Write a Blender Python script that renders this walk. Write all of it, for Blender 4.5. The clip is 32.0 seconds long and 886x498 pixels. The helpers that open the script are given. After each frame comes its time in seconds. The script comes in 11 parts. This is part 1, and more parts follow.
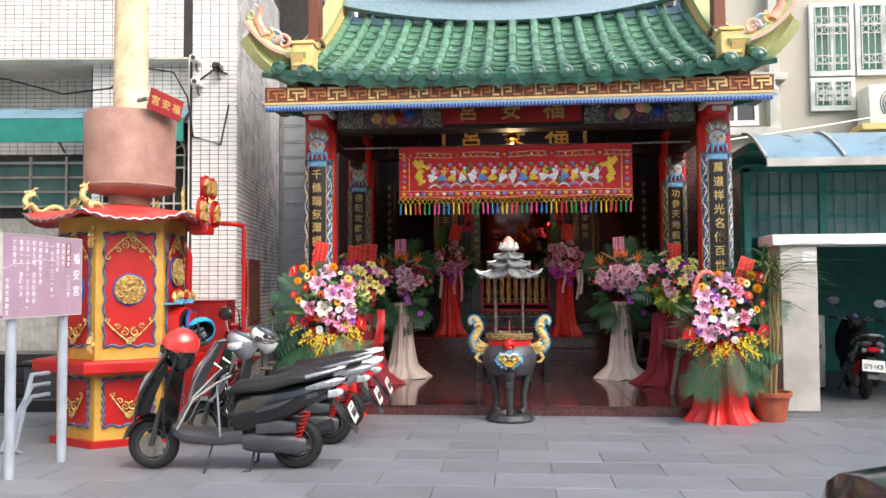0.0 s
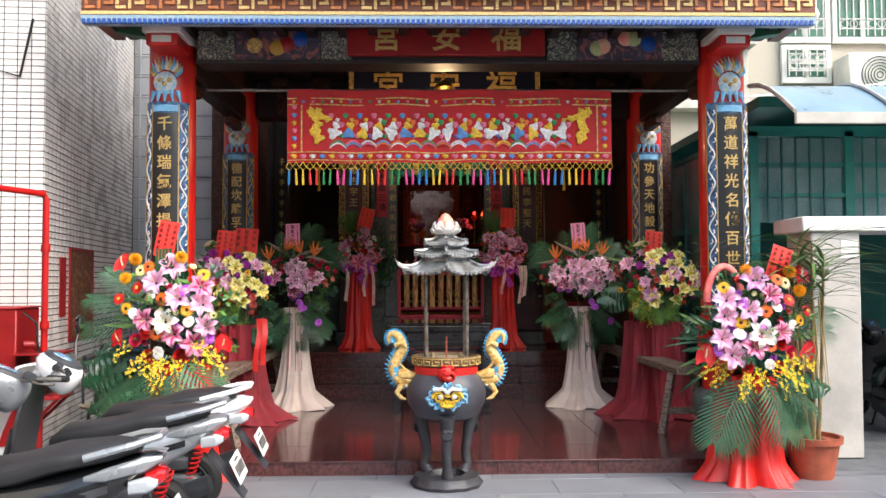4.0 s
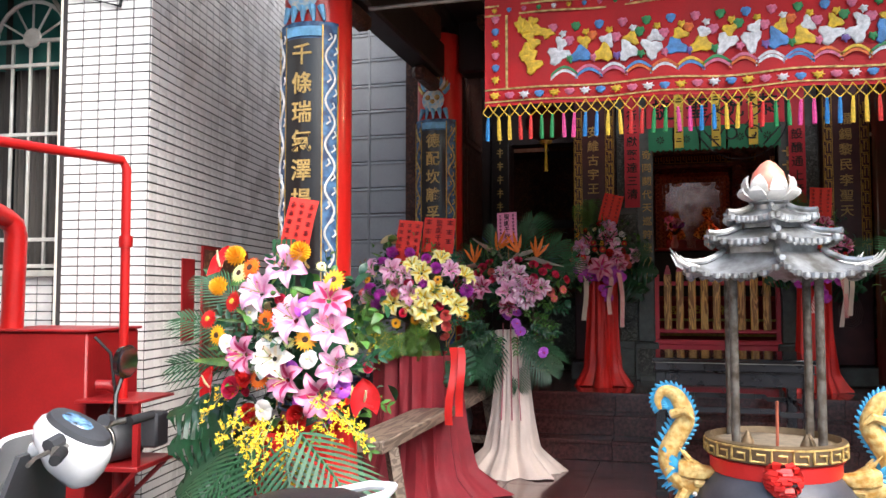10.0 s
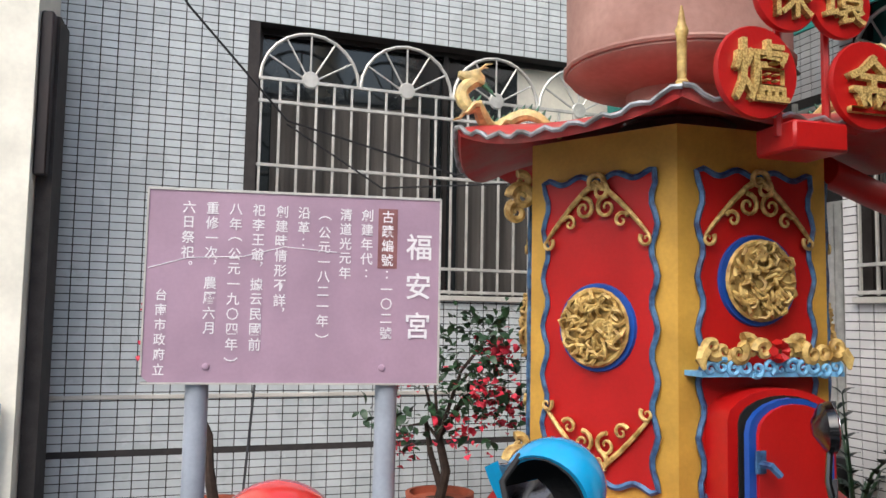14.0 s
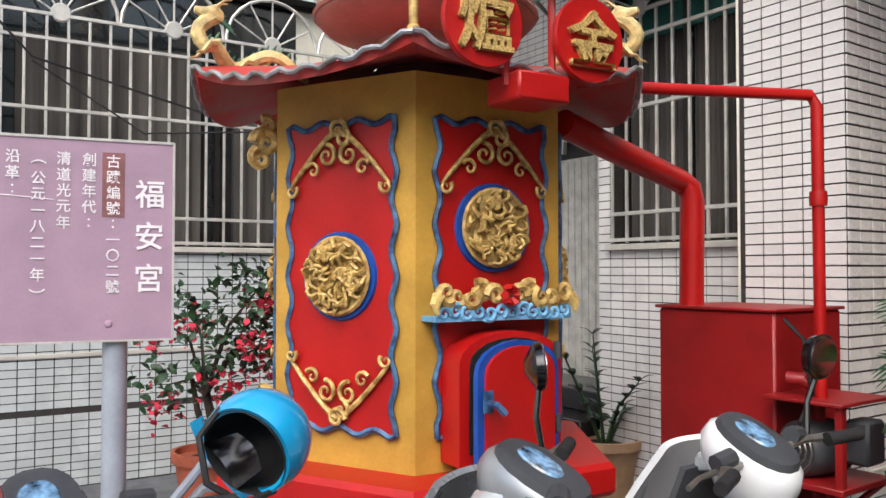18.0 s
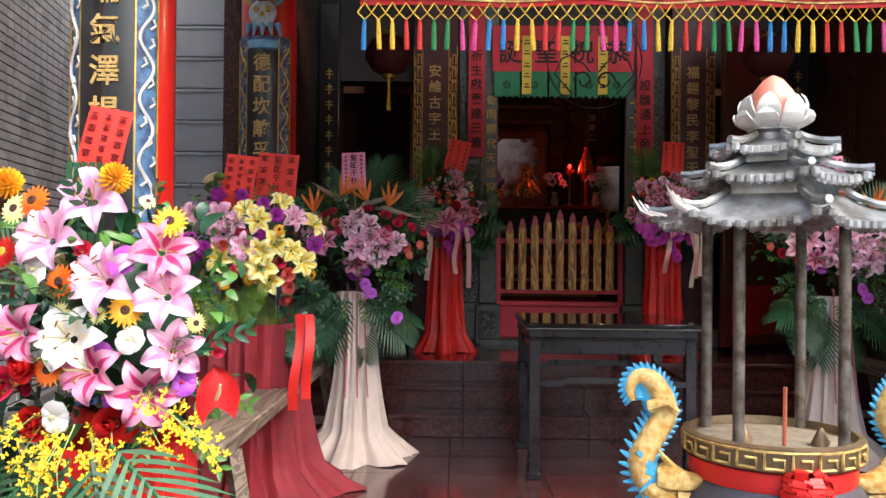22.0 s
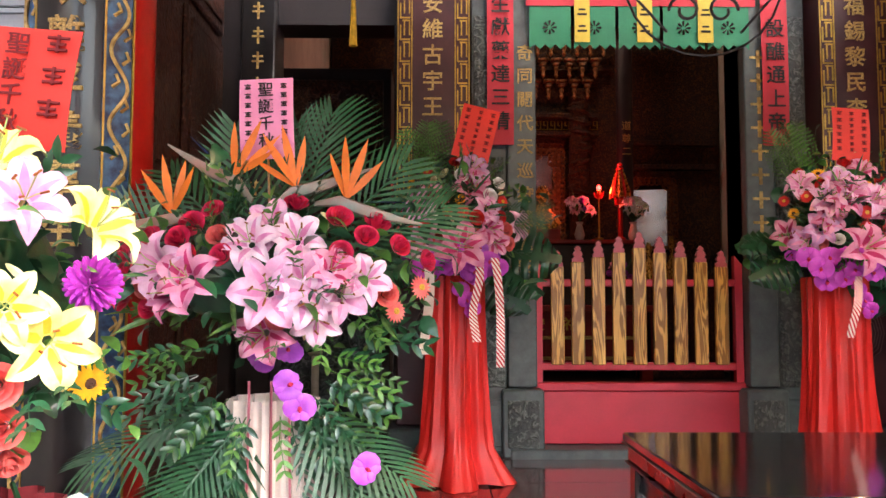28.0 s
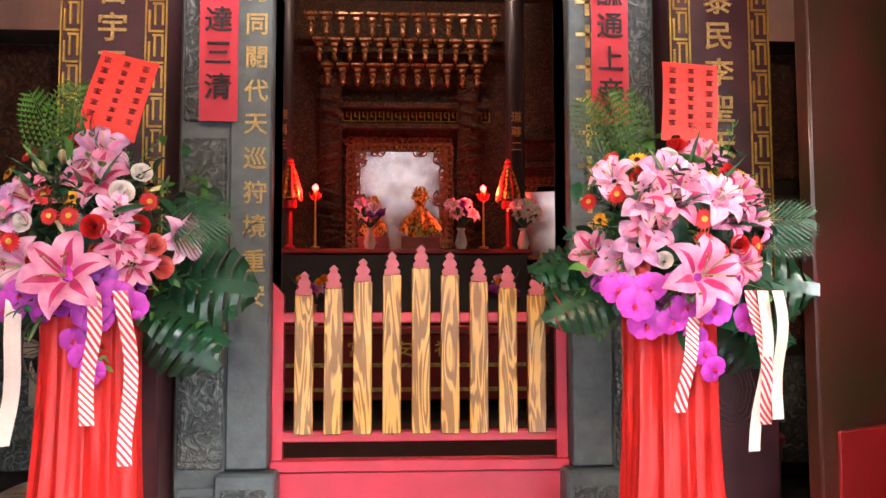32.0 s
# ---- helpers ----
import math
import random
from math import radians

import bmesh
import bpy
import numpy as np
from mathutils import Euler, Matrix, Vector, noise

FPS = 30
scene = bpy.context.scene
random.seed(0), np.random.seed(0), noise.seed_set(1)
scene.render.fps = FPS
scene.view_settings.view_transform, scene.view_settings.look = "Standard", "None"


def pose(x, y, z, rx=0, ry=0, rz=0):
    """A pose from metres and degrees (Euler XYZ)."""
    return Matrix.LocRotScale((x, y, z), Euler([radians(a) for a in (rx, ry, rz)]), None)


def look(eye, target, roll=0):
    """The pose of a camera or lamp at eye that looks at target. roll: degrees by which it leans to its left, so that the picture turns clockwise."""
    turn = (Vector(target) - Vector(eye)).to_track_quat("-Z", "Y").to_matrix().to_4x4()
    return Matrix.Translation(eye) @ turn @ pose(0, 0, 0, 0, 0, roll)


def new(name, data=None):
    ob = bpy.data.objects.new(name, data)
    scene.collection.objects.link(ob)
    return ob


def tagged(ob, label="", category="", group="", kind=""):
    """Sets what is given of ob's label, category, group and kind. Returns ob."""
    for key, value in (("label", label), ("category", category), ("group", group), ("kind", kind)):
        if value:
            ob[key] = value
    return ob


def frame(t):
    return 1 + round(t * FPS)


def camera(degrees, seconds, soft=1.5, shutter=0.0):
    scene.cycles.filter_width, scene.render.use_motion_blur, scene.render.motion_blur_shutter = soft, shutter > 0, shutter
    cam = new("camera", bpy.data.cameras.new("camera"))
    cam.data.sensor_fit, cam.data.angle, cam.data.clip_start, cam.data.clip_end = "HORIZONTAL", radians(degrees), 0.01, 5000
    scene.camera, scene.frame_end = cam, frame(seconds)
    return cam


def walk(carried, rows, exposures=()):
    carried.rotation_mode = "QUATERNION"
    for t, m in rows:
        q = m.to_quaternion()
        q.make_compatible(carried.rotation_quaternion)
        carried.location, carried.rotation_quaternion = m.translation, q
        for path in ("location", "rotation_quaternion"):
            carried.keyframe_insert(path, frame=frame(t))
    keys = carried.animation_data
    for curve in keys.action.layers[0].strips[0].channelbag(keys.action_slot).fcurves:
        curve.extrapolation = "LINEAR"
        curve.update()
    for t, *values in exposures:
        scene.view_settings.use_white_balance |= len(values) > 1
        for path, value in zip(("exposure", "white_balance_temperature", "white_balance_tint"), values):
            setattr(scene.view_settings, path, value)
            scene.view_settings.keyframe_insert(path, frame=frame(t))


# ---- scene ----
cam = camera(56.60, 32.0)
EXPOSURES = [(0, 1.1, 6150, 10), (5, 1.5, 6100, 10), (8.5, 1.95, 5900, 10), (10, 1.5, 5850, 10), (12, 1.0, 5900, 10), (13, 0.66, 5950, 10), (14, 0.55, 6000, 10), (17, 0.55, 6000, 10), (19, 0.8, 6050, 10), (21, 1.25, 6050, 10), (22, 1.5, 6000, 10), (24, 1.72, 5900, 11), (25, 2.5, 5850, 11), (26, 2.85, 5950, 11), (28, 3.25, 6200, 12), (30, 3.75, 5850, 12), (31, 4.4, 5850, 12), (32, 4.3, 5900, 12)]
ROWS = [
    (0, 0.0373, 0.2165, 1.5299, 92.368, 0.318, 5.181),
    (0.5, -0.0216, 0.6097, 1.5289, 92.223, 0.333, 5.142),
    (1, -0.0895, 0.8706, 1.5068, 92.388, 0.218, 5.042),
    (1.5, -0.1807, 1.1848, 1.5005, 92.508, 0.217, 4.660),
    (2, -0.1962, 1.6190, 1.5040, 92.466, 0.216, 3.931),
    (2.5, -0.1980, 1.9330, 1.4895, 92.423, 0.202, 2.642),
    (3, -0.2343, 2.2923, 1.4999, 92.384, 0.268, 0.968),
    (3.5, -0.2085, 2.7667, 1.5133, 92.283, 0.238, -0.410),
    (5.5, -0.2100, 4.2808, 1.5383, 92.557, 0.194, -1.729),
    (6, -0.2043, 4.6340, 1.5230, 92.682, 0.219, -1.765),
    (6.5, -0.1617, 4.8981, 1.5446, 92.889, 0.194, -1.663),
    (7, -0.1937, 5.1349, 1.5377, 92.998, 0.145, -1.447),
    (7.5, -0.2106, 5.2935, 1.5444, 93.163, 0.206, -1.249),
    (8, -0.1901, 5.3634, 1.5356, 93.309, 0.216, -0.676),
    (8.5, -0.1893, 5.3771, 1.5238, 93.363, 0.148, 1.729),
    (9, -0.2169, 5.5120, 1.5030, 93.271, 0.054, 5.977),
    (9.5, -0.3277, 5.7667, 1.5300, 93.241, 0.044, 10.484),
    (10, -0.4262, 6.0075, 1.5148, 93.279, -0.003, 15.653),
    (10.5, -0.5599, 6.2581, 1.5157, 93.683, -0.165, 25.276),
    (11, -0.7620, 6.4166, 1.5290, 93.899, -0.593, 35.020),
    (11.5, -0.8902, 6.4860, 1.5282, 94.309, -0.478, 45.044),
    (12, -0.9420, 6.5074, 1.5254, 94.554, -0.797, 56.125),
    (12.5, -0.9631, 6.5078, 1.5235, 94.674, -1.074, 64.564),
    (13, -0.9672, 6.5229, 1.5131, 94.787, -0.943, 70.472),
    (13.5, -0.9639, 6.5244, 1.5118, 94.784, -1.014, 73.878),
    (14, -0.9610, 6.5248, 1.5134, 94.700, -1.022, 75.291),
    (14.5, -0.9587, 6.5212, 1.5174, 93.424, -1.005, 75.832),
    (16.5, -0.9691, 6.5304, 1.5110, 92.498, -0.748, 77.402),
    (17, -0.9752, 6.5263, 1.5089, 92.416, -0.675, 76.978),
    (17.5, -0.9012, 6.6181, 1.4899, 92.287, -0.294, 73.649),
    (18, -0.9366, 6.7638, 1.5035, 91.520, -0.011, 62.023),
    (18.5, -0.9508, 6.8927, 1.5070, 91.167, -0.138, 50.221),
    (19, -0.9527, 6.9704, 1.5145, 90.732, -0.447, 38.284),
    (19.5, -0.9944, 6.9458, 1.5009, 90.734, -0.473, 25.387),
    (20, -1.0091, 6.9487, 1.4878, 90.700, -0.475, 15.276),
    (20.5, -1.0152, 6.9366, 1.4902, 90.545, -0.592, 8.839),
    (21, -1.0124, 6.9404, 1.4940, 90.460, -0.590, 4.452),
    (21.5, -1.0175, 6.9409, 1.4925, 90.468, -0.612, 1.886),
    (22, -1.0226, 6.9469, 1.4920, 90.483, -0.562, 0.847),
    (22.5, -1.0552, 6.9549, 1.4889, 90.185, -0.552, 0.245),
    (23, -1.0571, 7.0590, 1.4764, 89.584, -0.549, 0.018),
    (23.5, -1.0237, 7.3128, 1.4887, 89.421, -0.401, 0.115),
    (24, -1.0454, 7.5854, 1.4713, 89.436, -0.517, 0.292),
    (24.5, -1.0853, 7.9096, 1.4922, 89.519, -0.501, 0.357),
    (25, -1.0391, 8.3114, 1.4884, 90.580, -0.517, 0.536),
    (25.5, -1.0541, 8.6234, 1.4755, 91.977, -0.538, 0.491),
    (27.5, -1.2297, 9.8331, 1.5260, 94.166, -0.009, -0.478),
    (28, -1.2225, 10.1301, 1.5163, 93.877, -0.074, -0.663),
    (28.5, -1.1434, 10.4850, 1.6271, 94.070, -0.103, -0.577),
    (29, -1.0185, 10.6868, 1.6301, 94.262, -0.269, 0.225),
    (29.5, -0.8824, 10.8468, 1.6141, 94.779, -0.317, 0.990),
    (30, -0.7258, 11.0531, 1.6104, 94.921, -0.087, 0.023),
    (30.5, -0.5913, 11.2310, 1.5893, 95.060, 0.152, -1.461),
    (31, -0.4779, 11.4285, 1.6031, 95.256, 0.194, -2.463),
    (31.5, -0.2547, 11.5077, 1.6395, 94.754, 0.054, -2.732),
    (32, -0.0904, 11.5298, 1.6843, 94.151, 0.106, -3.012),
]
walk(cam, [(t, pose(*p)) for t, *p in ROWS], EXPOSURES)

# ---- world, sun, exposure ----
world = bpy.data.worlds.new("sky")
world.use_nodes = True
scene.world = world
wn = world.node_tree
sky = wn.nodes.new("ShaderNodeTexSky")
sky.sky_type, sky.sun_disc = "NISHITA", False
sky.sun_elevation, sky.sun_rotation = radians(46), radians(130)
sky.air_density, sky.dust_density, sky.ozone_density = 1.6, 5.0, 1.0
wn.links.new(sky.outputs[0], wn.nodes["Background"].inputs[0])
wn.nodes["Background"].inputs[1].default_value = 0.15
sun = new("sun", bpy.data.lights.new("sun", "SUN"))
sun.data.energy, sun.data.angle, sun.data.color = 1.25, radians(60), (1.0, 0.975, 0.95)
sun.matrix_world = look((13, -5, 18), (0, 6, 0))


# ---- materials ----
def srgb(r, g, b):
    """A colour from display values 0 to 255."""
    f = lambda c: c / 12.92 if c <= 0.04045 else ((c + 0.055) / 1.055) ** 2.4
    return tuple(f(c / 255) for c in (r, g, b))


def mat(name, colour, rough=0.5, metal=0.0, var=0.18, scale=6.0, bump=0.15, bscale=70.0, rnd=0.0, second=None, coat=0.0, sub=0.0, stretch=(1, 1, 1), island=0.0, bdist=0.004):
    """A surface with variation at two scales: broad tone by one noise, grain and relief by a finer one."""
    m = bpy.data.materials.new(name)
    m.use_nodes = True
    nt = m.node_tree
    N, L = nt.nodes, nt.links
    bsdf = N["Principled BSDF"]
    co = N.new("ShaderNodeTexCoord")
    mp = N.new("ShaderNodeMapping")
    mp.inputs["Scale"].default_value = stretch
    L.new(co.outputs["Object"], mp.inputs[0])
    n1, n2 = N.new("ShaderNodeTexNoise"), N.new("ShaderNodeTexNoise")
    n1.inputs["Scale"].default_value, n1.inputs["Detail"].default_value = scale, 4
    n2.inputs["Scale"].default_value, n2.inputs["Detail"].default_value = bscale, 5
    L.new(mp.outputs[0], n1.inputs["Vector"]), L.new(mp.outputs[0], n2.inputs["Vector"])
    dark = second if second else tuple(c * (1 - var) for c in colour)
    ramp = N.new("ShaderNodeValToRGB")
    ramp.color_ramp.elements[0].position, ramp.color_ramp.elements[1].position = 0.36, 0.64
    ramp.color_ramp.elements[0].color, ramp.color_ramp.elements[1].color = (*dark, 1), (*[min(c * (1 + var * 0.4), 1) for c in colour], 1)
    L.new(n1.outputs["Fac"], ramp.inputs[0])
    last = ramp.outputs[0]
    mul = N.new("ShaderNodeMixRGB")
    mul.blend_type, mul.inputs[0].default_value = "MULTIPLY", min(var * 1.2, 0.6)
    L.new(last, mul.inputs[1]), L.new(n2.outputs["Color"], mul.inputs[2])
    grey = N.new("ShaderNodeMapRange")
    grey.inputs[1].default_value, grey.inputs[2].default_value, grey.inputs[3].default_value, grey.inputs[4].default_value = 0.3, 0.7, 0.55, 1.0
    L.new(n2.outputs["Fac"], grey.inputs[0]), L.new(grey.outputs[0], mul.inputs[2])
    last = mul.outputs[0]
    if rnd or island:
        src = N.new("ShaderNodeNewGeometry").outputs["Random Per Island"] if island else N.new("ShaderNodeObjectInfo").outputs["Random"]
        amount = island or rnd
        hs = N.new("ShaderNodeHueSaturation")
        mr = N.new("ShaderNodeMapRange")
        mr.inputs[3].default_value, mr.inputs[4].default_value = 1 - amount, 1 + amount
        L.new(src, mr.inputs[0]), L.new(mr.outputs[0], hs.inputs["Value"]), L.new(last, hs.inputs["Color"])
        last = hs.outputs[0]
    L.new(last, bsdf.inputs["Base Color"])
    rr = N.new("ShaderNodeMapRange")
    rr.inputs[3].default_value, rr.inputs[4].default_value = max(rough - 0.1, 0.03), min(rough + 0.1, 1)
    L.new(n1.outputs["Fac"], rr.inputs[0]), L.new(rr.outputs[0], bsdf.inputs["Roughness"])
    bsdf.inputs["Metallic"].default_value = metal
    bsdf.inputs["Coat Weight"].default_value = coat
    bsdf.inputs["Coat Roughness"].default_value = 0.08
    if sub:
        bsdf.inputs["Subsurface Weight"].default_value = sub
        bsdf.inputs["Subsurface Radius"].default_value = (0.02, 0.012, 0.01)
    if bump:
        b = N.new("ShaderNodeBump")
        b.inputs["Strength"].default_value, b.inputs["Distance"].default_value = bump, bdist
        L.new(n2.outputs["Fac"], b.inputs["Height"]), L.new(b.outputs[0], bsdf.inputs["Normal"])
    return m


def glow(name, colour, power):
    m = bpy.data.materials.new(name)
    m.use_nodes = True
    b = m.node_tree.nodes["Principled BSDF"]
    b.inputs["Base Color"].default_value = (*colour, 1)
    b.inputs["Emission Color"].default_value = (*colour, 1)
    b.inputs["Emission Strength"].default_value = power
    return m


def glass(name, colour, rough=0.05):
    """Thin tinted pane: mostly a dark reflecting sheet that lets some light through."""
    m = bpy.data.materials.new(name)
    m.use_nodes = True
    b = m.node_tree.nodes["Principled BSDF"]
    b.inputs["Base Color"].default_value = (*colour, 1)
    b.inputs["Transmission Weight"].default_value = 0.85
    b.inputs["Roughness"].default_value = rough
    b.inputs["IOR"].default_value = 1.2
    return m


def carved(name, colour, gold, scale=14.0, rough=0.45, depth=0.03, amount=0.5, metal=0.0):
    """Deep carved work: raised scrolls with a gilt or pale crest over a dark ground."""
    m = mat(name, colour, rough, 0, 0.3, 5, 0, 60)
    N, L = m.node_tree.nodes, m.node_tree.links
    bsdf = N["Principled BSDF"]
    base = bsdf.inputs["Base Color"].links[0].from_socket
    co = N.new("ShaderNodeTexCoord")
    ns = N.new("ShaderNodeTexNoise")
    ns.inputs["Scale"].default_value, ns.inputs["Detail"].default_value, ns.inputs["Distortion"].default_value = scale, 3, 2.5
    L.new(co.outputs["Object"], ns.inputs["Vector"])
    rp = N.new("ShaderNodeValToRGB")
    rp.color_ramp.elements[0].position, rp.color_ramp.elements[1].position = 0.5, 0.62
    L.new(ns.outputs["Fac"], rp.inputs[0])
    mx = N.new("ShaderNodeMixRGB")
    mx.inputs[2].default_value = (*gold, 1)
    ml = N.new("ShaderNodeMath")
    ml.operation, ml.inputs[1].default_value = "MULTIPLY", amount
    L.new(rp.outputs[0], ml.inputs[0]), L.new(ml.outputs[0], mx.inputs[0]), L.new(base, mx.inputs[1]), L.new(mx.outputs[0], bsdf.inputs["Base Color"])
    b = N.new("ShaderNodeBump")
    b.inputs["Strength"].default_value, b.inputs["Distance"].default_value = 1.0, depth
    L.new(ns.outputs["Fac"], b.inputs["Height"]), L.new(b.outputs[0], bsdf.inputs["Normal"])
    return m


def grained(name, light, dark, rough=0.5, scale=3.0, axis="Z", distort=6.0, bump=0.2, coat=0.0):
    """Timber with long grain along one local axis."""
    m = mat(name, light, rough, 0, 0.1, 4, bump, 90, coat=coat)
    N, L = m.node_tree.nodes, m.node_tree.links
    bsdf = N["Principled BSDF"]
    co = N.new("ShaderNodeTexCoord")
    inf = N.new("ShaderNodeObjectInfo")
    add = N.new("ShaderNodeVectorMath")
    sc = N.new("ShaderNodeVectorMath")
    sc.operation, sc.inputs[3].default_value = "SCALE", 7.0
    L.new(inf.outputs["Random"], sc.inputs[0])
    L.new(co.outputs["Object"], add.inputs[0]), L.new(sc.outputs[0], add.inputs[1])
    mp = N.new("ShaderNodeMapping")
    mp.inputs["Scale"].default_value = tuple(0.12 if a == axis else 1.0 for a in "XYZ")
    L.new(add.outputs[0], mp.inputs[0])
    w = N.new("ShaderNodeTexNoise")
    w.inputs["Scale"].default_value, w.inputs["Detail"].default_value, w.inputs["Distortion"].default_value = scale * 6, 2, distort * 0.15
    L.new(mp.outputs[0], w.inputs["Vector"])
    sn = N.new("ShaderNodeMath")
    sn.operation, sn.inputs[1].default_value = "MULTIPLY", 40.0
    si = N.new("ShaderNodeMath")
    si.operation = "SINE"
    L.new(w.outputs["Fac"], sn.inputs[0]), L.new(sn.outputs[0], si.inputs[0])
    rp = N.new("ShaderNodeValToRGB")
    rp.color_ramp.elements[0].position, rp.color_ramp.elements[1].position = 0.25, 0.75
    rp.color_ramp.elements[0].color, rp.color_ramp.elements[1].color = (*light, 1), (*dark, 1)
    mr = N.new("ShaderNodeMapRange")
    mr.inputs[1].default_value, mr.inputs[2].default_value = -1.0, 1.0
    L.new(si.outputs[0], mr.inputs[0]), L.new(mr.outputs[0], rp.inputs[0])
    base = bsdf.inputs["Base Color"].links[0].from_socket
    mx = N.new("ShaderNodeMixRGB")
    mx.inputs[0].default_value = 0.8
    L.new(base, mx.inputs[1]), L.new(rp.outputs[0], mx.inputs[2]), L.new(mx.outputs[0], bsdf.inputs["Base Color"])
    return m


RED = mat("red_lacquer", srgb(205, 32, 26), 0.35, var=0.2, scale=3, bump=0.1, coat=0.2)
FRED = mat("furnace_red_paint", srgb(176, 15, 11), 0.42, var=0.16, scale=4, bump=0.15)
DRED = mat("dark_red_paint", srgb(150, 24, 26), 0.45, var=0.2, scale=4)
ROSE = mat("rose_red_gate_paint", srgb(206, 54, 72), 0.38, var=0.1, scale=5, coat=0.1)
YEL = mat("yellow_paint", srgb(196, 152, 60), 0.55, var=0.2, scale=5)
BLUE = mat("blue_paint", srgb(22, 74, 160), 0.45, var=0.2, scale=8)
LBLUE = mat("light_blue_paint", srgb(120, 180, 220), 0.5, var=0.25, scale=20)
WBLUE = mat("weathered_blue_trim", srgb(70, 110, 150), 0.5, var=0.4, scale=25, second=srgb(30, 50, 90))
GOLD = mat("gold_leaf", srgb(205, 165, 75), 0.38, metal=0.55, var=0.25, scale=20, bump=0.3)
GOLDP = mat("gold_paint", srgb(214, 184, 112), 0.5, metal=0.1, var=0.35, scale=30, bump=0.5, second=srgb(156, 122, 62))
BLACK = mat("black_lacquer", srgb(28, 25, 26), 0.35, var=0.3, scale=10, bump=0.05, coat=0.3)
DARKW = mat("dark_painted_timber", srgb(38, 26, 26), 0.5, var=0.35, scale=6)
WHITE = mat("white_paint", srgb(235, 232, 225), 0.5, var=0.08, scale=6)
TILEW = mat("white_glazed_tile", srgb(226, 224, 222), 0.28, var=0.06, scale=3, bump=0.05, island=0.05, coat=0.3)
TILEP = mat("white_glazed_tile_piece", srgb(226, 224, 222), 0.28, var=0.06, scale=3, bump=0.05, rnd=0.05, coat=0.3)
# Long wall's tiles: same glaze as TILEW in a greyer, darker tone.
GREYG = (mat("grey_glazed_tile", srgb(196, 202, 204), 0.28, var=0.08, scale=3, bump=0.05, island=0.06, coat=0.3), mat("grey_glazed_tile_piece", srgb(196, 202, 204), 0.28, var=0.08, scale=3, bump=0.05, rnd=0.06, coat=0.3))
GROUT = mat("dark_grout", srgb(62, 58, 57), 0.9, var=0.3, scale=9, bump=0.3)
GRANITE = mat("grey_granite_paving", srgb(120, 122, 128), 0.5, var=0.16, scale=2.2, bump=0.12, bscale=160, rnd=0.12)
PAVEJ = mat("paving_joint", srgb(104, 106, 110), 0.9, var=0.3, scale=6, bump=0.3)
CONC = mat("pale_concrete", srgb(196, 192, 184), 0.8, var=0.22, scale=2.5, bump=0.3)
PLATF = mat("polished_maroon_granite", srgb(96, 56, 54), 0.14, var=0.3, scale=40, bump=0.03, bscale=220, rnd=0.1, coat=0.5, second=srgb(64, 36, 36))
STONE = mat("grey_green_stone", srgb(92, 100, 100), 0.5, var=0.25, scale=12, bump=0.3)
SCARV = carved("carved_grey_stone", srgb(84, 90, 88), srgb(128, 132, 128), 16, 0.6, 0.03, 0.7)
WCARV = carved("carved_gilt_dark_timber", srgb(46, 22, 16), srgb(150, 95, 40), 22, 0.45, 0.03, 0.45)
WCARV2 = carved("carved_brown_timber", srgb(64, 32, 26), srgb(110, 66, 44), 16, 0.5, 0.03, 0.6)
BEAMP = carved("painted_beam_panel", srgb(70, 66, 84), srgb(190, 110, 90), 7, 0.5, 0.004, 0.6)
BEAMG = carved("scrollwork_beam_end", srgb(66, 74, 80), srgb(200, 190, 160), 30, 0.5, 0.006, 0.9)
ROOFG = mat("green_glazed_roof_tile", srgb(102, 142, 116), 0.22, var=0.3, scale=7, bump=0.08, rnd=0.12, coat=0.5)
ROOFD = mat("dark_green_eave_tile", srgb(56, 98, 84), 0.25, var=0.3, scale=9, bump=0.2, rnd=0.1, coat=0.5)
ORANGE = mat("orange_mosaic", srgb(206, 128, 70), 0.5, var=0.25, scale=60, bump=0.3, bscale=120)
BROWNM = mat("brown_mosaic", srgb(120, 66, 44), 0.5, var=0.25, scale=60, bump=0.3, bscale=120)
CREAMM = mat("cream_mosaic", srgb(236, 200, 130), 0.5, var=0.2, scale=60, bump=0.3, bscale=120)
LGREEN = mat("light_green_mosaic", srgb(150, 164, 110), 0.45, var=0.35, scale=50, second=srgb(196, 186, 132), bump=0.4, bscale=110)
SKYM = mat("pale_blue_mosaic", srgb(128, 158, 180), 0.45, var=0.3, scale=40, second=srgb(164, 180, 188), bump=0.4, bscale=110)
RUST = mat("rusted_pinkish_iron", srgb(170, 134, 122), 0.75, var=0.22, scale=2.5, bump=0.4, bscale=40, second=srgb(146, 106, 94))
CHIM = mat("peeling_cream_paint", srgb(222, 206, 164), 0.7, var=0.2, scale=5, bump=0.5, bscale=25, second=srgb(190, 160, 134))
IRON = mat("black_cast_iron", srgb(66, 66, 70), 0.5, metal=0.3, var=0.3, scale=12, bump=0.3)
STEEL = mat("weathered_steel", srgb(150, 146, 138), 0.4, metal=0.8, var=0.3, scale=14, bump=0.2, stretch=(1, 1, 0.2))
TIN = mat("silver_painted_tin", srgb(178, 180, 182), 0.38, metal=0.6, var=0.3, scale=12, bump=0.2, second=srgb(120, 118, 112))
CHROME = mat("chrome", srgb(200, 200, 205), 0.12, metal=1.0, var=0.1, scale=5, bump=0)
ALU = mat("white_painted_grille", srgb(206, 204, 198), 0.4, metal=0.3, var=0.2, scale=10, bump=0.1)
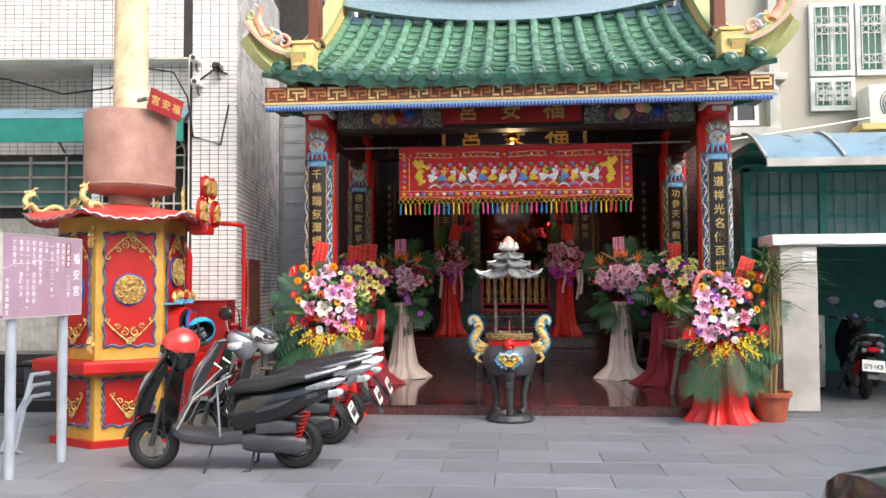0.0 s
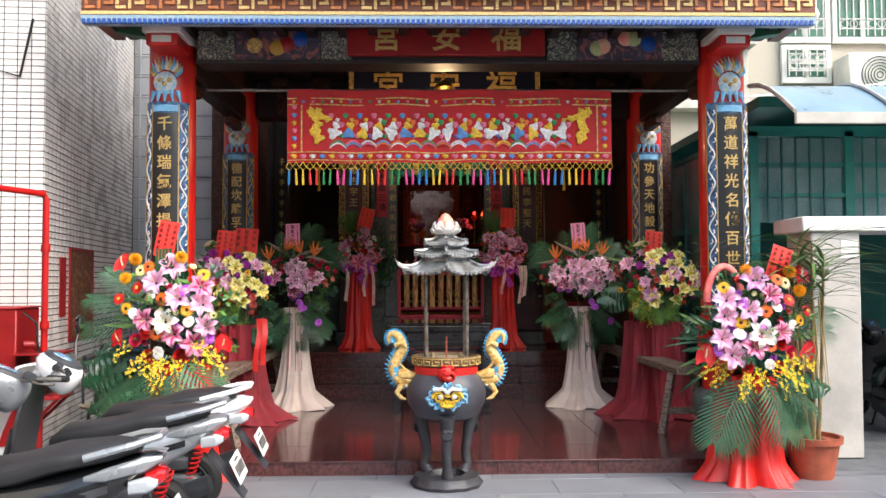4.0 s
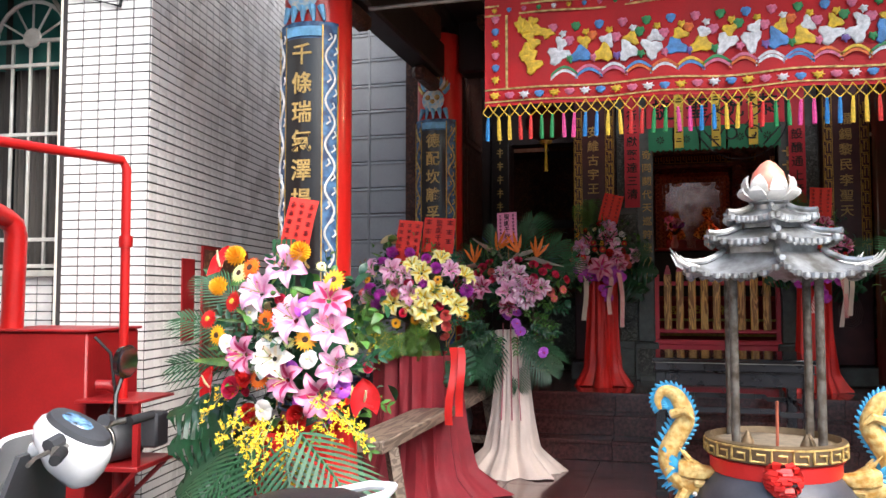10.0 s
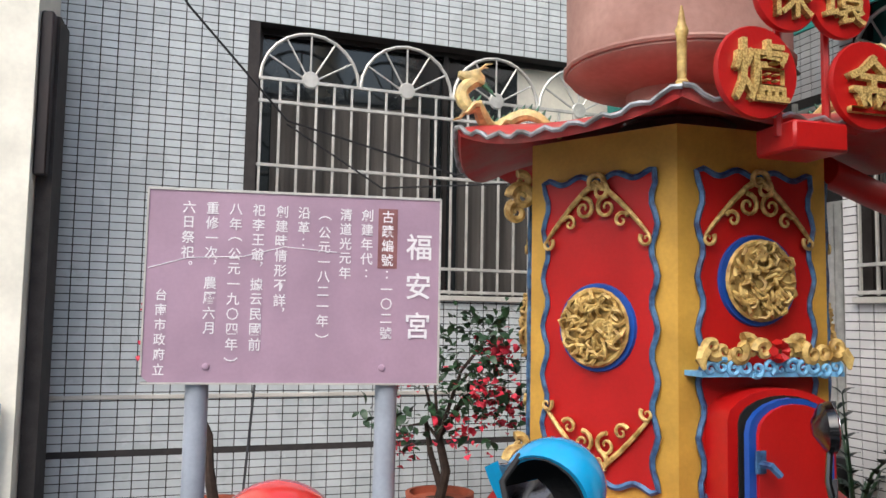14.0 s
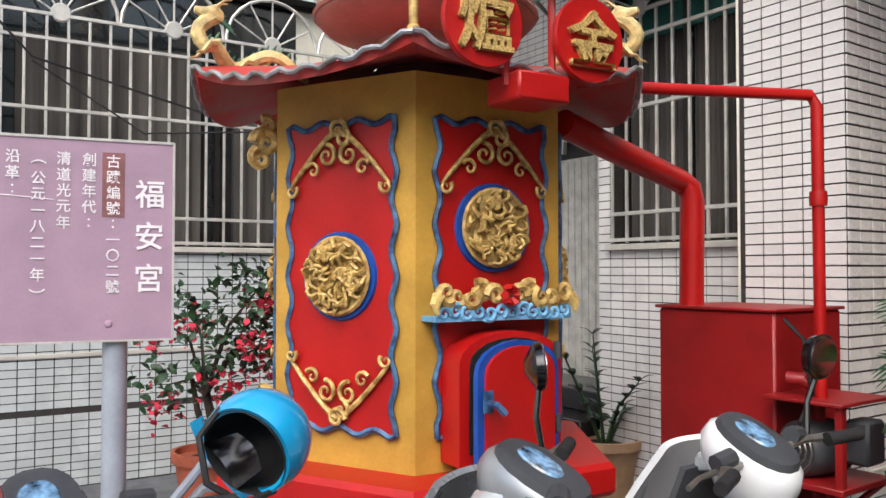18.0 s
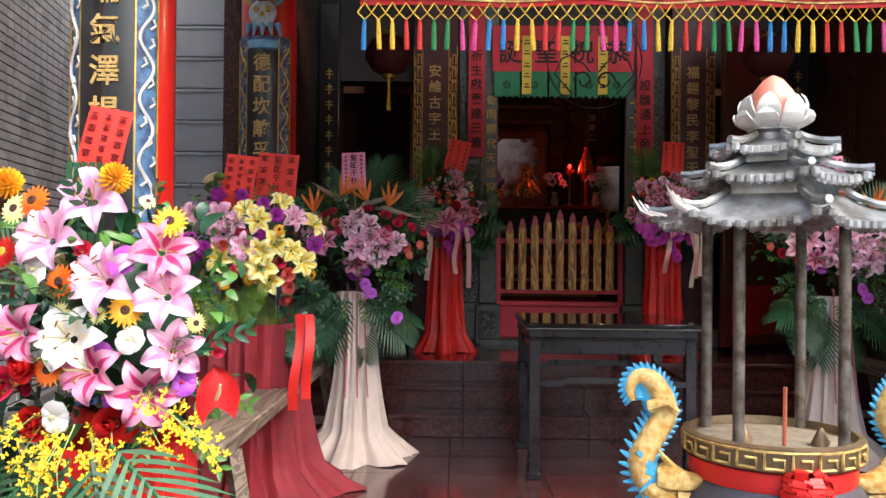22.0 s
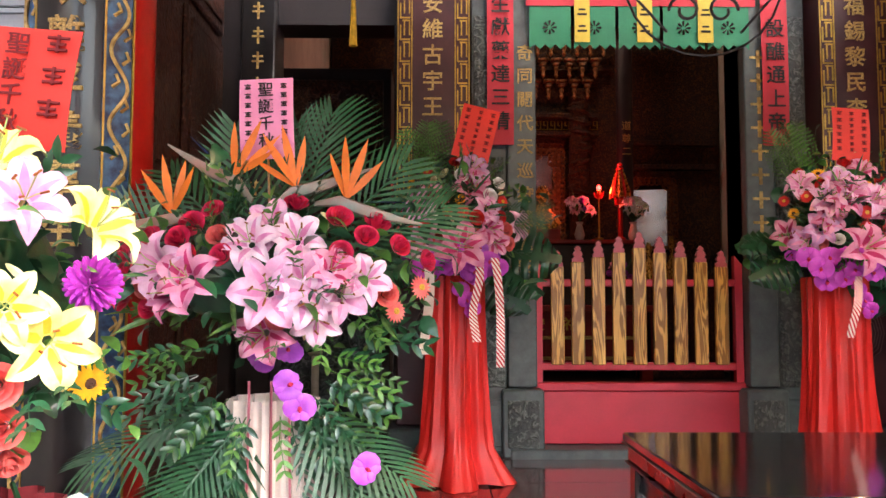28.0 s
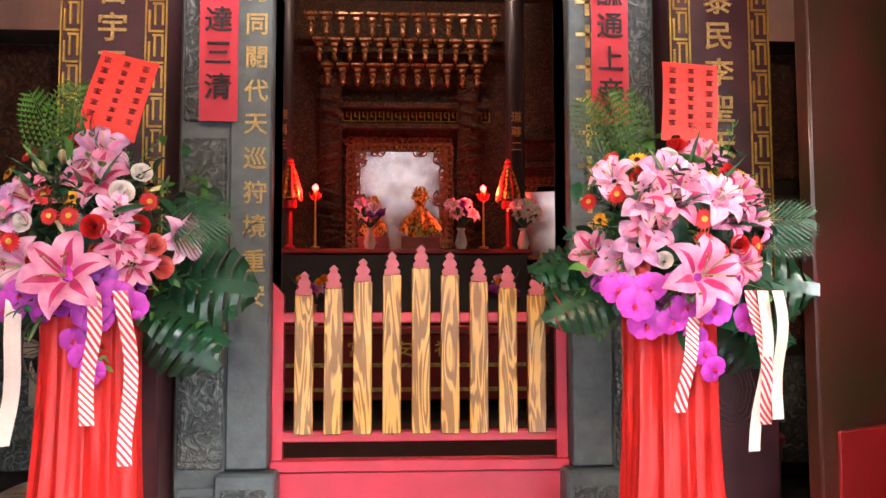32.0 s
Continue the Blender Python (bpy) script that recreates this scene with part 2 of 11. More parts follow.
DKGRN = mat("dark_green_curtain", srgb(30, 56, 52), 0.85, var=0.35, scale=5, bump=0.5, bscale=12, stretch=(1, 1, 0.1))
CURT = mat("grey_curtain", srgb(86, 82, 78), 0.9, var=0.4, scale=6, bump=0.8, bscale=9, stretch=(1.5, 1.5, 0.06), bdist=0.03)
PANE = mat("dark_window_pane", srgb(40, 44, 46), 0.08, var=0.2, scale=2, bump=0, coat=0.6)
SIDING = mat("grey_metal_siding", srgb(150, 153, 158), 0.5, metal=0.0, var=0.15, scale=3, bump=0.1)
PURPLE = mat("mauve_sign_board", srgb(170, 142, 162), 0.45, var=0.12, scale=4, bump=0.05)
SIGNG = mat("pale_blue_grey_post", srgb(158, 166, 178), 0.45, var=0.15, scale=6)
TERRA = mat("terracotta", srgb(168, 88, 62), 0.75, var=0.25, scale=10, bump=0.3)
BARK = mat("dark_bark", srgb(62, 48, 40), 0.9, var=0.4, scale=20, bump=0.8, bscale=50)
SOIL = mat("potting_soil", srgb(52, 40, 30), 0.95, var=0.4, scale=30, bump=0.8)
WEATH = grained("weathered_grey_plank", srgb(134, 118, 104), srgb(84, 70, 60), 0.6, 2.0, "Y", 4, 0.3)
PINE = grained("varnished_pine", srgb(228, 174, 82), srgb(132, 80, 26), 0.35, 2.4, "Z", 8, 0.1, 0.3)
EBONY = mat("black_varnished_timber", srgb(36, 34, 36), 0.28, var=0.3, scale=8, bump=0.05, coat=0.4)
CLOTHR = mat("red_satin", srgb(216, 38, 32), 0.42, var=0.15, scale=5, bump=0.2, bscale=140)
CLOTHM = mat("maroon_velvet", srgb(140, 34, 46), 0.7, var=0.25, scale=5, bump=0.3, bscale=140)
CLOTHW = mat("ivory_chiffon", srgb(226, 208, 196), 0.6, var=0.12, scale=5, bump=0.2, bscale=140)
CLOTHP = mat("dusty_pink_chiffon", srgb(178, 96, 108), 0.6, var=0.15, scale=5, bump=0.2, bscale=140)
BANR = mat("red_banner_satin", srgb(184, 18, 24), 0.7, var=0.2, scale=4, bump=0.3, bscale=120)
CARD = mat("red_paper_card", srgb(226, 52, 38), 0.6, var=0.08, scale=6)
POSTR = mat("crimson_paper", srgb(196, 44, 60), 0.65, var=0.12, scale=5)
CARDP = mat("pink_paper_card", srgb(240, 150, 190), 0.6, var=0.08, scale=6)
INK = mat("black_ink", srgb(30, 24, 26), 0.7, var=0.1, scale=10, bump=0)
INKR = mat("dark_red_ink", srgb(120, 14, 20), 0.7, var=0.1, scale=10, bump=0)
INKW = mat("white_lettering", srgb(236, 232, 236), 0.5, var=0.05, scale=10, bump=0)
RUBBER = mat("black_rubber", srgb(30, 30, 32), 0.75, var=0.3, scale=14, bump=0.4)
PLASTB = mat("gloss_black_plastic", srgb(15, 16, 18), 0.2, var=0.2, scale=5, bump=0.03, coat=0.5)
PLASTG = mat("dark_grey_plastic", srgb(62, 64, 68), 0.5, var=0.2, scale=8)
PLASTW = mat("pearl_white_plastic", srgb(228, 230, 232), 0.22, var=0.06, scale=5, bump=0.02, coat=0.5)
PLASTS = mat("silver_plastic", srgb(150, 154, 158), 0.3, metal=0.4, var=0.12, scale=6, bump=0.03, coat=0.3)
VINYL = mat("black_vinyl_seat", srgb(36, 36, 38), 0.5, var=0.2, scale=8, bump=0.35, bscale=200)
LENSR = mat("red_lens", srgb(190, 24, 28), 0.15, var=0.15, scale=8, bump=0, coat=0.6)
LENSC = mat("clear_lens", srgb(200, 206, 210), 0.1, metal=0.3, var=0.15, scale=8, bump=0, coat=0.6)
PLATEW = mat("white_plate", srgb(225, 226, 220), 0.4, var=0.06, scale=8, bump=0.02)
HELR = mat("red_helmet_gloss", srgb(206, 50, 44), 0.2, var=0.1, scale=3, bump=0, coat=0.8)
HELB = mat("sky_blue_helmet_gloss", srgb(38, 160, 214), 0.2, var=0.1, scale=3, bump=0, coat=0.8)
TEAL = mat("teal_painted_steel", srgb(40, 128, 118), 0.45, var=0.2, scale=5)
AWNB = mat("blue_awning_sheet", srgb(120, 150, 168), 0.3, var=0.2, scale=3, bump=0.1)
PEACH = mat("pink_peach_ceramic", srgb(226, 130, 110), 0.35, var=0.25, scale=9, bump=0.1, second=srgb(240, 190, 160))
CERW = mat("white_ceramic", srgb(222, 218, 212), 0.4, var=0.2, scale=14, bump=0.2)
CREAMW = mat("cream_plaster", srgb(236, 232, 218), 0.8, var=0.14, scale=2.5, bump=0.35, bscale=30)
MOSG = mat("grey_mosaic_facade", srgb(190, 180, 164), 0.6, var=0.15, scale=90, bump=0.5, bscale=90)


# ---- mesh helpers ----
def bmx():
    return bmesh.new()


def finish(name, bm, material, smooth=38):
    me = bpy.data.meshes.new(name)
    bmesh.ops.recalc_face_normals(bm, faces=bm.faces)
    bm.to_mesh(me)
    bm.free()
    for mt in material if isinstance(material, (list, tuple)) else [material]:
        me.materials.append(mt)
    if smooth:
        me.polygons.foreach_set("use_smooth", [True] * len(me.polygons))
        me.set_sharp_from_angle(angle=radians(smooth))
    return me


def part(name, bm, material, parent=None, label="", at=None, smooth=38):
    """One mesh object, under a thing or a part."""
    data = bm if isinstance(bm, bpy.types.Mesh) else finish(name, bm, material, smooth)
    ob = new(name, data)
    if parent is not None:
        ob.parent = parent
    if at is not None:
        ob.matrix_basis = at
    return tagged(ob, label)


def thing(name, m, label, category, group="", kind=""):
    """An Empty at a thing's base, to carry its parts."""
    ob = new(name)
    ob.empty_display_size = 0.1
    ob.matrix_basis = m
    return tagged(ob, label, category, group, kind)


def shell(name, bm, material, label, category, kind="structure", at=None, smooth=38):
    ob = part(name, bm, material, None, "", at, smooth)
    return tagged(ob, label, category, "", kind)


def box(bm, x0, x1, y0, y1, z0, z1, bev=0.0, m=None, mi=0):
    vs = [bm.verts.new((x, y, z)) for x in (x0, x1) for y in (y0, y1) for z in (z0, z1)]
    fs = [bm.faces.new([vs[i] for i in q]) for q in ((0, 1, 3, 2), (4, 6, 7, 5), (0, 4, 5, 1), (2, 3, 7, 6), (0, 2, 6, 4), (1, 5, 7, 3))]
    if bev:
        es = list({e for f in fs for e in f.edges})
        r = bmesh.ops.bevel(bm, geom=es, offset=bev, segments=1, affect="EDGES", profile=0.5)
        vs = list({v for f in r["faces"] for v in f.verts} | {v for f in fs if f.is_valid for v in f.verts})
        fs = list({f for v in vs for f in v.link_faces})
    for f in fs:
        f.material_index = mi
    if m is not None:
        bmesh.ops.transform(bm, matrix=m, verts=[v for v in vs if v.is_valid])
    return bm


def tube(bm, pts, r, n=8, caps=True, mi=0, flat=1.0):
    """A round bar along points; r is one radius or one for each point."""
    pts = [Vector(p) for p in pts]
    rs = r if isinstance(r, (list, tuple)) else [r] * len(pts)
    rings, up = [], None
    for i, p in enumerate(pts):
        d = (pts[min(i + 1, len(pts) - 1)] - pts[max(i - 1, 0)]).normalized()
        if up is None:
            up = Vector((0, 0, 1)) if abs(d.z) < 0.9 else Vector((1, 0, 0))
        a = d.cross(up).normalized()
        b = a.cross(d).normalized()
        up = b
        rings.append([bm.verts.new(p + rs[i] * (a * math.cos(6.28318 * k / n) + flat * b * math.sin(6.28318 * k / n))) for k in range(n)])
    for r0, r1 in zip(rings, rings[1:]):
        for k in range(n):
            bm.faces.new((r0[k], r0[(k + 1) % n], r1[(k + 1) % n], r1[k])).material_index = mi
    if caps:
        bm.faces.new(rings[0][::-1]).material_index = mi
        bm.faces.new(rings[-1]).material_index = mi
    return bm


def lathe(bm, prof, n=24, c=(0, 0, 0), wave=None, mi=0, caps=True, phase=0.0):
    """A turned body from (radius, height) pairs; wave(angle, height) may scale the radius."""
    rings = []
    for r, z in prof:
        ring = []
        for k in range(n):
            a = 2 * math.pi * k / n + phase
            q = r * (wave(a, z) if wave else 1)
            ring.append(bm.verts.new((c[0] + q * math.cos(a), c[1] + q * math.sin(a), c[2] + z)))
        rings.append(ring)
    for r0, r1 in zip(rings, rings[1:]):
        for k in range(n):
            bm.faces.new((r0[k], r0[(k + 1) % n], r1[(k + 1) % n], r1[k])).material_index = mi
    if caps:
        bm.faces.new(rings[0][::-1]).material_index = mi
        bm.faces.new(rings[-1]).material_index = mi
    return bm


def sheet(bm, f, nu, nv, mi=0, thick=0.0):
    """A surface from f(u, v), u and v from 0 to 1; with a thickness, closed at its rim."""
    g = [[Vector(f(i / nu, j / nv)) for j in range(nv + 1)] for i in range(nu + 1)]
    a = [[bm.verts.new(p) for p in row] for row in g]
    for i in range(nu):
        for j in range(nv):
            bm.faces.new((a[i][j], a[i + 1][j], a[i + 1][j + 1], a[i][j + 1])).material_index = mi
    if thick:
        def nrm(i, j):
            du = g[min(i + 1, nu)][j] - g[max(i - 1, 0)][j]
            dv = g[i][min(j + 1, nv)] - g[i][max(j - 1, 0)]
            w = du.cross(dv)
            return w.normalized() if w.length > 1e-9 else Vector((0, 0, 1))
        b = [[bm.verts.new(g[i][j] - thick * nrm(i, j)) for j in range(nv + 1)] for i in range(nu + 1)]
        for i in range(nu):
            for j in range(nv):
                bm.faces.new((b[i][j], b[i][j + 1], b[i + 1][j + 1], b[i + 1][j])).material_index = mi
        rim = [(i, 0) for i in range(nu)] + [(nu, j) for j in range(nv)] + [(i, nv) for i in range(nu, 0, -1)] + [(0, j) for j in range(nv, 0, -1)]
        for (i, j), (k, l) in zip(rim, rim[1:] + rim[:1]):
            bm.faces.new((a[i][j], b[i][j], b[k][l], a[k][l])).material_index = mi
    return bm


def slab(bm, pts, d, m=None, mi=0):
    """A flat outline in x and z, pulled back by d along y."""
    f0 = [bm.verts.new((x, 0, z)) for x, z in pts]
    f1 = [bm.verts.new((x, d, z)) for x, z in pts]
    fs = [bm.faces.new(f0), bm.faces.new(f1[::-1])]
    for i in range(len(pts)):
        k = (i + 1) % len(pts)
        fs.append(bm.faces.new((f0[k], f0[i], f1[i], f1[k])))
    for f in fs:
        f.material_index = mi
    if m is not None:
        bmesh.ops.transform(bm, matrix=m, verts=f0 + f1)
    return bm


def loft(bm, secs, n=14, mi=0, power=2.6, caps=True):
    """A body along x from sections (x, y, z, half width, half height)."""
    rings = []
    for x, y, z, w, h in secs:
        ring = []
        for k in range(n):
            a = 2 * math.pi * k / n
            c, s = math.cos(a), math.sin(a)
            e = 2 / power
            ring.append(bm.verts.new((x, y + w * math.copysign(abs(c) ** e, c), z + h * math.copysign(abs(s) ** e, s))))
        rings.append(ring)
    for r0, r1 in zip(rings, rings[1:]):
        for k in range(n):
            bm.faces.new((r0[k], r0[(k + 1) % n], r1[(k + 1) % n], r1[k])).material_index = mi
    if caps:
        bm.faces.new(rings[0][::-1]).material_index = mi
        bm.faces.new(rings[-1]).material_index = mi
    return bm


GLYPHS = {}


def glyph(ch, material, depth=0.012, key=""):
    """The mesh of one character, 1 high, in the x-z plane, face towards -y, its middle at the origin."""
    k = (ch, material.name, depth, key)
    if k not in GLYPHS:
        cu = bpy.data.curves.new("glyph", "FONT")
        cu.body, cu.extrude, cu.align_x, cu.align_y, cu.resolution_u = ch, depth / 2, "CENTER", "CENTER", 2
        cu.offset = 0.012 if key == "bold" else 0.004
        ob = new("glyph", cu)
        me = bpy.data.meshes.new_from_object(ob.evaluated_get(bpy.context.evaluated_depsgraph_get()))
        bpy.data.objects.remove(ob)
        me.transform(Matrix.Rotation(radians(90), 4, "X"))
        xs = [v.co.x for v in me.vertices]
        zs = [v.co.z for v in me.vertices]
        if xs:
            me.transform(Matrix.Translation((-(min(xs) + max(xs)) / 2, 0, -(min(zs) + max(zs)) / 2)))
        me.materials.clear()
        me.materials.append(material)
        GLYPHS[k] = me
    return GLYPHS[k]


def column_text(text, x, y, z0, step, size, material, parent, depth=0.03, key="", sx=1.0):
    """Characters one under another, from z0 down, each a part."""
    for i, ch in enumerate(text):
        if ch != " ":
            part("character", glyph(ch, material, depth, key), None, parent, at=Matrix.LocRotScale((x, y, z0 - i * step), None, (size * sx, size, size)))


def row_text(text, x0, y, z, step, size, material, parent, depth=0.03, key=""):
    for i, ch in enumerate(text):
        if ch != " ":
            part("character", glyph(ch, material, depth, key), None, parent, at=Matrix.LocRotScale((x0 + i * step, y, z), None, (size, size, size)))


# ---- ground ----
bm = bmx()
box(bm, -250, 250, -250, 250, -0.3, -0.006)
ground = shell("ground", bm, PAVEJ, "grey paved forecourt running out to the street", "ground")

# ---- temple platform and steps ----
PZ, HZ = 0.12, 0.64
bm = bmx()
box(bm, -2.85, 2.85, 9.78, 13.22, -0.05, PZ - 0.012)
box(bm, -2.85, 2.85, 13.2, 13.44, -0.05, 0.293 - 0.012)
box(bm, -2.85, 2.85, 13.45, 13.69, -0.05, 0.467 - 0.012)
box(bm, -2.85, 2.85, 13.7, 23.0, -0.05, HZ - 0.012)
platform = shell("platform", bm, GROUT, "raised temple platform with three steps under maroon granite slabs", "platform")

# ---- hall walls ----
bm = bmx()
box(bm, -2.85, 2.85, 15.0, 15.25, 3.9, 6.5)
hall_front = shell("wall_hall_front", bm, DARKW, "dark timber hall front with a middle door and two side doorways", "wall")
for x0, x1, z0, z1 in ((-1.46, -0.62, HZ, 3.2), (0.62, 1.46, HZ, 3.2), (-2.85, -2.25, HZ, 3.2), (2.25, 2.85, HZ, 3.2), (-2.85, 2.85, 3.2, 3.9)):
    bm = bmx()
    box(bm, x0, x1, 15.0, 15.25, z0, z1)
    part("lintel" if z0 > 3 else "pier", bm, DARKW, hall_front)
bm = bmx()
for s in (-1, 1):
    box(bm, min(s * 2.62, s * 2.85), max(s * 2.62, s * 2.85), 15.252, 23.0, HZ, 6.5)
shell("wall_hall_side", bm, CREAMW, "whitewashed side walls inside the hall", "wall")
bm = bmx()
box(bm, -2.85, 2.85, 23.0, 23.2, 0, 6.5)
shell("wall_hall_back", bm, DARKW, "dark back wall of the hall", "wall")
bm = bmx()
box(bm, -2.85, 2.85, 13.2, 14.998, 5.2, 5.35)
box(bm, -2.85, 2.85, 15.0, 23.2, 6.5, 6.65)
for k in range(14):
    box(bm, -2.6 + k * 0.4, -2.52 + k * 0.4, 13.3, 14.99, 5.1, 5.2)
shell("ceiling", bm, DARKW, "dark timber ceiling boards with rafters over the hall", "ceiling")
bm = bmx()
for s in (-1, 1):
    x0, x1 = sorted((s * 2.5, s * 2.85))
    box(bm, x0, x1, 13.35, 15.0, HZ, 5.2)
shell("wall_porch_side", bm, WCARV2, "brown carved side walls of the porch", "wall")
for s in (-1, 1):
    for k in range(2):
        for z0, z1 in ((0.72, 1.5), (1.56, 2.05), (2.1, 3.05), (3.1, 3.8)):
            bm = bmx()
            y0 = 13.42 + 0.8 * k
            box(bm, -0.03, 0, 0, 0.72, 0, z1 - z0, 0.012)
            box(bm, -0.04, -0.028, 0.06, 0.66, 0.06, z1 - z0 - 0.06, 0.01)
            tagged(part("panel", bm, WCARV2, bpy.data.objects["wall_porch_side"], at=pose(s * 2.5, y0 if s > 0 else y0 + 0.72, z0, 0, 0, 0 if s > 0 else 180)), "carved brown panel")

# ---- building with white tiles, on the other side of a gap from the temple ----
BM = pose(-3.49, 10.3, 0, 0, 0, 5)     # its corner towards the temple; -x runs along its front, +y along its side
PX, PZT = 0.114, 0.0566


def tiles(name, parent, m, x0, x1, z0, z1, holes=(), near=None, off=0.0, gap=0.0035, glaze=(TILEW, TILEP)):
    """Glazed tiles in a stack bond over a wall face in local x and z, facing -y; those in the stretch near are parts, the rest one mesh."""
    bm = bmx()
    one = None
    nx, nz = int((x1 - x0) / PX + 0.05), int((z1 - z0) / PZT + 0.05)
    count = 0
    for i in range(nx):
        for k in range(nz):
            a, b = x0 + i * PX + 0.004, x0 + (i + 1) * PX - 0.004
            c, d = z0 + k * PZT + gap, z0 + (k + 1) * PZT - gap
            if any(a < h[1] and b > h[0] and c < h[3] and d > h[2] for h in holes):
                continue
            if near and near[0] < a < near[1] and near[2] < c < near[3] and count < 300:
                if one is None:
                    t = bmx()
                    box(t, 0, PX - 0.008, -0.006, 0.002, 0, PZT - 2 * gap, 0.0012)
                    one = finish("tile", t, glaze[1], 0)
                part("tile", one, None, parent, at=m @ Matrix.Translation((a, off, c)))
                count += 1
                continue
            j = 0.0012 * random.random()
            vs = [bm.verts.new(p) for p in ((a, -0.005 - j, c), (b, -0.005 - j, c), (b, -0.005 - j, d), (a, -0.005 - j, d), (a, 0.001, c), (b, 0.001, c), (b, 0.001, d), (a, 0.001, d))]
            for q in ((0, 1, 2, 3), (0, 4, 5, 1), (1, 5, 6, 2), (2, 6, 7, 3), (3, 7, 4, 0)):
                bm.faces.new([vs[x] for x in q])
    me = bpy.data.meshes.new(name)
    bm.to_mesh(me)
    bm.free()
    me.materials.append(glaze[0])
    ob = part("tile_field", me, None, parent, at=m @ Matrix.Translation((0, off, 0)))
    return tagged(ob, "white glazed wall tiles with dark joints", kind="stuff")


# wall with the arched grille behind the sign: local origin at its far left end, +x towards the temple
WM = pose(-7.08, 5.25, 0, 0, 0, 95)
W1H = (1.45, 4.55, 1.69, 3.72)
bm = bmx()
box(bm, -0.1, W1H[0], 0.0, 0.25, 0, 7.5)
box(bm, W1H[1], 5.5, 0.0, 0.25, 0, 7.5)
box(bm, W1H[0], W1H[1], 0.0, 0.25, 0, W1H[2])
box(bm, W1H[0], W1H[1], 0.0, 0.25, W1H[3], 7.5)
wall_1 = shell("wall_tiled_long", bm, GROUT, "long wall of white glazed tiles with a wide barred window", "wall", at=WM)
# front wall with pier, window bay and door bay
W2H = (-1.82, -0.72, 1.69, 3.62)
bm = bmx()
box(bm, -0.6, -0.03, 0.0, 0.3, 0, 9)
box(bm, -4.4, -0.6, 0.0, 0.3, 4.42, 9)
for a, b, c, d in ((-1.95, W2H[0], 0, 4.42), (W2H[1], -0.6, 0, 4.42), (W2H[0], W2H[1], 0, W2H[2]), (W2H[0], W2H[1], W2H[3], 4.42)):
    box(bm, a, b, 0.26, 0.46, c, d)
box(bm, -4.4, -1.95, 1.0, 1.2, 0, 4.42)
box(bm, -2.05, -1.95, 0.462, 1.0, 0, 4.42)
box(bm, -4.4, -0.6, 0.302, 1.2, 4.42, 4.55)
wall_2 = shell("wall_tiled_front", bm, GROUT, "tiled house front with a pier, a window bay and a deep door bay", "wall", at=BM)
bm = bmx()
box(bm, -4.4, -0.62, 0.0, 1.0, 4.402, 4.418)
box(bm, -0.618, -0.602, 0.0, 0.26, 0, 4.402)
shell("trim_bay", bm, CREAMW, "plastered soffit and reveal of the house bays", "trim", at=BM)
SM = BM @ pose(0, 0, 0, 0, 0, 93)
bm = bmx()
box(bm, 0.03, 3.62, 0.0, 0.25, 0, 9)
wall_3 = shell("wall_tiled_side", bm, GROUT, "tiled side wall along the gap beside the temple", "wall", at=SM @ pose(0, 0.0, 0))
bm = bmx()
box(bm, -12, -7.6, 3.5, 20, 0, 9)
shell("wall_house_core", bm, CREAMW, "plain body of the tiled house", "wall")

# ---- grey metal siding that closes the gap ----
bm = bmx()
box(bm, -4.6, -2.87, 13.9, 14.1, 0, 7)
siding = shell("wall_siding", bm, GROUT, "grey metal siding wall closing the gap beside the temple", "wall")
k = 0
z = 0.75
while z < 5.2:
    bm = bmx()
    box(bm, -4.3, -2.87, -0.02, 0.0, 0, 0.262, 0.006)
    box(bm, -4.3, -2.87, -0.03, -0.016, 0.232, 0.256, 0.004)
    part("panel", bm, SIDING, siding, at=pose(0, 13.9, z))
    z += 0.268
for x in (-3.92, -3.42, -2.98):
    bm = bmx()
    box(bm, x - 0.012, x + 0.012, 13.86, 13.902, 0.7, 5.2)
    part("cover_strip", bm, SIDING, siding)

# ---- cream house beside the sign ----
bm = bmx()
box(bm, -11, -6.45, -2.0, 5.32, 0, 9)
cream = shell("wall_cream_house", bm, CREAMW, "cream plastered house wall with hairline cracks", "wall")
# Solid strip; its dark colour stands for the shade in the gap.
bm = bmx()
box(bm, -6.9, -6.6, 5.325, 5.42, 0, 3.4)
shell("wall_gap_strip", bm, GROUT, "dark strip standing for the shaded gap between the houses", "wall")
bm = bmx()
box(bm, -6.6, -6.5, 5.325, 5.4, 2.35, 3.4, 0.01)
shell("trim_plank", bm, DARKW, "dark plank in the gap between houses", "trim")

# ---- far facade over the roofs at the temple's other side ----
bm = bmx()
box(bm, 2.9, 16, 17.0, 17.4, 2.2, 12)
house_r = shell("wall_mosaic_house", bm, MOSG, "beige mosaic facade of the house behind", "wall")
bm = bmx()
box(bm, -14, -4.1, 21, 21.4, 0, 11)
box(bm, 16, 16.4, -12, 40, 0, 10)
# Unseen wall added here to cut low skylight and bounce some back.
box(bm, -40, 40, -11.4, -11, 0, 7)
shell("wall_street_far", bm, CREAMW, "plain cream walls added round the street, out of sight", "wall")


# ---- temple: columns with couplet boards ----
def scroll_rope(bm, x, z0, z1, r, turns, w, y=0.0):
    pts = []
    n = int(turns * 10)
    for i in range(n + 1):
        a = i / n * turns * 2 * math.pi
        pts.append((x + w * math.sin(a), y, z0 + (z1 - z0) * i / n))
    tube(bm, pts, r, 4)


MASKP = mat("painted_mask", srgb(120, 172, 206), 0.5, var=0.3, scale=34, second=srgb(214, 206, 188), bump=0.6, bscale=60)


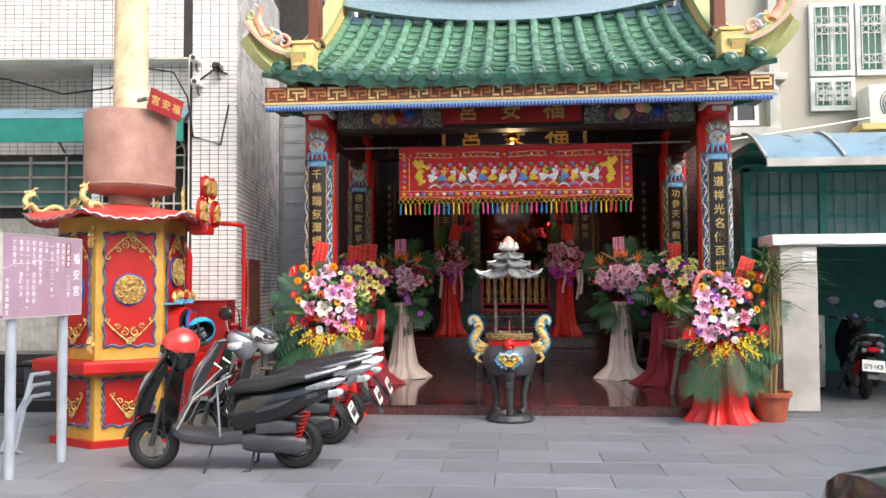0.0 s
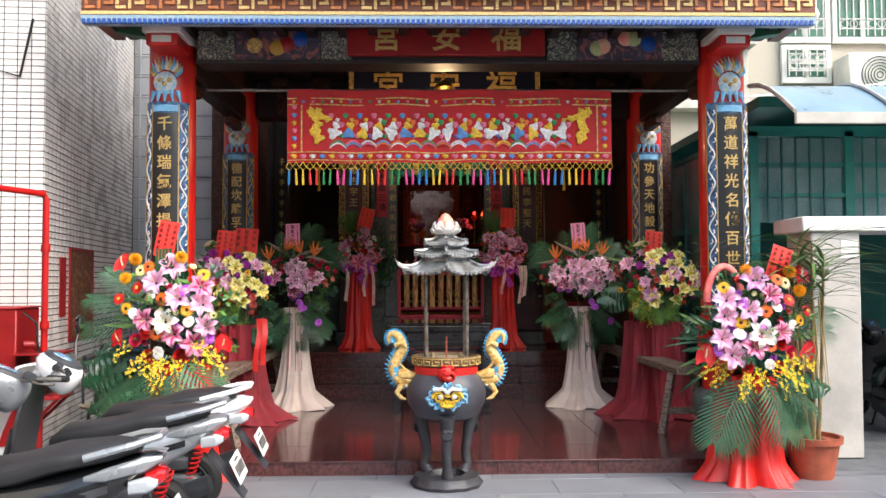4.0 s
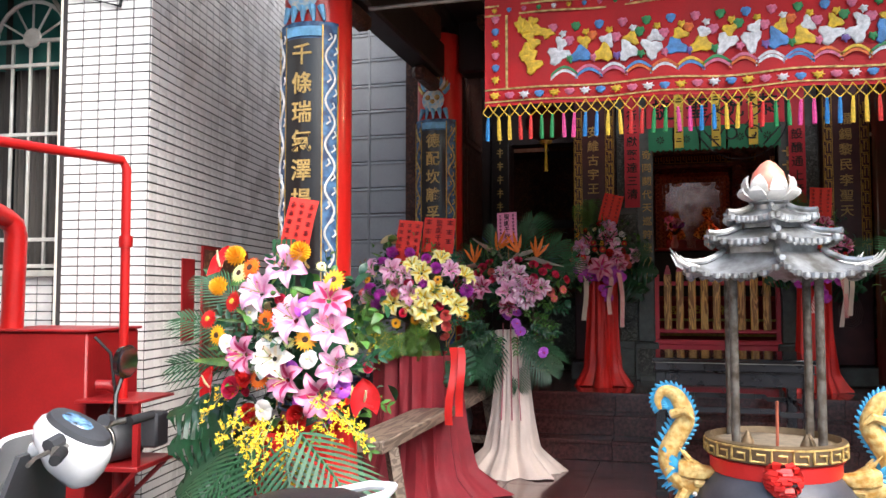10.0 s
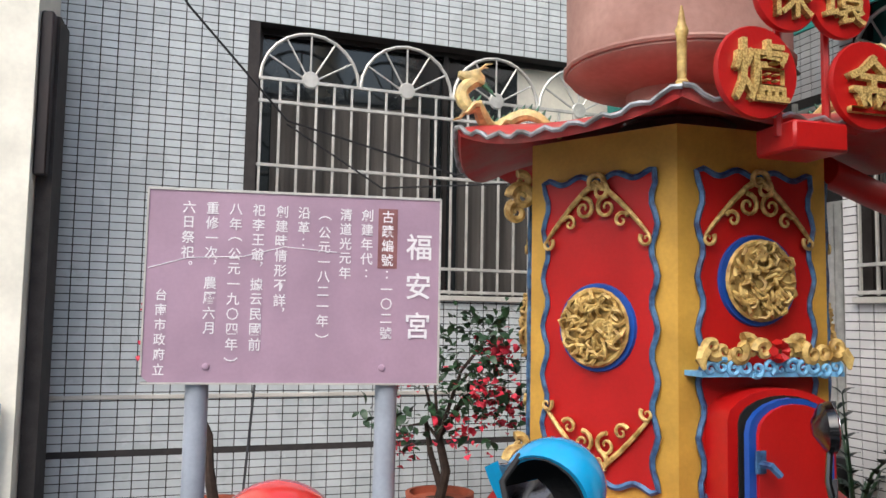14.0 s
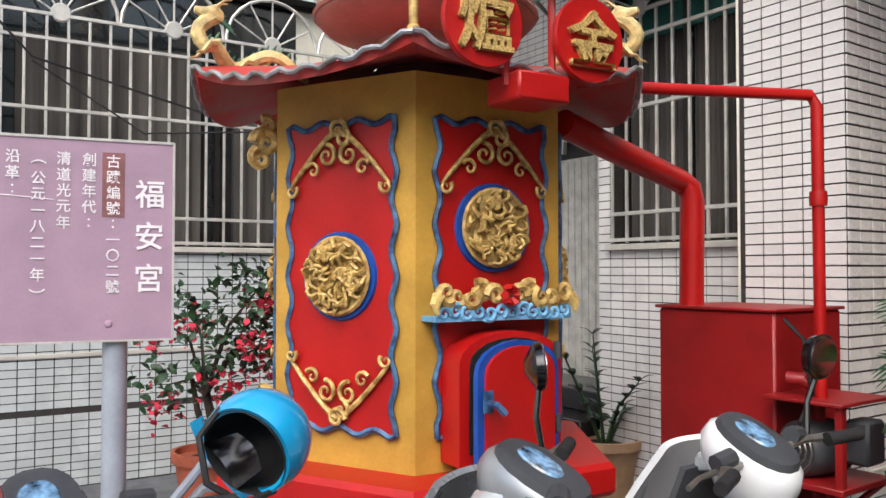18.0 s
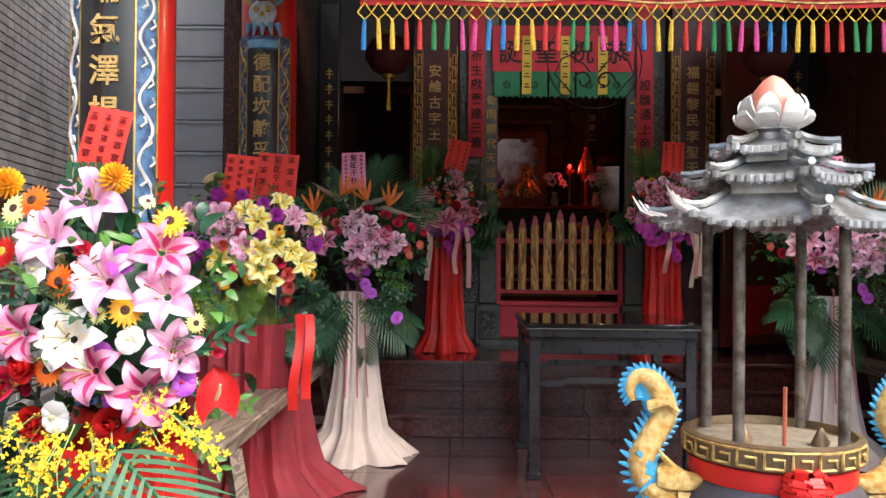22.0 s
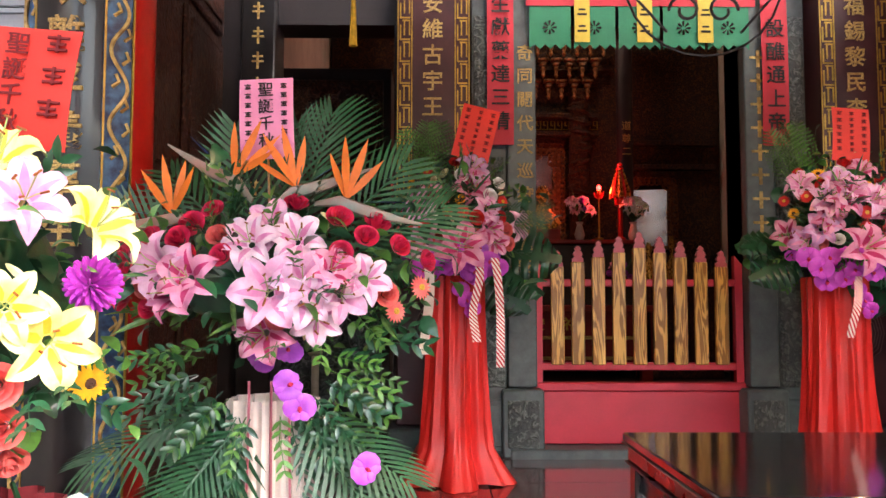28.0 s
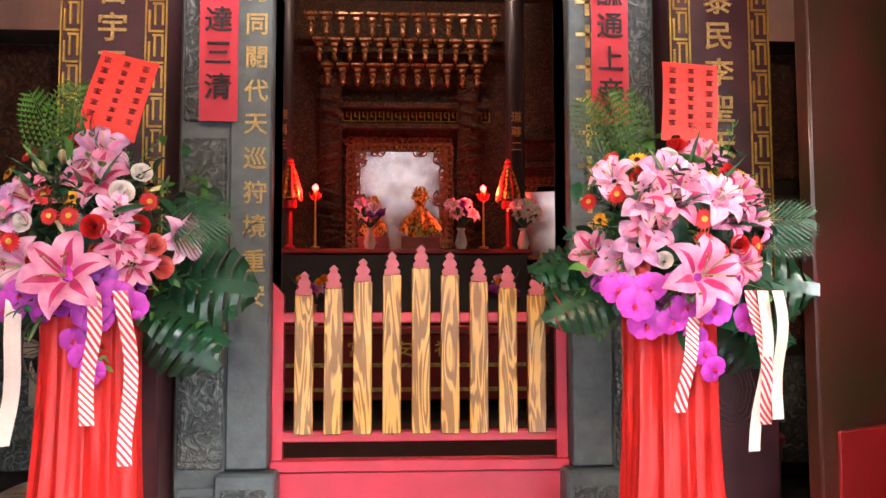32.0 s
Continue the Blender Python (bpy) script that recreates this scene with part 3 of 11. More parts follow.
def couplet_column(x, y, z0, text, label, top=3.7, btop=3.08):
    t = thing("column", pose(x, y, z0), label, "column", "red temple columns")
    bm = bmx()
    lathe(bm, [(0.26, 0), (0.28, 0.03), (0.28, 0.14), (0.24, 0.18), (0.27, 0.24), (0.29, 0.34), (0.27, 0.42), (0.22, 0.46)], 24)
    part("base", bm, STONE, t, "dark turned stone base")
    h = top - z0
    bm = bmx()
    lathe(bm, [(0.2, 0.46), (0.2, h * 0.5), (0.197, h)], 28)
    part("shaft", bm, RED, t)
    r0 = 0.206

    def wrap(bm, a0, a1, za, zb, r, th, mi=0):
        sheet(bm, lambda u, v: (r * math.sin(a0 + (a1 - a0) * u), -r * math.cos(a0 + (a1 - a0) * u), za + (zb - za) * v), 10, 1, mi, -th)
    hb, zb = btop - z0, 0.62 - z0 + 0.25
    bm = bmx()
    wrap(bm, -0.98, 0.98, zb, hb, r0, 0.012)
    part("board", bm, WBLUE, t, "blue curved couplet board with pale scrolls")
    bm = bmx()
    wrap(bm, -0.5, 0.5, zb + 0.06, hb - 0.1, r0 + 0.013, 0.006)
    part("field", bm, BLACK, t)
    for s in (-1, 1):
        bm = bmx()
        for a in (0.53, 0.95):
            wrap(bm, s * a - 0.015, s * a + 0.015, zb + 0.02, hb - 0.02, r0 + 0.013, 0.006)
        part("gold_edge", bm, GOLD, t)
        bm = bmx()
        pts = []
        n = 120
        for i in range(n + 1):
            v = i / n
            a = s * (0.74 + 0.13 * math.sin(v * 52))
            r = r0 + 0.017
            pts.append((r * math.sin(a), -r * math.cos(a), zb + 0.05 + (hb - zb - 0.12) * v))
        tube(bm, pts, 0.007, 4)
        for i in range(0, 26):
            v = (i + 0.5) / 26
            a = s * (0.74 - 0.1 * math.sin(v * 52))
            r = r0 + 0.017
            z = zb + 0.05 + (hb - zb - 0.12) * v
            tube(bm, [(r * math.sin(a), -r * math.cos(a), z), (r * math.sin(a + 0.1), -r * math.cos(a + 0.1), z + 0.02), (r * math.sin(a + 0.05), -r * math.cos(a + 0.05), z + 0.045)], 0.006, 4)
        part("scrollwork", bm, CERW if z0 < 0.3 and y < 11 else GOLDP, t, "pale scrolling border")
    bm = bmx()
    wrap(bm, -0.5, 0.5, hb - 0.085, hb - 0.03, r0 + 0.013, 0.008)
    part("cap_band", bm, LBLUE, t)
    step = 0.166 if y < 11 else 0.156
    for i, ch in enumerate(text):
        part("character", glyph(ch, GOLDP, 0.05, "bold"), None, t, at=Matrix.LocRotScale((0, -r0 - 0.018, hb - 0.19 - i * step), None, (0.125, 0.2, 0.13)))
    # lion mask over the board
    bm = bmx()
    za = hb + 0.03
    lathe(bm, [(0.02, -0.03), (0.085, -0.01), (0.1, 0.012), (0.07, 0.03), (0.02, 0.036)], 14)
    bmesh.ops.transform(bm, matrix=pose(0, -r0 - 0.0, za + 0.13, 90), verts=bm.verts)
    part("mask", bm, MASKP, t, "painted blue guardian mask with flames")
    bm = bmx()
    for s in (-1, 1):
        lathe(bm, [(0.002, -0.005), (0.026, 0), (0.02, 0.012), (0.003, 0.014)], 8, (s * 0.04, 0, 0))
    lathe(bm, [(0.002, -0.005), (0.022, 0), (0.018, 0.02), (0.003, 0.026)], 8, (0, -0.035, 0))
    bmesh.ops.transform(bm, matrix=pose(0, -r0 - 0.03, za + 0.15, 90), verts=bm.verts)
    part("face", bm, GOLDP, t)
    for k in range(11):
        a = -1.1 + 2.2 * k / 10
        bm = bmx()
        p = [(0.1 * math.sin(a), -r0 + 0.004, za + 0.15 + 0.1 * math.cos(a)), (0.14 * math.sin(a + 0.12), -r0 - 0.006, za + 0.17 + 0.13 * math.cos(a)), (0.16 * math.sin(a), -r0 + 0.01, za + 0.2 + 0.17 * math.cos(a))]
        tube(bm, p, [0.022, 0.016, 0.003], 6)
        part("flame", bm, (GOLDP, LBLUE, CERW)[k % 3], t)
    bm = bmx()
    for k in range(5):
        a = -0.5 + k * 0.25
        tube(bm, [(r0 * math.sin(a), -r0 * math.cos(a) - 0.01, za + 0.06), (r0 * math.sin(a * 1.3), -r0 * math.cos(a) - 0.014, za - 0.03)], [0.024, 0.008], 6)
    part("beard", bm, LBLUE, t)
    return t


couplet_column(-2.44, 10.45, PZ, "千條瑞氣澤揚千秋", "red front column with a black couplet board in gold characters")
couplet_column(2.43, 10.45, PZ, "萬道祥光名傳百世", "red front column with a matching black couplet board")
couplet_column(-2.4, 12.95, PZ, "德配坎離孚養羣生", "red inner column in shade with a gilt couplet board", 3.8, 3.04)
couplet_column(2.4, 12.95, PZ, "功參天地毅澤黎民", "red inner column in shade with a second gilt couplet board", 3.8, 3.04)

# ---- beams, brackets and name boards under the eave ----
t = thing("front_beam", pose(0, 10.45, 3.46), "painted front beam with scroll ends between the columns", "beam")
for a, b, mt, lb in ((-2.2, -1.87, BEAMG, "white scrollwork"), (-1.87, -1.12, BEAMP, "painted figure panel"), (-1.12, -0.86, BEAMG, "white scrollwork"), (0.86, 1.12, BEAMG, "white scrollwork"), (1.12, 1.87, BEAMP, "painted fruit and flower panel"), (1.87, 2.2, BEAMG, "white scrollwork"), (-0.86, 0.86, DARKW, "plain dark middle")):
    bm = bmx()
    box(bm, a, b, -0.12, 0.12, 0, 0.34, 0.01)
    part("beam_panel", bm, mt, t, lb)
bm = bmx()
box(bm, -2.2, 2.2, -0.14, 0.14, -0.03, 0.0)
part("lower_edge", bm, DARKW, t)
for x, mt in ((1.35, PEACH), (1.55, PEACH), (1.75, BLUE), (1.62, LGREEN), (-1.3, BLUE), (-1.5, YEL), (-1.7, GOLDP), (1.3, LGREEN), (-1.42, DRED)):
    bm = bmx()
    lathe(bm, [(0.005, 0), (0.07, 0.004), (0.05, 0.014), (0.005, 0.02)], 10)
    bmesh.ops.transform(bm, matrix=pose(x, -0.122, 0.15 + 0.05 * math.sin(x * 9), 90), verts=bm.verts)
    part("painted_motif", bm, mt, t)

t = thing("name_plaque", pose(-0.03, 10.29, 3.49), "red name plaque with gold characters under the eave", "plaque")
bm = bmx()
box(bm, -0.86, 0.86, -0.03, 0.03, 0, 0.33, 0.008)
part("board", bm, DRED, t)
row_text("宮安福", -0.52, -0.034, 0.165, 0.52, 0.27, GOLDP, t, 0.08, "bold")
t = thing("inner_name_board", pose(0, 12.2, 3.42), "dark blue inner name board with large gold characters", "plaque")
bm = bmx()
box(bm, -1.0, 1.0, -0.03, 0.03, 0, 0.62, 0.01)
part("board", bm, mat("deep_blue_board", srgb(22, 26, 48), 0.4), t)
bm = bmx()
for a, b, c, d in ((-1.05, 1.05, -0.04, 0.0), (-1.05, 1.05, 0.62, 0.66), (-1.05, -1.0, 0, 0.62), (1.0, 1.05, 0, 0.62)):
    box(bm, a, b, -0.045, 0.03, c, d)
part("frame", bm, GOLDP, t)
row_text("宮安福", -0.62, -0.034, 0.26, 0.62, 0.36, GOLDP, t, 0.08, "bold")

for s in (-1, 1):
    t = thing("eave_bracket", pose(s * 2.4, 10.1, 3.5), "red and white block bracket with a green arm", "bracket", "eave brackets")
    bm = bmx()
    box(bm, -0.13, 0.13, -0.1, 0.4, 0, 0.1, 0.01)
    box(bm, -0.15, 0.15, -0.14, 0.4, 0.2, 0.34, 0.01)
    part("block", bm, RED, t)
    bm = bmx()
    box(bm, -0.16, 0.16, -0.12, 0.4, 0.1, 0.2, 0.01)
    box(bm, -0.09, 0.09, -0.146, -0.138, 0.235, 0.31)
    box(bm, -0.08, 0.08, -0.108, -0.102, 0.025, 0.08)
    part("white_band", bm, WHITE, t)
    bm = bmx()
    slab(bm, [(0.17, 0.1), (0.42, 0.14), (0.5, 0.22), (0.6, 0.26), (0.6, 0.34), (0.17, 0.34)] if s > 0 else [(-0.17, 0.34), (-0.6, 0.34), (-0.6, 0.26), (-0.5, 0.22), (-0.42, 0.14), (-0.17, 0.1)], 0.12)
    part("arm", bm, mat("green_bracket_paint", srgb(40, 96, 66), 0.5), t, "green curved arm")
    bm = bmx()
    lathe(bm, [(0.003, -0.06), (0.04, -0.045), (0.058, 0), (0.04, 0.045), (0.003, 0.06)], 14, (s * 0.56, -0.3, 0.2))
    tube(bm, [(s * 0.56, -0.3, 0.25), (s * 0.56, -0.3, 0.34)], 0.02)
    part("globe", bm, CERW, t, "small white globe lamp, unlit")

# dark porch ceiling and cross beams
bm = bmx()
box(bm, -2.85, 2.85, 10.33, 13.2, 4.0, 4.1)
for k in range(15):
    box(bm, -2.75 + k * 0.38, -2.66 + k * 0.38, 10.5, 13.2, 3.92, 4.0)
shell("ceiling_porch", bm, DARKW, "dark porch ceiling with rafters", "ceiling")
for s in (-1, 1):
    t = thing("side_beam", pose(s * 2.4, 11.7, 3.3), "dark carved side beam joining the columns", "beam", "porch side beams")
    bm = bmx()
    box(bm, -0.1, 0.1, -1.06, 1.06, 0.1, 0.4, 0.02)
    part("beam", bm, DARKW, t)
    bm = bmx()
    box(bm, -0.07, 0.07, -1.06, 1.06, 0.42, 0.68, 0.02)
    part("carved_strut", bm, WCARV2, t)
    for e in (-1, 1):
        bm = bmx()
        box(bm, -0.06, 0.06, e * 1.06 - 0.0 if e < 0 else 0.6, -0.6 if e < 0 else 1.06, -0.02, 0.1, 0.03)
        part("corbel", bm, WCARV2, t)
bm = bmx()
box(bm, -2.2, 2.2, 12.83, 13.07, 3.45, 3.9, 0.02)
tb = tagged(part("inner_beam", bm, DARKW), "dark beam over the inner columns", "beam")
for k in range(9):
    bm = bmx()
    x = -1.9 + k * 0.475
    box(bm, -0.05, 0.05, -0.1, 0.0, 0, 0.28, 0.015)
    box(bm, -0.1, 0.1, -0.16, 0.0, 0.3, 0.4, 0.015)
    part("bracket_block", bm, WCARV, tb, at=pose(x, 12.83, 3.5))

# ---- roof ----
EX, EY, EZ = 2.93, 9.55, 3.9           # half width, eave front, eave height
RY, RZ = 11.55, 5.25                   # ridge


def roof_at(u, v):
    """Place on the roof: u from -1 to 1 across, v from 0 at the eave to 1 at the ridge; it sags and lifts at the ends."""
    y = EY + (RY - EY) * v
    z = EZ + (RZ - EZ) * (0.62 * v + 0.38 * v * v) + 0.16 * abs(u) ** 3 * (1 - 0.4 * v)
    return Vector((u * EX * (1 - 0.06 * v), y, z))


bm = bmx()
sheet(bm, lambda u, v: roof_at(2 * u - 1, v) - Vector((0, 0, 0.05)), 24, 10, 0, 0.06)
sheet(bm, lambda u, v: Vector((2 * u - 1, 0, 0)) * EX * 0.94 + Vector((0, RY + 2.3 * v, RZ - 1.2 * v)), 4, 3, 0, -0.06)
roof = shell("roof", bm, ROOFD, "swept temple roof of green glazed tiles", "roof")
NC, NR = 19, 11
for c in range(NC):
    u = (c + 0.5) / NC * 2 - 1
    u *= 0.985
    bm = bmx()
    for r in range(NR):                                  # pan tiles between the covers, overlapping
        ua, ub = u, u + 2 / NC
        if c == NC - 1:
            break
        va, vb = r / NR, (r + 1.25) / NR

        def pan(p, q):
            w = roof_at(ua + (ub - ua) * p, min(va + (vb - va) * q, 1.02))
            return w + Vector((0, 0, -0.035 * math.sin(math.pi * p) + 0.03 * (1 - q)))
        sheet(bm, pan, 5, 1, 0, 0.014)
    if bm.faces:
        part("pan_tiles", bm, ROOFG, roof)
    for r in range(6):
        va, vb = r / 6, (r + 1.04) / 6
        bm = bmx()
        pts = [roof_at(u, va + (vb - va) * k / 2) + Vector((0, 0, 0.03)) for k in range(3)]
        tube(bm, pts, [0.068, 0.066, 0.06], 10)
        part("cover_tile", bm, ROOFG, roof)
    bm = bmx()
    p = roof_at(u, 0)
    lathe(bm, [(0.078, 0), (0.078, 0.03), (0.06, 0.035), (0.055, 0.025), (0.02, 0.03), (0.002, 0.04)], 14)
    bmesh.ops.transform(bm, matrix=Matrix.Translation(p + Vector((0, -0.0, 0.02))) @ pose(0, 0, 0, 90), verts=bm.verts)
    part("end_cap", bm, ROOFD, roof)
    if c < NC - 1:
        bm = bmx()
        q = roof_at(u + 1 / NC, 0)
        w = EX / NC * 0.94
        slab(bm, [(-w, 0.02), (-w, -0.05), (-w * 0.55, -0.095), (0, -0.145), (w * 0.55, -0.095), (w, -0.05), (w, 0.02)], 0.02, Matrix.Translation(q + Vector((0, -0.005, 0.0))) @ pose(0, 0, 0, 12))
        part("drip_tile", bm, ROOFD, roof)

# fret band and blue drip edge under the eave
t = thing("eave_band", pose(0, 9.68, 3.62), "orange fret mosaic band with a blue lower edge", "eave band")
bm = bmx()
box(bm, -2.93, 2.93, 0.0, 0.1, 0.03, 0.24)
part("ground_band", bm, BROWNM, t)
for s in (-1, 1):
    bm = bmx()
    box(bm, s * 2.93 - (0.1 if s > 0 else 0), s * 2.93 + (0.1 if s < 0 else 0), 0.1, 0.7, 0.03, 0.24)
    part("return_band", bm, BROWNM, t)
bm = bmx()
box(bm, -2.93, 2.93, -0.012, 0.0, 0.03, 0.055)
part("gold_line", bm, CREAMM, t)
for k in range(24):
    x = -2.9 + k * 0.2425
    bm = bmx()
    for a, b, c, d in ((0, 0.2, 0.2, 0.222), (0, 0.022, 0.11, 0.2), (0.06, 0.2, 0.155, 0.177), (0.1, 0.122, 0.075, 0.155), (0, 0.08, 0.075, 0.097), (0.15, 0.225, 0.11, 0.132), (0.2, 0.222, 0.132, 0.2)):
        box(bm, x + a, x + b, -0.014, 0.0, c, d)
    part("fret", bm, CREAMM if k % 2 else ORANGE, t)
bm = bmx()
box(bm, -2.93, 2.93, -0.005, 0.12, -0.03, 0.028)
part("blue_edge", bm, SKYM, t)
bm = bmx()
for k in range(146):
    x = -2.92 + k * 0.04
    box(bm, x, x + 0.026, -0.012, 0.01, -0.045, -0.005)
tagged(part("drops", bm, BLUE, t), "row of small blue drops", kind="stuff")
bm = bmx()
box(bm, -2.93, 2.93, 9.8, 10.4, 3.72, 3.84)
for k in range(22):
    box(bm, -2.8 + k * 0.262, -2.72 + k * 0.262, 9.78, 10.4, 3.66, 3.72)
shell("soffit", bm, DARKW, "dark eave soffit with rafter ends", "soffit")

# ridge with mosaic figures
t = thing("ridge", pose(0, 11.5, 5.1), "blue mosaic roof ridge with small ceramic figures", "ridge")
bm = bmx()
sheet(bm, lambda u, v: ((2 * u - 1) * 2.6, -0.06 + 0.0 * v, -0.02 + 0.3 * v + 0.35 * abs(2 * u - 1) ** 2), 20, 1, 0, -0.2)
part("blue_band", bm, SKYM, t)
bm = bmx()
sheet(bm, lambda u, v: ((2 * u - 1) * 2.6, -0.09, 0.28 + 0.05 * v + 0.35 * abs(2 * u - 1) ** 2), 20, 1, 0, -0.24)
part("pink_moulding", bm, mat("pink_mosaic", srgb(216, 160, 160), 0.5, var=0.2, scale=40), t)
bm = bmx()
sheet(bm, lambda u, v: ((2 * u - 1) * 2.6, -0.03, 0.33 + 0.5 * v + 0.35 * abs(2 * u - 1) ** 2), 20, 1, 0, -0.16)
part("dark_frieze", bm, mat("brown_glass_mosaic", srgb(110, 90, 84), 0.5, var=0.3, scale=60, bump=0.4), t)
rng = random.Random(5)
for k in range(22):
    x = -2.3 + k * 0.22
    z = 0.4 + 0.35 * (x / 2.6) ** 2
    mt = (CERW, PEACH, GOLDP, SKYM, DRED, LGREEN, CERW)[k % 7]
    bm = bmx()
    loft(bm, [(-0.07, 0, 0.02, 0.008, 0.01), (-0.04, -0.02, 0.05, 0.03, 0.035), (0.03, -0.02, 0.05, 0.035, 0.035), (0.07, -0.01, 0.09, 0.015, 0.02), (0.1, 0, 0.1, 0.006, 0.008)], 8)
    tube(bm, [(0, -0.03, 0.06), (0.0, -0.04, 0.14), (0.02, -0.03, 0.18)], [0.03, 0.026, 0.012], 6)
    for q in range(5):
        a = rng.random() * 6.28
        tube(bm, [(0, -0.02, 0.05), (0.05 * math.cos(a), -0.04, 0.05 + 0.05 * math.sin(a)), (0.09 * math.cos(a + 0.4), -0.02, 0.06 + 0.08 * math.sin(a + 0.4))], [0.02, 0.014, 0.003], 5)
    part("relief", bm, mt, t, at=Matrix.LocRotScale((x, -0.05, z + 0.05 * rng.random()), Euler((0, rng.uniform(-0.4, 0.4), 0)), (1.3, 1.1, 1.3)))
    bm = bmx()
    pts = [(x + 0.11 + 0.05 * math.cos(a * 0.9) * (1 - a / 14), -0.05, z + 0.02 + 0.05 * math.sin(a * 0.9) * (1 - a / 14)) for a in range(12)]
    tube(bm, pts, 0.011, 5)
    part("cloud_scroll", bm, (CERW, SKYM)[k % 2], t)

# side ridges that curl up over the roof ends
for s in (-1, 1):
    t = thing("gable_ridge", pose(0, 0, 0), "yellow and green mosaic side ridge sweeping down to the eave corner", "ridge", "side ridges")
    bm = bmx()
    sheet(bm, lambda u, v: roof_at(s * 0.86, u * 1.0) + Vector((s * (0.07 - 0.14 * v), 0, 0.02 + 0.2 + 0.35 * u * u)), 16, 1, 0, 0.3 * s)
    part("yellow_side", bm, CREAMM, t)
    bm = bmx()
    sheet(bm, lambda u, v: roof_at(s * 0.86, u * 1.0) + Vector((s * (0.13 - 0.24 * v), 0, 0.24 + 0.35 * u * u)), 16, 1, 0, 0.06 * s)
    part("green_cap", bm, LGREEN, t)
    bm = bmx()
    box(bm, -0.12, 0.12, -0.16, 0.1, 0, 0.26, 0.01)
    box(bm, -0.14, 0.14, -0.18, 0.12, 0.26, 0.3, 0.008)
    part("end_block", bm, CREAMM, t, at=Matrix.Translation(roof_at(s * 0.84, 0.05) + Vector((0, 0.1, 0.05))))
    # curled boat-like corner with a scroll figure
    bm = bmx()

    def boat(u, v):
        p = roof_at(s * (0.88 + 0.1 * u), 0.0)
        x = s * (2.55 + 0.62 * u)
        return Vector((x, 9.7 + 0.1 * math.sin(math.pi * v), 4.12 + 0.05 * u + 0.42 * u ** 2.2 + (0.3 - 0.12 * u) * (v - 0.5)))
    sheet(bm, boat, 12, 6, 0, 0.12 * s)
    part("corner_boat", bm, LGREEN, t, "light green mosaic boat-shaped corner")
    bm = bmx()
    sheet(bm, lambda u, v: boat(u, 1) + Vector((0, -0.03 + 0.16 * v, 0.0)), 12, 1, 0, 0.035 * s)
    part("pink_lip", bm, mat("salmon_mosaic", srgb(222, 170, 160), 0.5), t)
    for k, mt in enumerate((PEACH, SKYM, CREAMM, PEACH, LGREEN)):
        cx, cz, R = s * (2.72 + 0.1 * k), 4.42 + 0.05 * k + (0.14 if k == 4 else 0), 0.1 - 0.01 * k
        bm = bmx()
        pts = [(cx + s * R * (1 - i / 16) * math.cos(i * 0.62 + k), 9.74, cz + R * (1 - i / 16) * math.sin(i * 0.62 + k)) for i in range(15)]
        tube(bm, pts, [0.03 * (1 - i / 22) for i in range(15)], 6)
        part("scroll", bm, mt, t)
    bm = bmx()
    tube(bm, [(s * 2.95, 9.74, 4.5), (s * 3.05, 9.74, 4.68), (s * 3.0, 9.74, 4.82), (s * 3.08, 9.74, 4.9)], [0.06, 0.05, 0.035, 0.01], 7)
    part("phoenix_tail", bm, PEACH, t, "salmon ceramic tail")
    bm = bmx()
    box(bm, -0.07, 0.07, -0.1, 0.1, 0, 0.95, 0.01)
    box(bm, -0.1, 0.1, -0.13, 0.13, 0, 0.06, 0.01)
    part("mosaic_post", bm, BROWNM, t, at=Matrix.Translation((s * 2.45, 10.2, 4.5)))

# ---- lamp, pole and banner ----
t = thing("lantern", pose(-0.02, 11.6, 3.2), "small brass palace lantern with a lit bulb", "lantern")
bm = bmx()
lathe(bm, [(0.06, 0), (0.075, 0.02), (0.075, 0.04), (0.06, 0.05)], 6)
lathe(bm, [(0.075, 0.3), (0.11, 0.32), (0.06, 0.38), (0.02, 0.4)], 6)
for k in range(6):
    a = k * math.pi / 3
    tube(bm, [(0.068 * math.cos(a), 0.068 * math.sin(a), 0.04), (0.068 * math.cos(a), 0.068 * math.sin(a), 0.31)], 0.008, 5)
tube(bm, [(0, 0, 0.38), (0, 0, 0.72)], 0.008, 5)
part("frame", bm, GOLD, t)
bm = bmx()
lathe(bm, [(0.003, 0.09), (0.028, 0.12), (0.036, 0.17), (0.024, 0.22), (0.012, 0.27)], 12)
part("bulb", bm, glow("warm_bulb", (1.0, 0.62, 0.25), 14), t)
bm = bmx()
tube(bm, [(-2.2, 10.66, 3.275), (2.2, 10.66, 3.275)], 0.014, 8)
tagged(part("banner_pole", bm, STEEL), "thin grey steel pole between the front columns", "pole")

t = thing("banner", pose(0.008, 10.58, 2.395), "red embroidered altar banner with gold figures and coloured tassels", "banner")


def hang(u, v, x0=-1.46, x1=1.46, z0=0.2, z1=0.86):
    x = x0 + (x1 - x0) * u
    return Vector((x, -0.02 + 0.012 * math.sin(u * 31) * (1 - v), z0 + (z1 - z0) * v + 0.006 * math.sin(u * 24)))


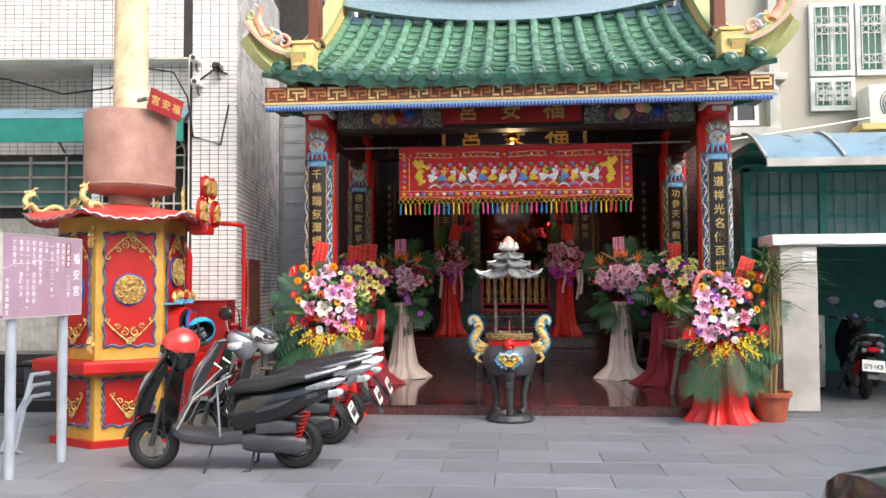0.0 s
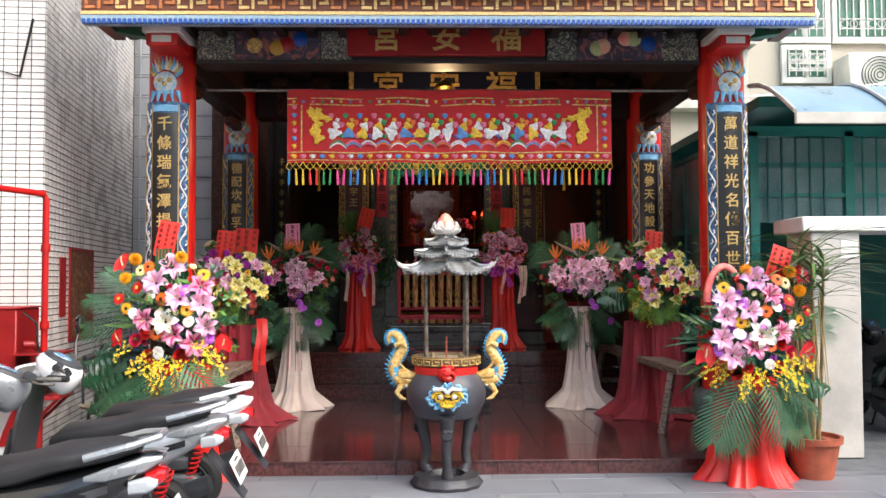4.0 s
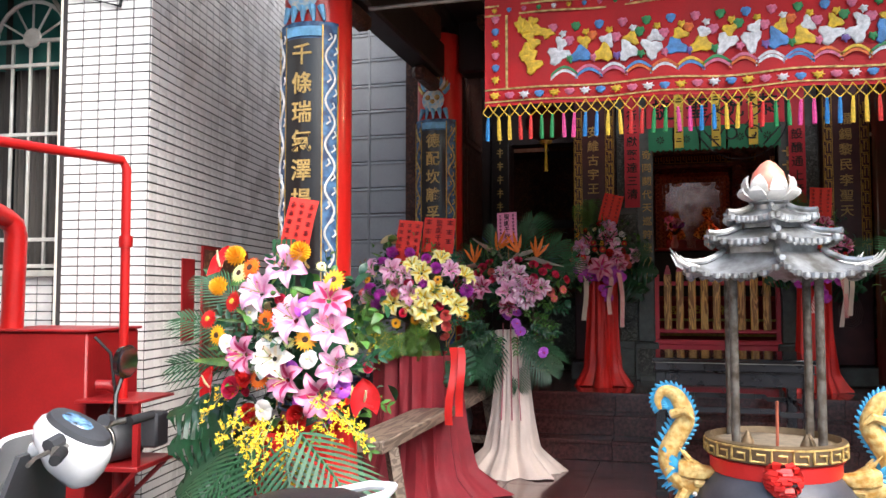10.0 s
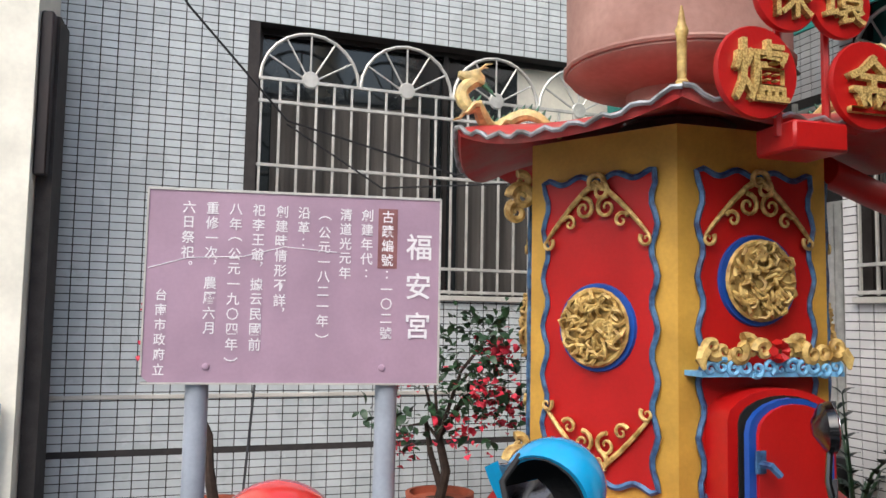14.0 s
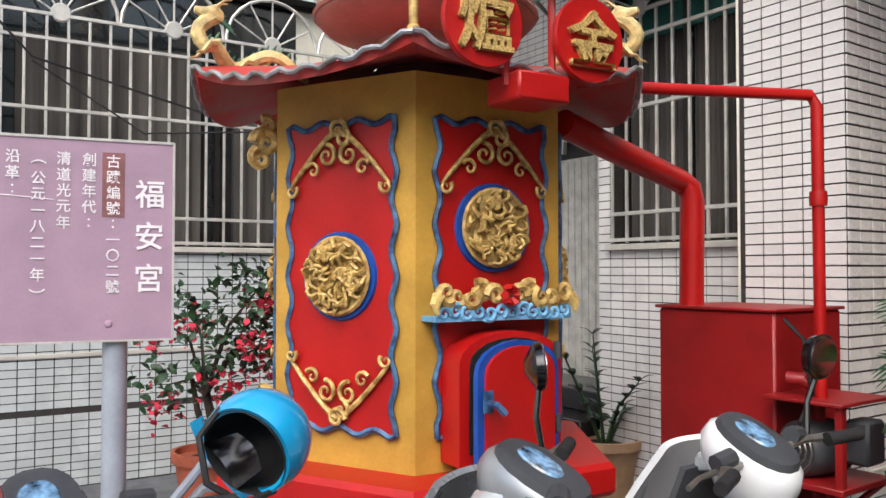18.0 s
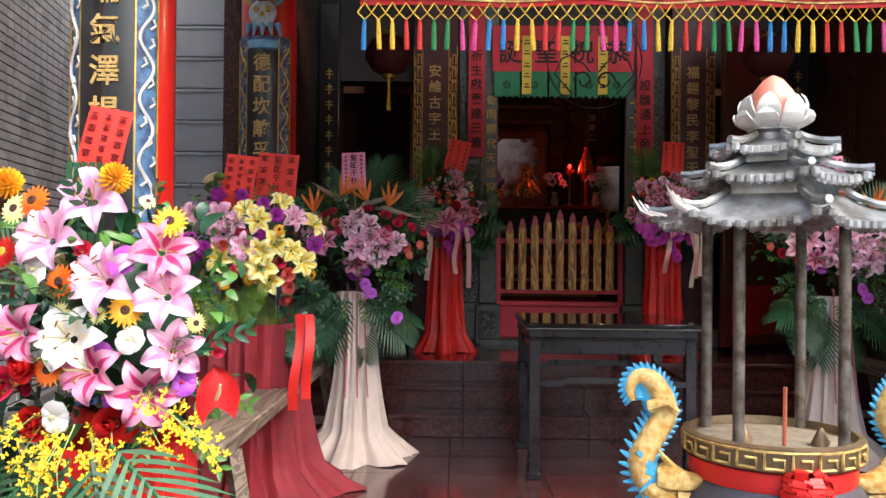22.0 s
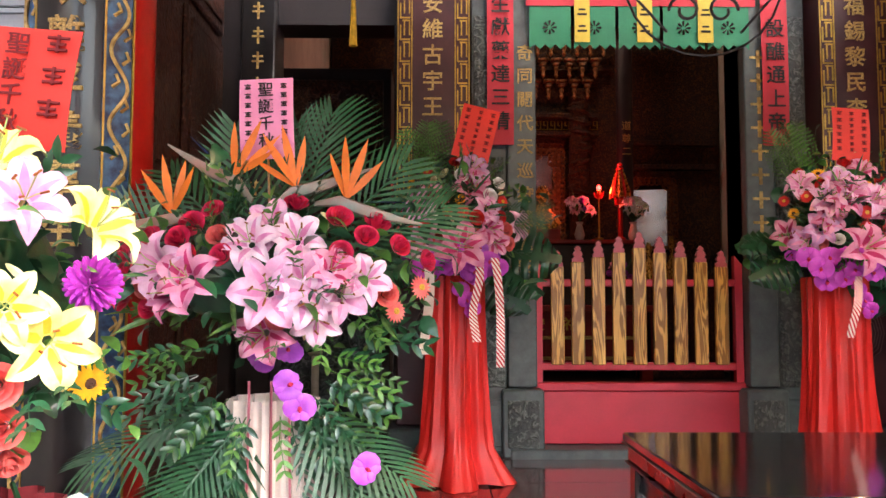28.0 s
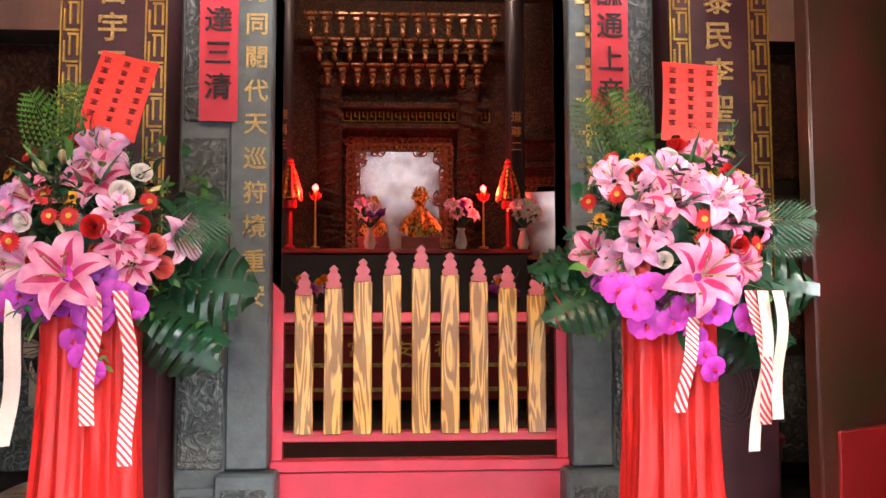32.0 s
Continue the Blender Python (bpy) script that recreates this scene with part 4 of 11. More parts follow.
bm = bmx()
sheet(bm, hang, 60, 6, 0, 0.006)
part("cloth", bm, BANR, t)
for z0, z1, mt in ((0.72, 0.73, GOLDP), (0.775, 0.785, GOLDP), (0.29, 0.3, GOLDP), (0.22, 0.228, GOLDP)):
    bm = bmx()
    sheet(bm, lambda u, v: hang(u, 0, z0=z0, z1=z0) + Vector((0, -0.008, (z1 - z0) * v)), 60, 1, 0, 0.004)
    part("gold_braid", bm, mt, t)
for x in (-1.33, 1.33):
    bm = bmx()
    box(bm, x - 0.006, x + 0.006, -0.036, -0.028, 0.3, 0.72)
    part("gold_braid", bm, GOLDP, t)
rng = random.Random(11)
EMB = [mat("embroidery_" + n, srgb(*c), 0.5, var=0.3, scale=40, bump=0.6, bscale=120) for n, c in (("gold", (228, 186, 40)), ("white", (226, 224, 226)), ("pink", (214, 110, 140)), ("blue", (86, 140, 200)), ("green", (60, 140, 80)), ("orange", (224, 110, 40)), ("violet", (120, 90, 160)))]


def blob(r, petals, depth=0.02, seed=0):
    bm = bmx()
    rg = random.Random(seed)
    ph = rg.random() * 6
    lathe(bm, [(r, 0), (r * 0.9, depth * 0.6), (r * 0.45, depth), (0.002, depth * 1.05)], 14, wave=lambda a, z: 1 + 0.28 * math.sin(petals * a + ph) + 0.12 * math.sin(3 * a))
    return bm


BLOBS = [[finish("embroidery", blob(0.04, p, 0.012, p + k), m) for k, m in enumerate(EMB)] for p in (3, 5, 7)]


def stitch(x, z, r, kind, col, sx=1.0, rot=0.0):
    part("embroidery", BLOBS[kind][col], None, t, at=Matrix.Translation((x, -0.03, z)) @ pose(0, 0, 0, 90, 0, 0) @ pose(0, 0, 0, 0, 0, rot) @ Matrix.Diagonal((r / 0.04 * sx, r / 0.04, 1, 1)))


for k in range(17):                                   # row of small figures, animals and blossoms
    x = -1.02 + k * 0.1275
    stitch(x, 0.53, 0.042, 0, 0 if k % 2 else 1, 0.8, 20 * k)
    stitch(x + 0.01, 0.585, 0.02, 1, 0 if k % 3 else 1)
    stitch(x - 0.02, 0.465, 0.046, 0, (1, 3, 0, 1)[k % 4], 1.3, 33 * k)
    stitch(x + 0.045, 0.545 + 0.02 * (k % 2), 0.028, 2, (2, 5, 2, 4)[k % 4])
    stitch(x - 0.045, 0.625, 0.026, 2, (2, 4, 3)[k % 3])
    stitch(x + 0.05, 0.44, 0.022, 1, (4, 2, 6)[k % 3])
for s in (-1, 1):                                     # phoenix at each end
    for k in range(7):
        stitch(s * (1.18 + 0.018 * (k % 3)), 0.42 + 0.042 * k, 0.045 - 0.003 * k, 0, 0, 1.1, 40 * k)
    for k in range(4):
        stitch(s * (1.1 + 0.05 * k), 0.6 + 0.02 * k, 0.03, 1, 0, 1.6, 30 * k * s)
for k in range(16):                                   # wave border at the foot
    bm = bmx()
    x0 = -1.08 + k * 0.135
    sheet(bm, lambda u, v: (x0 + 0.15 * u, -0.03, 0.345 + 0.045 * math.sin(math.pi * u) + 0.016 * v), 8, 1, 0, 0.006)
    part("wave_stripe", bm, EMB[(4, 2, 1, 3, 5, 0)[k % 6]], t)
    bm = bmx()
    sheet(bm, lambda u, v: (x0 + 0.15 * u, -0.029, 0.325 + 0.045 * math.sin(math.pi * u) + 0.016 * v), 8, 1, 0, 0.006)
    part("wave_stripe", bm, EMB[(1, 3, 2, 5)[k % 4]], t)
for k in range(34):                                   # flowers in the borders
    x = -1.4 + k * 0.085
    stitch(x, 0.752, 0.014, 2, (0, 3, 2, 4, 1)[k % 5])
    stitch(x, 0.259, 0.02, 2, (0, 2, 1, 3)[k % 4], 1.4)
for s in (-1, 1):
    for k in range(6):
        stitch(s * 1.395, 0.35 + 0.07 * k, 0.022, 2, (0, 3, 2)[k % 3])
bm = bmx()                                            # gold net
for k in range(48):
    x = -1.44 + k * 0.0613
    for d in (-1, 1):
        tube(bm, [(x, -0.025, 0.21), (x + d * 0.016, -0.028, 0.185), (x + d * 0.031, -0.025, 0.165), (x + d * 0.016, -0.027, 0.15), (x, -0.025, 0.135)], 0.0035, 3, False)
tagged(part("gold_net", bm, EMB[0], t), "knotted gold net", kind="stuff")
TASS = [mat("tassel_" + n, srgb(*c), 0.6, var=0.25, scale=40, bump=0.6, bscale=200) for n, c in (("blue", (40, 130, 200)), ("yellow", (230, 190, 50)), ("red", (214, 40, 36)), ("green", (40, 140, 76)), ("pink", (226, 70, 150)))]
TM = []
for m in TASS:
    bm = bmx()
    lathe(bm, [(0.003, 0.0), (0.008, -0.004), (0.006, -0.015), (0.009, -0.02), (0.012, -0.1), (0.011, -0.135)], 8, wave=lambda a, z: 1 + 0.15 * math.sin(4 * a))
    TM.append(finish("tassel", bm, m))
for k in range(48):
    part("tassel", TM[(0, 1, 1, 2, 2, 3, 3, 4, 4, 0)[k % 10]], None, t, at=pose(-1.44 + k * 0.0613, -0.025, 0.138, random.uniform(-4, 4), random.uniform(-4, 4)))


# ---- hall front: stone jambs, reliefs, couplet boards, papers ----
MAROON = mat("maroon_lacquer_board", srgb(74, 38, 42), 0.4, var=0.25, scale=6, bump=0.05)
for s in (-1, 1):
    side = "matching " if s > 0 else ""
    t = thing("door_jamb", pose(s * 0.705, 15.0, HZ), side + "grey stone door jamb with engraved gold characters", "door jamb", "door jambs")
    bm = bmx()
    box(bm, -0.085, 0.085, -0.08, 0.25, 0.4, 3.3, 0.008)
    part("pillar", bm, STONE, t)
    bm = bmx()
    box(bm, -0.12, 0.12, -0.12, 0.2, 0, 0.39, 0.012)
    part("plinth", bm, STONE, t)
    bm = bmx()
    box(bm, -0.09, 0.09, -0.132, -0.118, 0.06, 0.33, 0.006)
    part("plinth_relief", bm, SCARV, t)
    if s < 0:
        column_text("祈奇同關代天巡狩境重安"[1:], 0.02, -0.083, 2.37, 0.141, 0.1, GOLDP, t, 0.04, "bold")
    else:
        for k in range(10):
            bm = bmx()
            box(bm, -0.05, 0.05, -0.084, -0.079, 2.34 - k * 0.141, 2.355 - k * 0.141)
            box(bm, -0.01, 0.01, -0.084, -0.079, 2.29 - k * 0.141, 2.39 - k * 0.141)
            part("gold_mark", bm, GOLDP, t)
    t = thing("stone_relief", pose(s * 0.895, 15.0, HZ), side + "carved grey stone relief panels beside the door", "relief", "stone reliefs")
    bm = bmx()
    box(bm, -0.1, 0.1, -0.05, 0.2, 0, 3.3)
    part("backing", bm, STONE, t)
    for z0, z1, mt in ((0.03, 0.33, STONE), (0.4, 0.98, SCARV), (1.04, 1.14, STONE), (1.2, 1.75, SCARV), (1.82, 2.6, SCARV)):
        bm = bmx()
        box(bm, -0.09, 0.09, -0.07, -0.048, z0, z1, 0.008)
        box(bm, -0.075, 0.075, -0.078, -0.066, z0 + 0.03, z1 - 0.03, 0.006)
        part("panel", bm, mt, t)
    bm = bmx()
    for k in range(4):
        box(bm, -0.055 + 0.028 * k, -0.033 + 0.028 * k, -0.073, -0.07, 1.1, 1.12)
        box(bm, -0.055 + 0.028 * k, -0.033 + 0.028 * k, -0.073, -0.07, 1.06, 1.08)
    part("small_lettering", bm, GOLDP, t)
    t = thing("couplet_board", pose(s * 1.225, 14.98, HZ), side + "maroon pillar board with gold characters and fret borders", "couplet board", "hall couplet boards")
    bm = bmx()
    box(bm, -0.21, 0.21, -0.19, 0.2, 0.2, 3.3, 0.012)
    part("board", bm, MAROON, t)
    bm = bmx()
    box(bm, -0.25, 0.25, -0.24, 0.15, 0, 0.19, 0.015)
    part("base", bm, STONE, t)
    for e in (-1, 1):
        bm = bmx()
        for k in range(13):
            z = 1.12 + k * 0.128
            x = e * 0.165
            for a, b, c, d in ((-0.03, 0.03, 0, 0.008), (-0.03, -0.022, 0, 0.09), (0.022, 0.03, 0.03, 0.12), (-0.014, 0.03, 0.112, 0.12), (-0.008, 0.0, 0.03, 0.112)):
                box(bm, x + a, x + b, -0.196, -0.189, z + c, z + d)
        for q in (-0.04, 0.04):
            box(bm, e * 0.165 + q - 0.003, e * 0.165 + q + 0.003, -0.196, -0.189, 1.1, 2.85)
        part("fret_border", bm, GOLD, t)
    column_text("安維古宇王" if s < 0 else "福錫黎民李聖天", -0.005, -0.194, 2.62, 0.152, 0.125, GOLDP, t, 0.04, "bold")
    bm = bmx()
    for k in range(5):
        pts = [(0.11 * math.cos(a / 9 * 6.28) * (1 - 0.15 * k), -0.191, 0.72 + 0.16 * math.sin(a / 9 * 6.28) * (1 - 0.15 * k)) for a in range(10)]
        tube(bm, pts, 0.003, 4)
    part("incised_vase", bm, mat("worn_outline", srgb(120, 90, 84), 0.6), t)
    t = thing("red_couplet_paper", pose(-0.832 if s < 0 else 0.79, 14.9, 2.45), side + "red paper couplet pasted beside the door in black ink", "paper couplet", "paper couplets")
    bm = bmx()
    sheet(bm, lambda u, v: (-0.078 + 0.156 * u, -0.012 - 0.012 * math.sin(v * 5), 1.5 * v), 3, 14, 0, -0.002)
    part("paper", bm, POSTR, t)
    column_text("祈生獻藥達三清" if s < 0 else "  設醮通上帝", 0, -0.034, 0.98 if s < 0 else 0.98, 0.14, 0.115, INK, t, 0.02, "bold")
    t = thing("side_jamb", pose(s * 2.26, 15.0, HZ), side + "black side door jamb with a column of small gold lettering", "door jamb", "side door jambs")
    bm = bmx()
    box(bm, -0.1, 0.1, -0.1, 0.2, 0, 3.3, 0.01)
    part("pillar", bm, BLACK, t)
    for k in range(11):
        bm = bmx()
        z = 2.6 - k * 0.15
        box(bm, -0.035, 0.035, -0.105, -0.1, z, z + 0.01)
        box(bm, -0.03, 0.03, -0.105, -0.1, z + 0.03, z + 0.04)
        box(bm, -0.006, 0.006, -0.106, -0.1, z - 0.04, z + 0.06)
        part("gold_mark", bm, GOLDP, t)

# door leaf swung out at one side doorway
t = thing("door_leaf", pose(2.14, 14.88, HZ, 0, 0, -150), "open brown-red door leaf with worn gilding", "door")
bm = bmx()
box(bm, 0, 0.86, -0.03, 0.03, 0.05, 3.0, 0.01)
part("leaf", bm, mat("worn_oxblood_door", srgb(88, 34, 30), 0.35, var=0.5, scale=2.2, bump=0.1, second=srgb(60, 40, 24), coat=0.2), t)
bm = bmx()
box(bm, 0.1, 0.76, -0.036, -0.028, 0.15, 0.6, 0.01)
box(bm, 0.1, 0.76, 0.028, 0.036, 0.15, 0.6, 0.01)
part("lower_panel", bm, DRED, t)

# ---- red picket gate ----
t = thing("picket_gate", pose(0, 15.05, HZ), "rose-red low gate with nine varnished pine slats", "gate")
bm = bmx()
box(bm, -0.62, 0.62, -0.03, 0.02, 0.06, 0.37, 0.006)
part("lower_board", bm, ROSE, t)
bm = bmx()
box(bm, -0.64, 0.64, -0.05, 0.03, 0.37, 0.42, 0.006)
part("ledge", bm, ROSE, t)
for z in (0.49, 0.985):
    bm = bmx()
    box(bm, -0.58, 0.58, -0.025, 0.015, z, z + 0.045, 0.005)
    part("rail", bm, ROSE, t)
for s in (-1, 1):
    bm = bmx()
    slab(bm, [(-0.03, 0.42), (0.03, 0.42), (0.03, 1.1), (-0.03 * s * s, 1.17)] if s > 0 else [(-0.03, 0.42), (0.03, 0.42), (0.03, 1.1), (-0.03, 1.17)], 0.05)
    part("post", bm, ROSE, t, at=pose(s * 0.605, -0.03, 0))
ROSEP = mat("dusty_rose_finial", srgb(196, 92, 104), 0.45, var=0.12, scale=20)
for k in range(9):
    x = (k - 4) * 0.122
    top = 1.215 - 0.028 * abs(k - 4)
    bm = bmx()
    box(bm, -0.039, 0.039, -0.014, 0.014, 0.525, top, 0.004)
    sl = part("slat", bm, PINE, t, at=pose(x, -0.042, 0))
    bm = bmx()
    slab(bm, [(-0.032, 0), (0.032, 0), (0.034, 0.02), (0.02, 0.03), (0.03, 0.045), (0.02, 0.062), (0.012, 0.068), (0.02, 0.08), (0, 0.098), (-0.02, 0.08), (-0.012, 0.068), (-0.02, 0.062), (-0.03, 0.045), (-0.02, 0.03), (-0.034, 0.02)], 0.024)
    part("finial", bm, ROSEP, t, "pink gourd-shaped finial", at=pose(x, -0.056, top))
bm = bmx()
box(bm, -0.78, 0.78, 14.86, 15.16, HZ - 0.02, HZ + 0.055, 0.01)
shell("door_sill", bm, STONE, "worn grey stone door sill", "sill")

# ---- paper fringe and wire frame over the door ----
t = thing("paper_valance", pose(0, 14.88, 3.02), "red and green cut-paper valance over the door", "valance")
GRNP = mat("green_paper", srgb(44, 128, 92), 0.65, var=0.12, scale=6)
YELP = mat("yellow_paper", srgb(216, 190, 70), 0.65, var=0.12, scale=6)
for k in range(5):
    x = -0.66 + k * 0.264
    bm = bmx()
    n = 8
    pts = [(x, 0.3)] + [(x + 0.245 * i / n, 0.03 * (i % 2)) for i in range(n + 1)] + [(x + 0.245, 0.3)]
    slab(bm, pts, 0.002)
    part("green_sheet", bm, GRNP, t)
    bm = bmx()
    for q in range(8):
        a = q * math.pi / 4
        tube(bm, [(x + 0.12 + 0.012 * math.cos(a), -0.003, 0.13 + 0.012 * math.sin(a)), (x + 0.12 + 0.04 * math.cos(a), -0.003, 0.13 + 0.04 * math.sin(a))], [0.003, 0.008], 5)
    part("cutout", bm, INK, t)
bm = bmx()
box(bm, -0.68, 0.68, -0.006, -0.002, 0.26, 0.7)
part("red_sheet", bm, POSTR, t)
row_text("誕聖祝恭", -0.5, -0.008, 0.45, 0.34, 0.24, INK, t, 0.02, "bold")
for x in (-0.35, 0.02, 0.38):
    bm = bmx()
    box(bm, x - 0.045, x + 0.045, -0.014, -0.01, 0.04, 0.6)
    part("yellow_strip", bm, YELP, t)
    bm = bmx()
    for z in (0.1, 0.2, 0.3, 0.42, 0.52):
        box(bm, x - 0.028, x + 0.028, -0.017, -0.013, z, z + 0.012)
        box(bm, x - 0.02, x + 0.02, -0.017, -0.013, z + 0.03, z + 0.04)
    part("ink_marks", bm, INK, t)
t = thing("wire_ring", pose(0.23, 14.45, 3.28), "black wire hoop with bent-wire scrolls hung before the door", "wire frame")
bm = bmx()
tube(bm, [(0.43 * math.cos(a * 0.2618), 0, 0.43 * math.sin(a * 0.2618)) for a in range(25)], 0.007, 6)
part("hoop", bm, IRON, t)
for s in (-1, 1):
    bm = bmx()
    tube(bm, [(s * (0.1 + 0.09 * math.cos(a * 0.5) * (1 - a / 20)), -0.005, -0.18 + 0.09 * math.sin(a * 0.5) * (1 - a / 20)) for a in range(14)], 0.009, 6)
    tube(bm, [(s * 0.02, 0, 0.3), (s * 0.12, 0, 0.1), (s * 0.3, 0, 0.02), (s * 0.36, 0, -0.12), (s * 0.2, 0, -0.3)], 0.008, 6)
    tube(bm, [(s * 0.05, 0, 0.12), (s * 0.18, 0, 0.2), (s * 0.22, 0, 0.05), (s * 0.1, 0, -0.02), (s * 0.04, 0, -0.1)], 0.008, 6)
    part("scroll", bm, IRON, t)
bm = bmx()
tube(bm, [(0, 0, 0.43), (0, 0, 0.72)], 0.004, 5)
part("hanger", bm, IRON, t)

# red paper lanterns at the porch sides
LANTR = mat("dim_maroon_paper", srgb(70, 16, 18), 0.7, var=0.2, scale=8)
for s in (-1, 1):
    t = thing("paper_lantern", pose(s * 1.6, 13.9, 3.02), "dark red round lantern with a gold tassel", "lantern", "porch lanterns")
    bm = bmx()
    lathe(bm, [(0.06, 0.0), (0.14, 0.04), (0.2, 0.14), (0.2, 0.2), (0.14, 0.3), (0.06, 0.34)], 24, wave=lambda a, z: 1 + 0.02 * math.cos(12 * a))
    part("shade", bm, LANTR, t)
    bm = bmx()
    lathe(bm, [(0.05, -0.03), (0.065, 0.0)], 12)
    lathe(bm, [(0.065, 0.34), (0.05, 0.37)], 12)
    part("ring", bm, GOLD, t)
    bm = bmx()
    lathe(bm, [(0.012, -0.03), (0.016, -0.06), (0.01, -0.08), (0.02, -0.3)], 8)
    part("tassel", bm, TASS[1], t)
    bm = bmx()
    tube(bm, [(0, 0, 0.37), (0, 0, 1.05)], 0.004, 4)
    part("cord", bm, IRON, t)

# ---- inside the hall ----
RING = bmx()
tube(RING, [(0.036 * math.cos(q * 0.785), 0, 0.036 * math.sin(q * 0.785)) for q in range(8)] + [(0.036, 0, 0.0)], 0.009, 5)
tube(RING, [(-0.036, 0, -0.03), (-0.01, 0, 0.006), (0.012, 0, -0.006), (0.04, 0, 0.034)], 0.009, 5)
PIERCED = mat("pierced_dark_gilt", srgb(70, 40, 30), 0.4, metal=0.3, var=0.6, scale=30, second=srgb(176, 120, 66), bump=0.4)
RING = finish("pierced_scroll", RING, [PIERCED])


def pierced_edge(t, x0, x1, z0, z1, y, rows=2, seed=1):
    """Openwork scrolls up both sides and along the top of a niche."""
    rg = random.Random(seed)
    line = [(x0, z0 + 0.07 * k) for k in range(int((z1 - z0) / 0.07))] + [(x0 + 0.07 * k, z1) for k in range(int((x1 - x0) / 0.07) + 1)] + [(x1, z1 - 0.07 * k) for k in range(1, int((z1 - z0) / 0.07))]
    for k, (x, z) in enumerate(line):
        inx, inz = (1, 0) if x == x0 else ((-1, 0) if x == x1 else (0, -1))
        deep = rows + (1 if math.sin(k * 0.9) > 0.55 else 0)
        for r in range(deep):
            part("pierced_scroll", RING, None, t, at=pose(x + inx * 0.066 * r, y + 0.004 * (k % 3), z + inz * 0.066 * r, 0, rg.uniform(0, 360)) @ Matrix.Scale(rg.uniform(1.05, 1.4), 4))


t = thing("altar_screen", pose(0, 21.0, 0), "dark gilt carved altar screen with two pierced niches", "altar screen")
for a, b, c, d in ((-2.6, -0.68, HZ, 5.3), (0.5, 1.24, HZ, 5.3), (2.0, 2.6, HZ, 5.3), (-0.68, 0.5, 3.64, 5.3), (1.24, 2.0, 3.18, 5.3), (-0.68, 0.5, HZ, 2.3), (1.24, 2.0, HZ, 2.2)):
    bm = bmx()
    box(bm, a, b, 0, 0.12, c, d)
    part("carved_board", bm, WCARV, t)
pierced_edge(t, -0.66, 0.48, 2.32, 3.62, -0.03, 2, 1)
pierced_edge(t, 1.26, 1.98, 2.22, 3.16, -0.03, 1, 2)
for z, x0, x1 in ((3.74, -0.95, 0.95), (3.98, -0.95, 0.95), (4.62, -1.2, 1.15), (3.3, 1.3, 2.5), (3.62, 1.3, 2.5)):
    bm = bmx()
    box(bm, x0, x1, -0.16, 0.0, z, z + 0.07, 0.01)
    part("carved_rail", bm, WCARV, t)
for k in range(20):                                    # fret between the two lower rails
    bm = bmx()
    tube(bm, [(x, 0, z) for x, z in ((0, 0), (0.08, 0), (0.08, 0.11), (0.03, 0.11), (0.03, 0.05), (0.055, 0.05))], 0.008, 4)
    part("fret_key", bm, GOLD, t, at=pose(-0.92 + 0.094 * k, -0.1, 3.84))
for r in range(3):
    for k in range(13 - r):
        x = -1.08 + k * 0.17 + 0.085 * r
        bm = bmx()
        box(bm, -0.04, 0.04, -0.05, 0.05, 0, 0.05, 0.01)
        box(bm, -0.07, 0.07, -0.07, 0.05, 0.06, 0.1, 0.01)
        lathe(bm, [(0.003, -0.16), (0.03, -0.12), (0.02, -0.08), (0.035, -0.04), (0.02, 0)], 8)
        part("hanging_bracket", bm, PIERCED, t, at=pose(x, -0.5 + 0.12 * r, 4.86 - 0.25 * r))
for s in (-1, 1):
    bm = bmx()
    tube(bm, [(s * 0.79 - 0.09, -0.1, 1.5), (s * 0.79 - 0.09, -0.1, 4.6)], 0.13, 14)
    for k in range(16):
        z = 1.7 + 0.18 * k
        tube(bm, [(s * 0.79 - 0.09 + 0.14 * math.cos(a * 0.9 + k), -0.1 - 0.14 * abs(math.sin(a * 0.9 + k)), z + 0.03 * a) for a in range(6)], [0.02, 0.04, 0.045, 0.04, 0.03, 0.01], 6)
    part("dragon_column", bm, WCARV, t, "gilt carved column")
    bm = bmx()
    tube(bm, [(s * 1.235 - 0.09, -0.8, HZ), (s * 1.235 - 0.09, -0.8, 5.3)], 0.1, 18)
    part("round_column", bm, mat("dark_plum_column", srgb(44, 28, 34), 0.5), t, "dark plum round column")
    for k in range(3):
        part("character", glyph("德稱三"[k] if s < 0 else "道尊二"[k], GOLDP, 0.03), None, t, at=Matrix.LocRotScale((s * 1.235 - 0.09, -0.905, 3.72 - 0.16 * k), None, (0.12, 0.12, 0.12)))
bm = bmx()
box(bm, -2.6, 2.6, -1.5, 0.0, 5.3, 5.42, 0.01)
part("cornice", bm, WCARV, t)

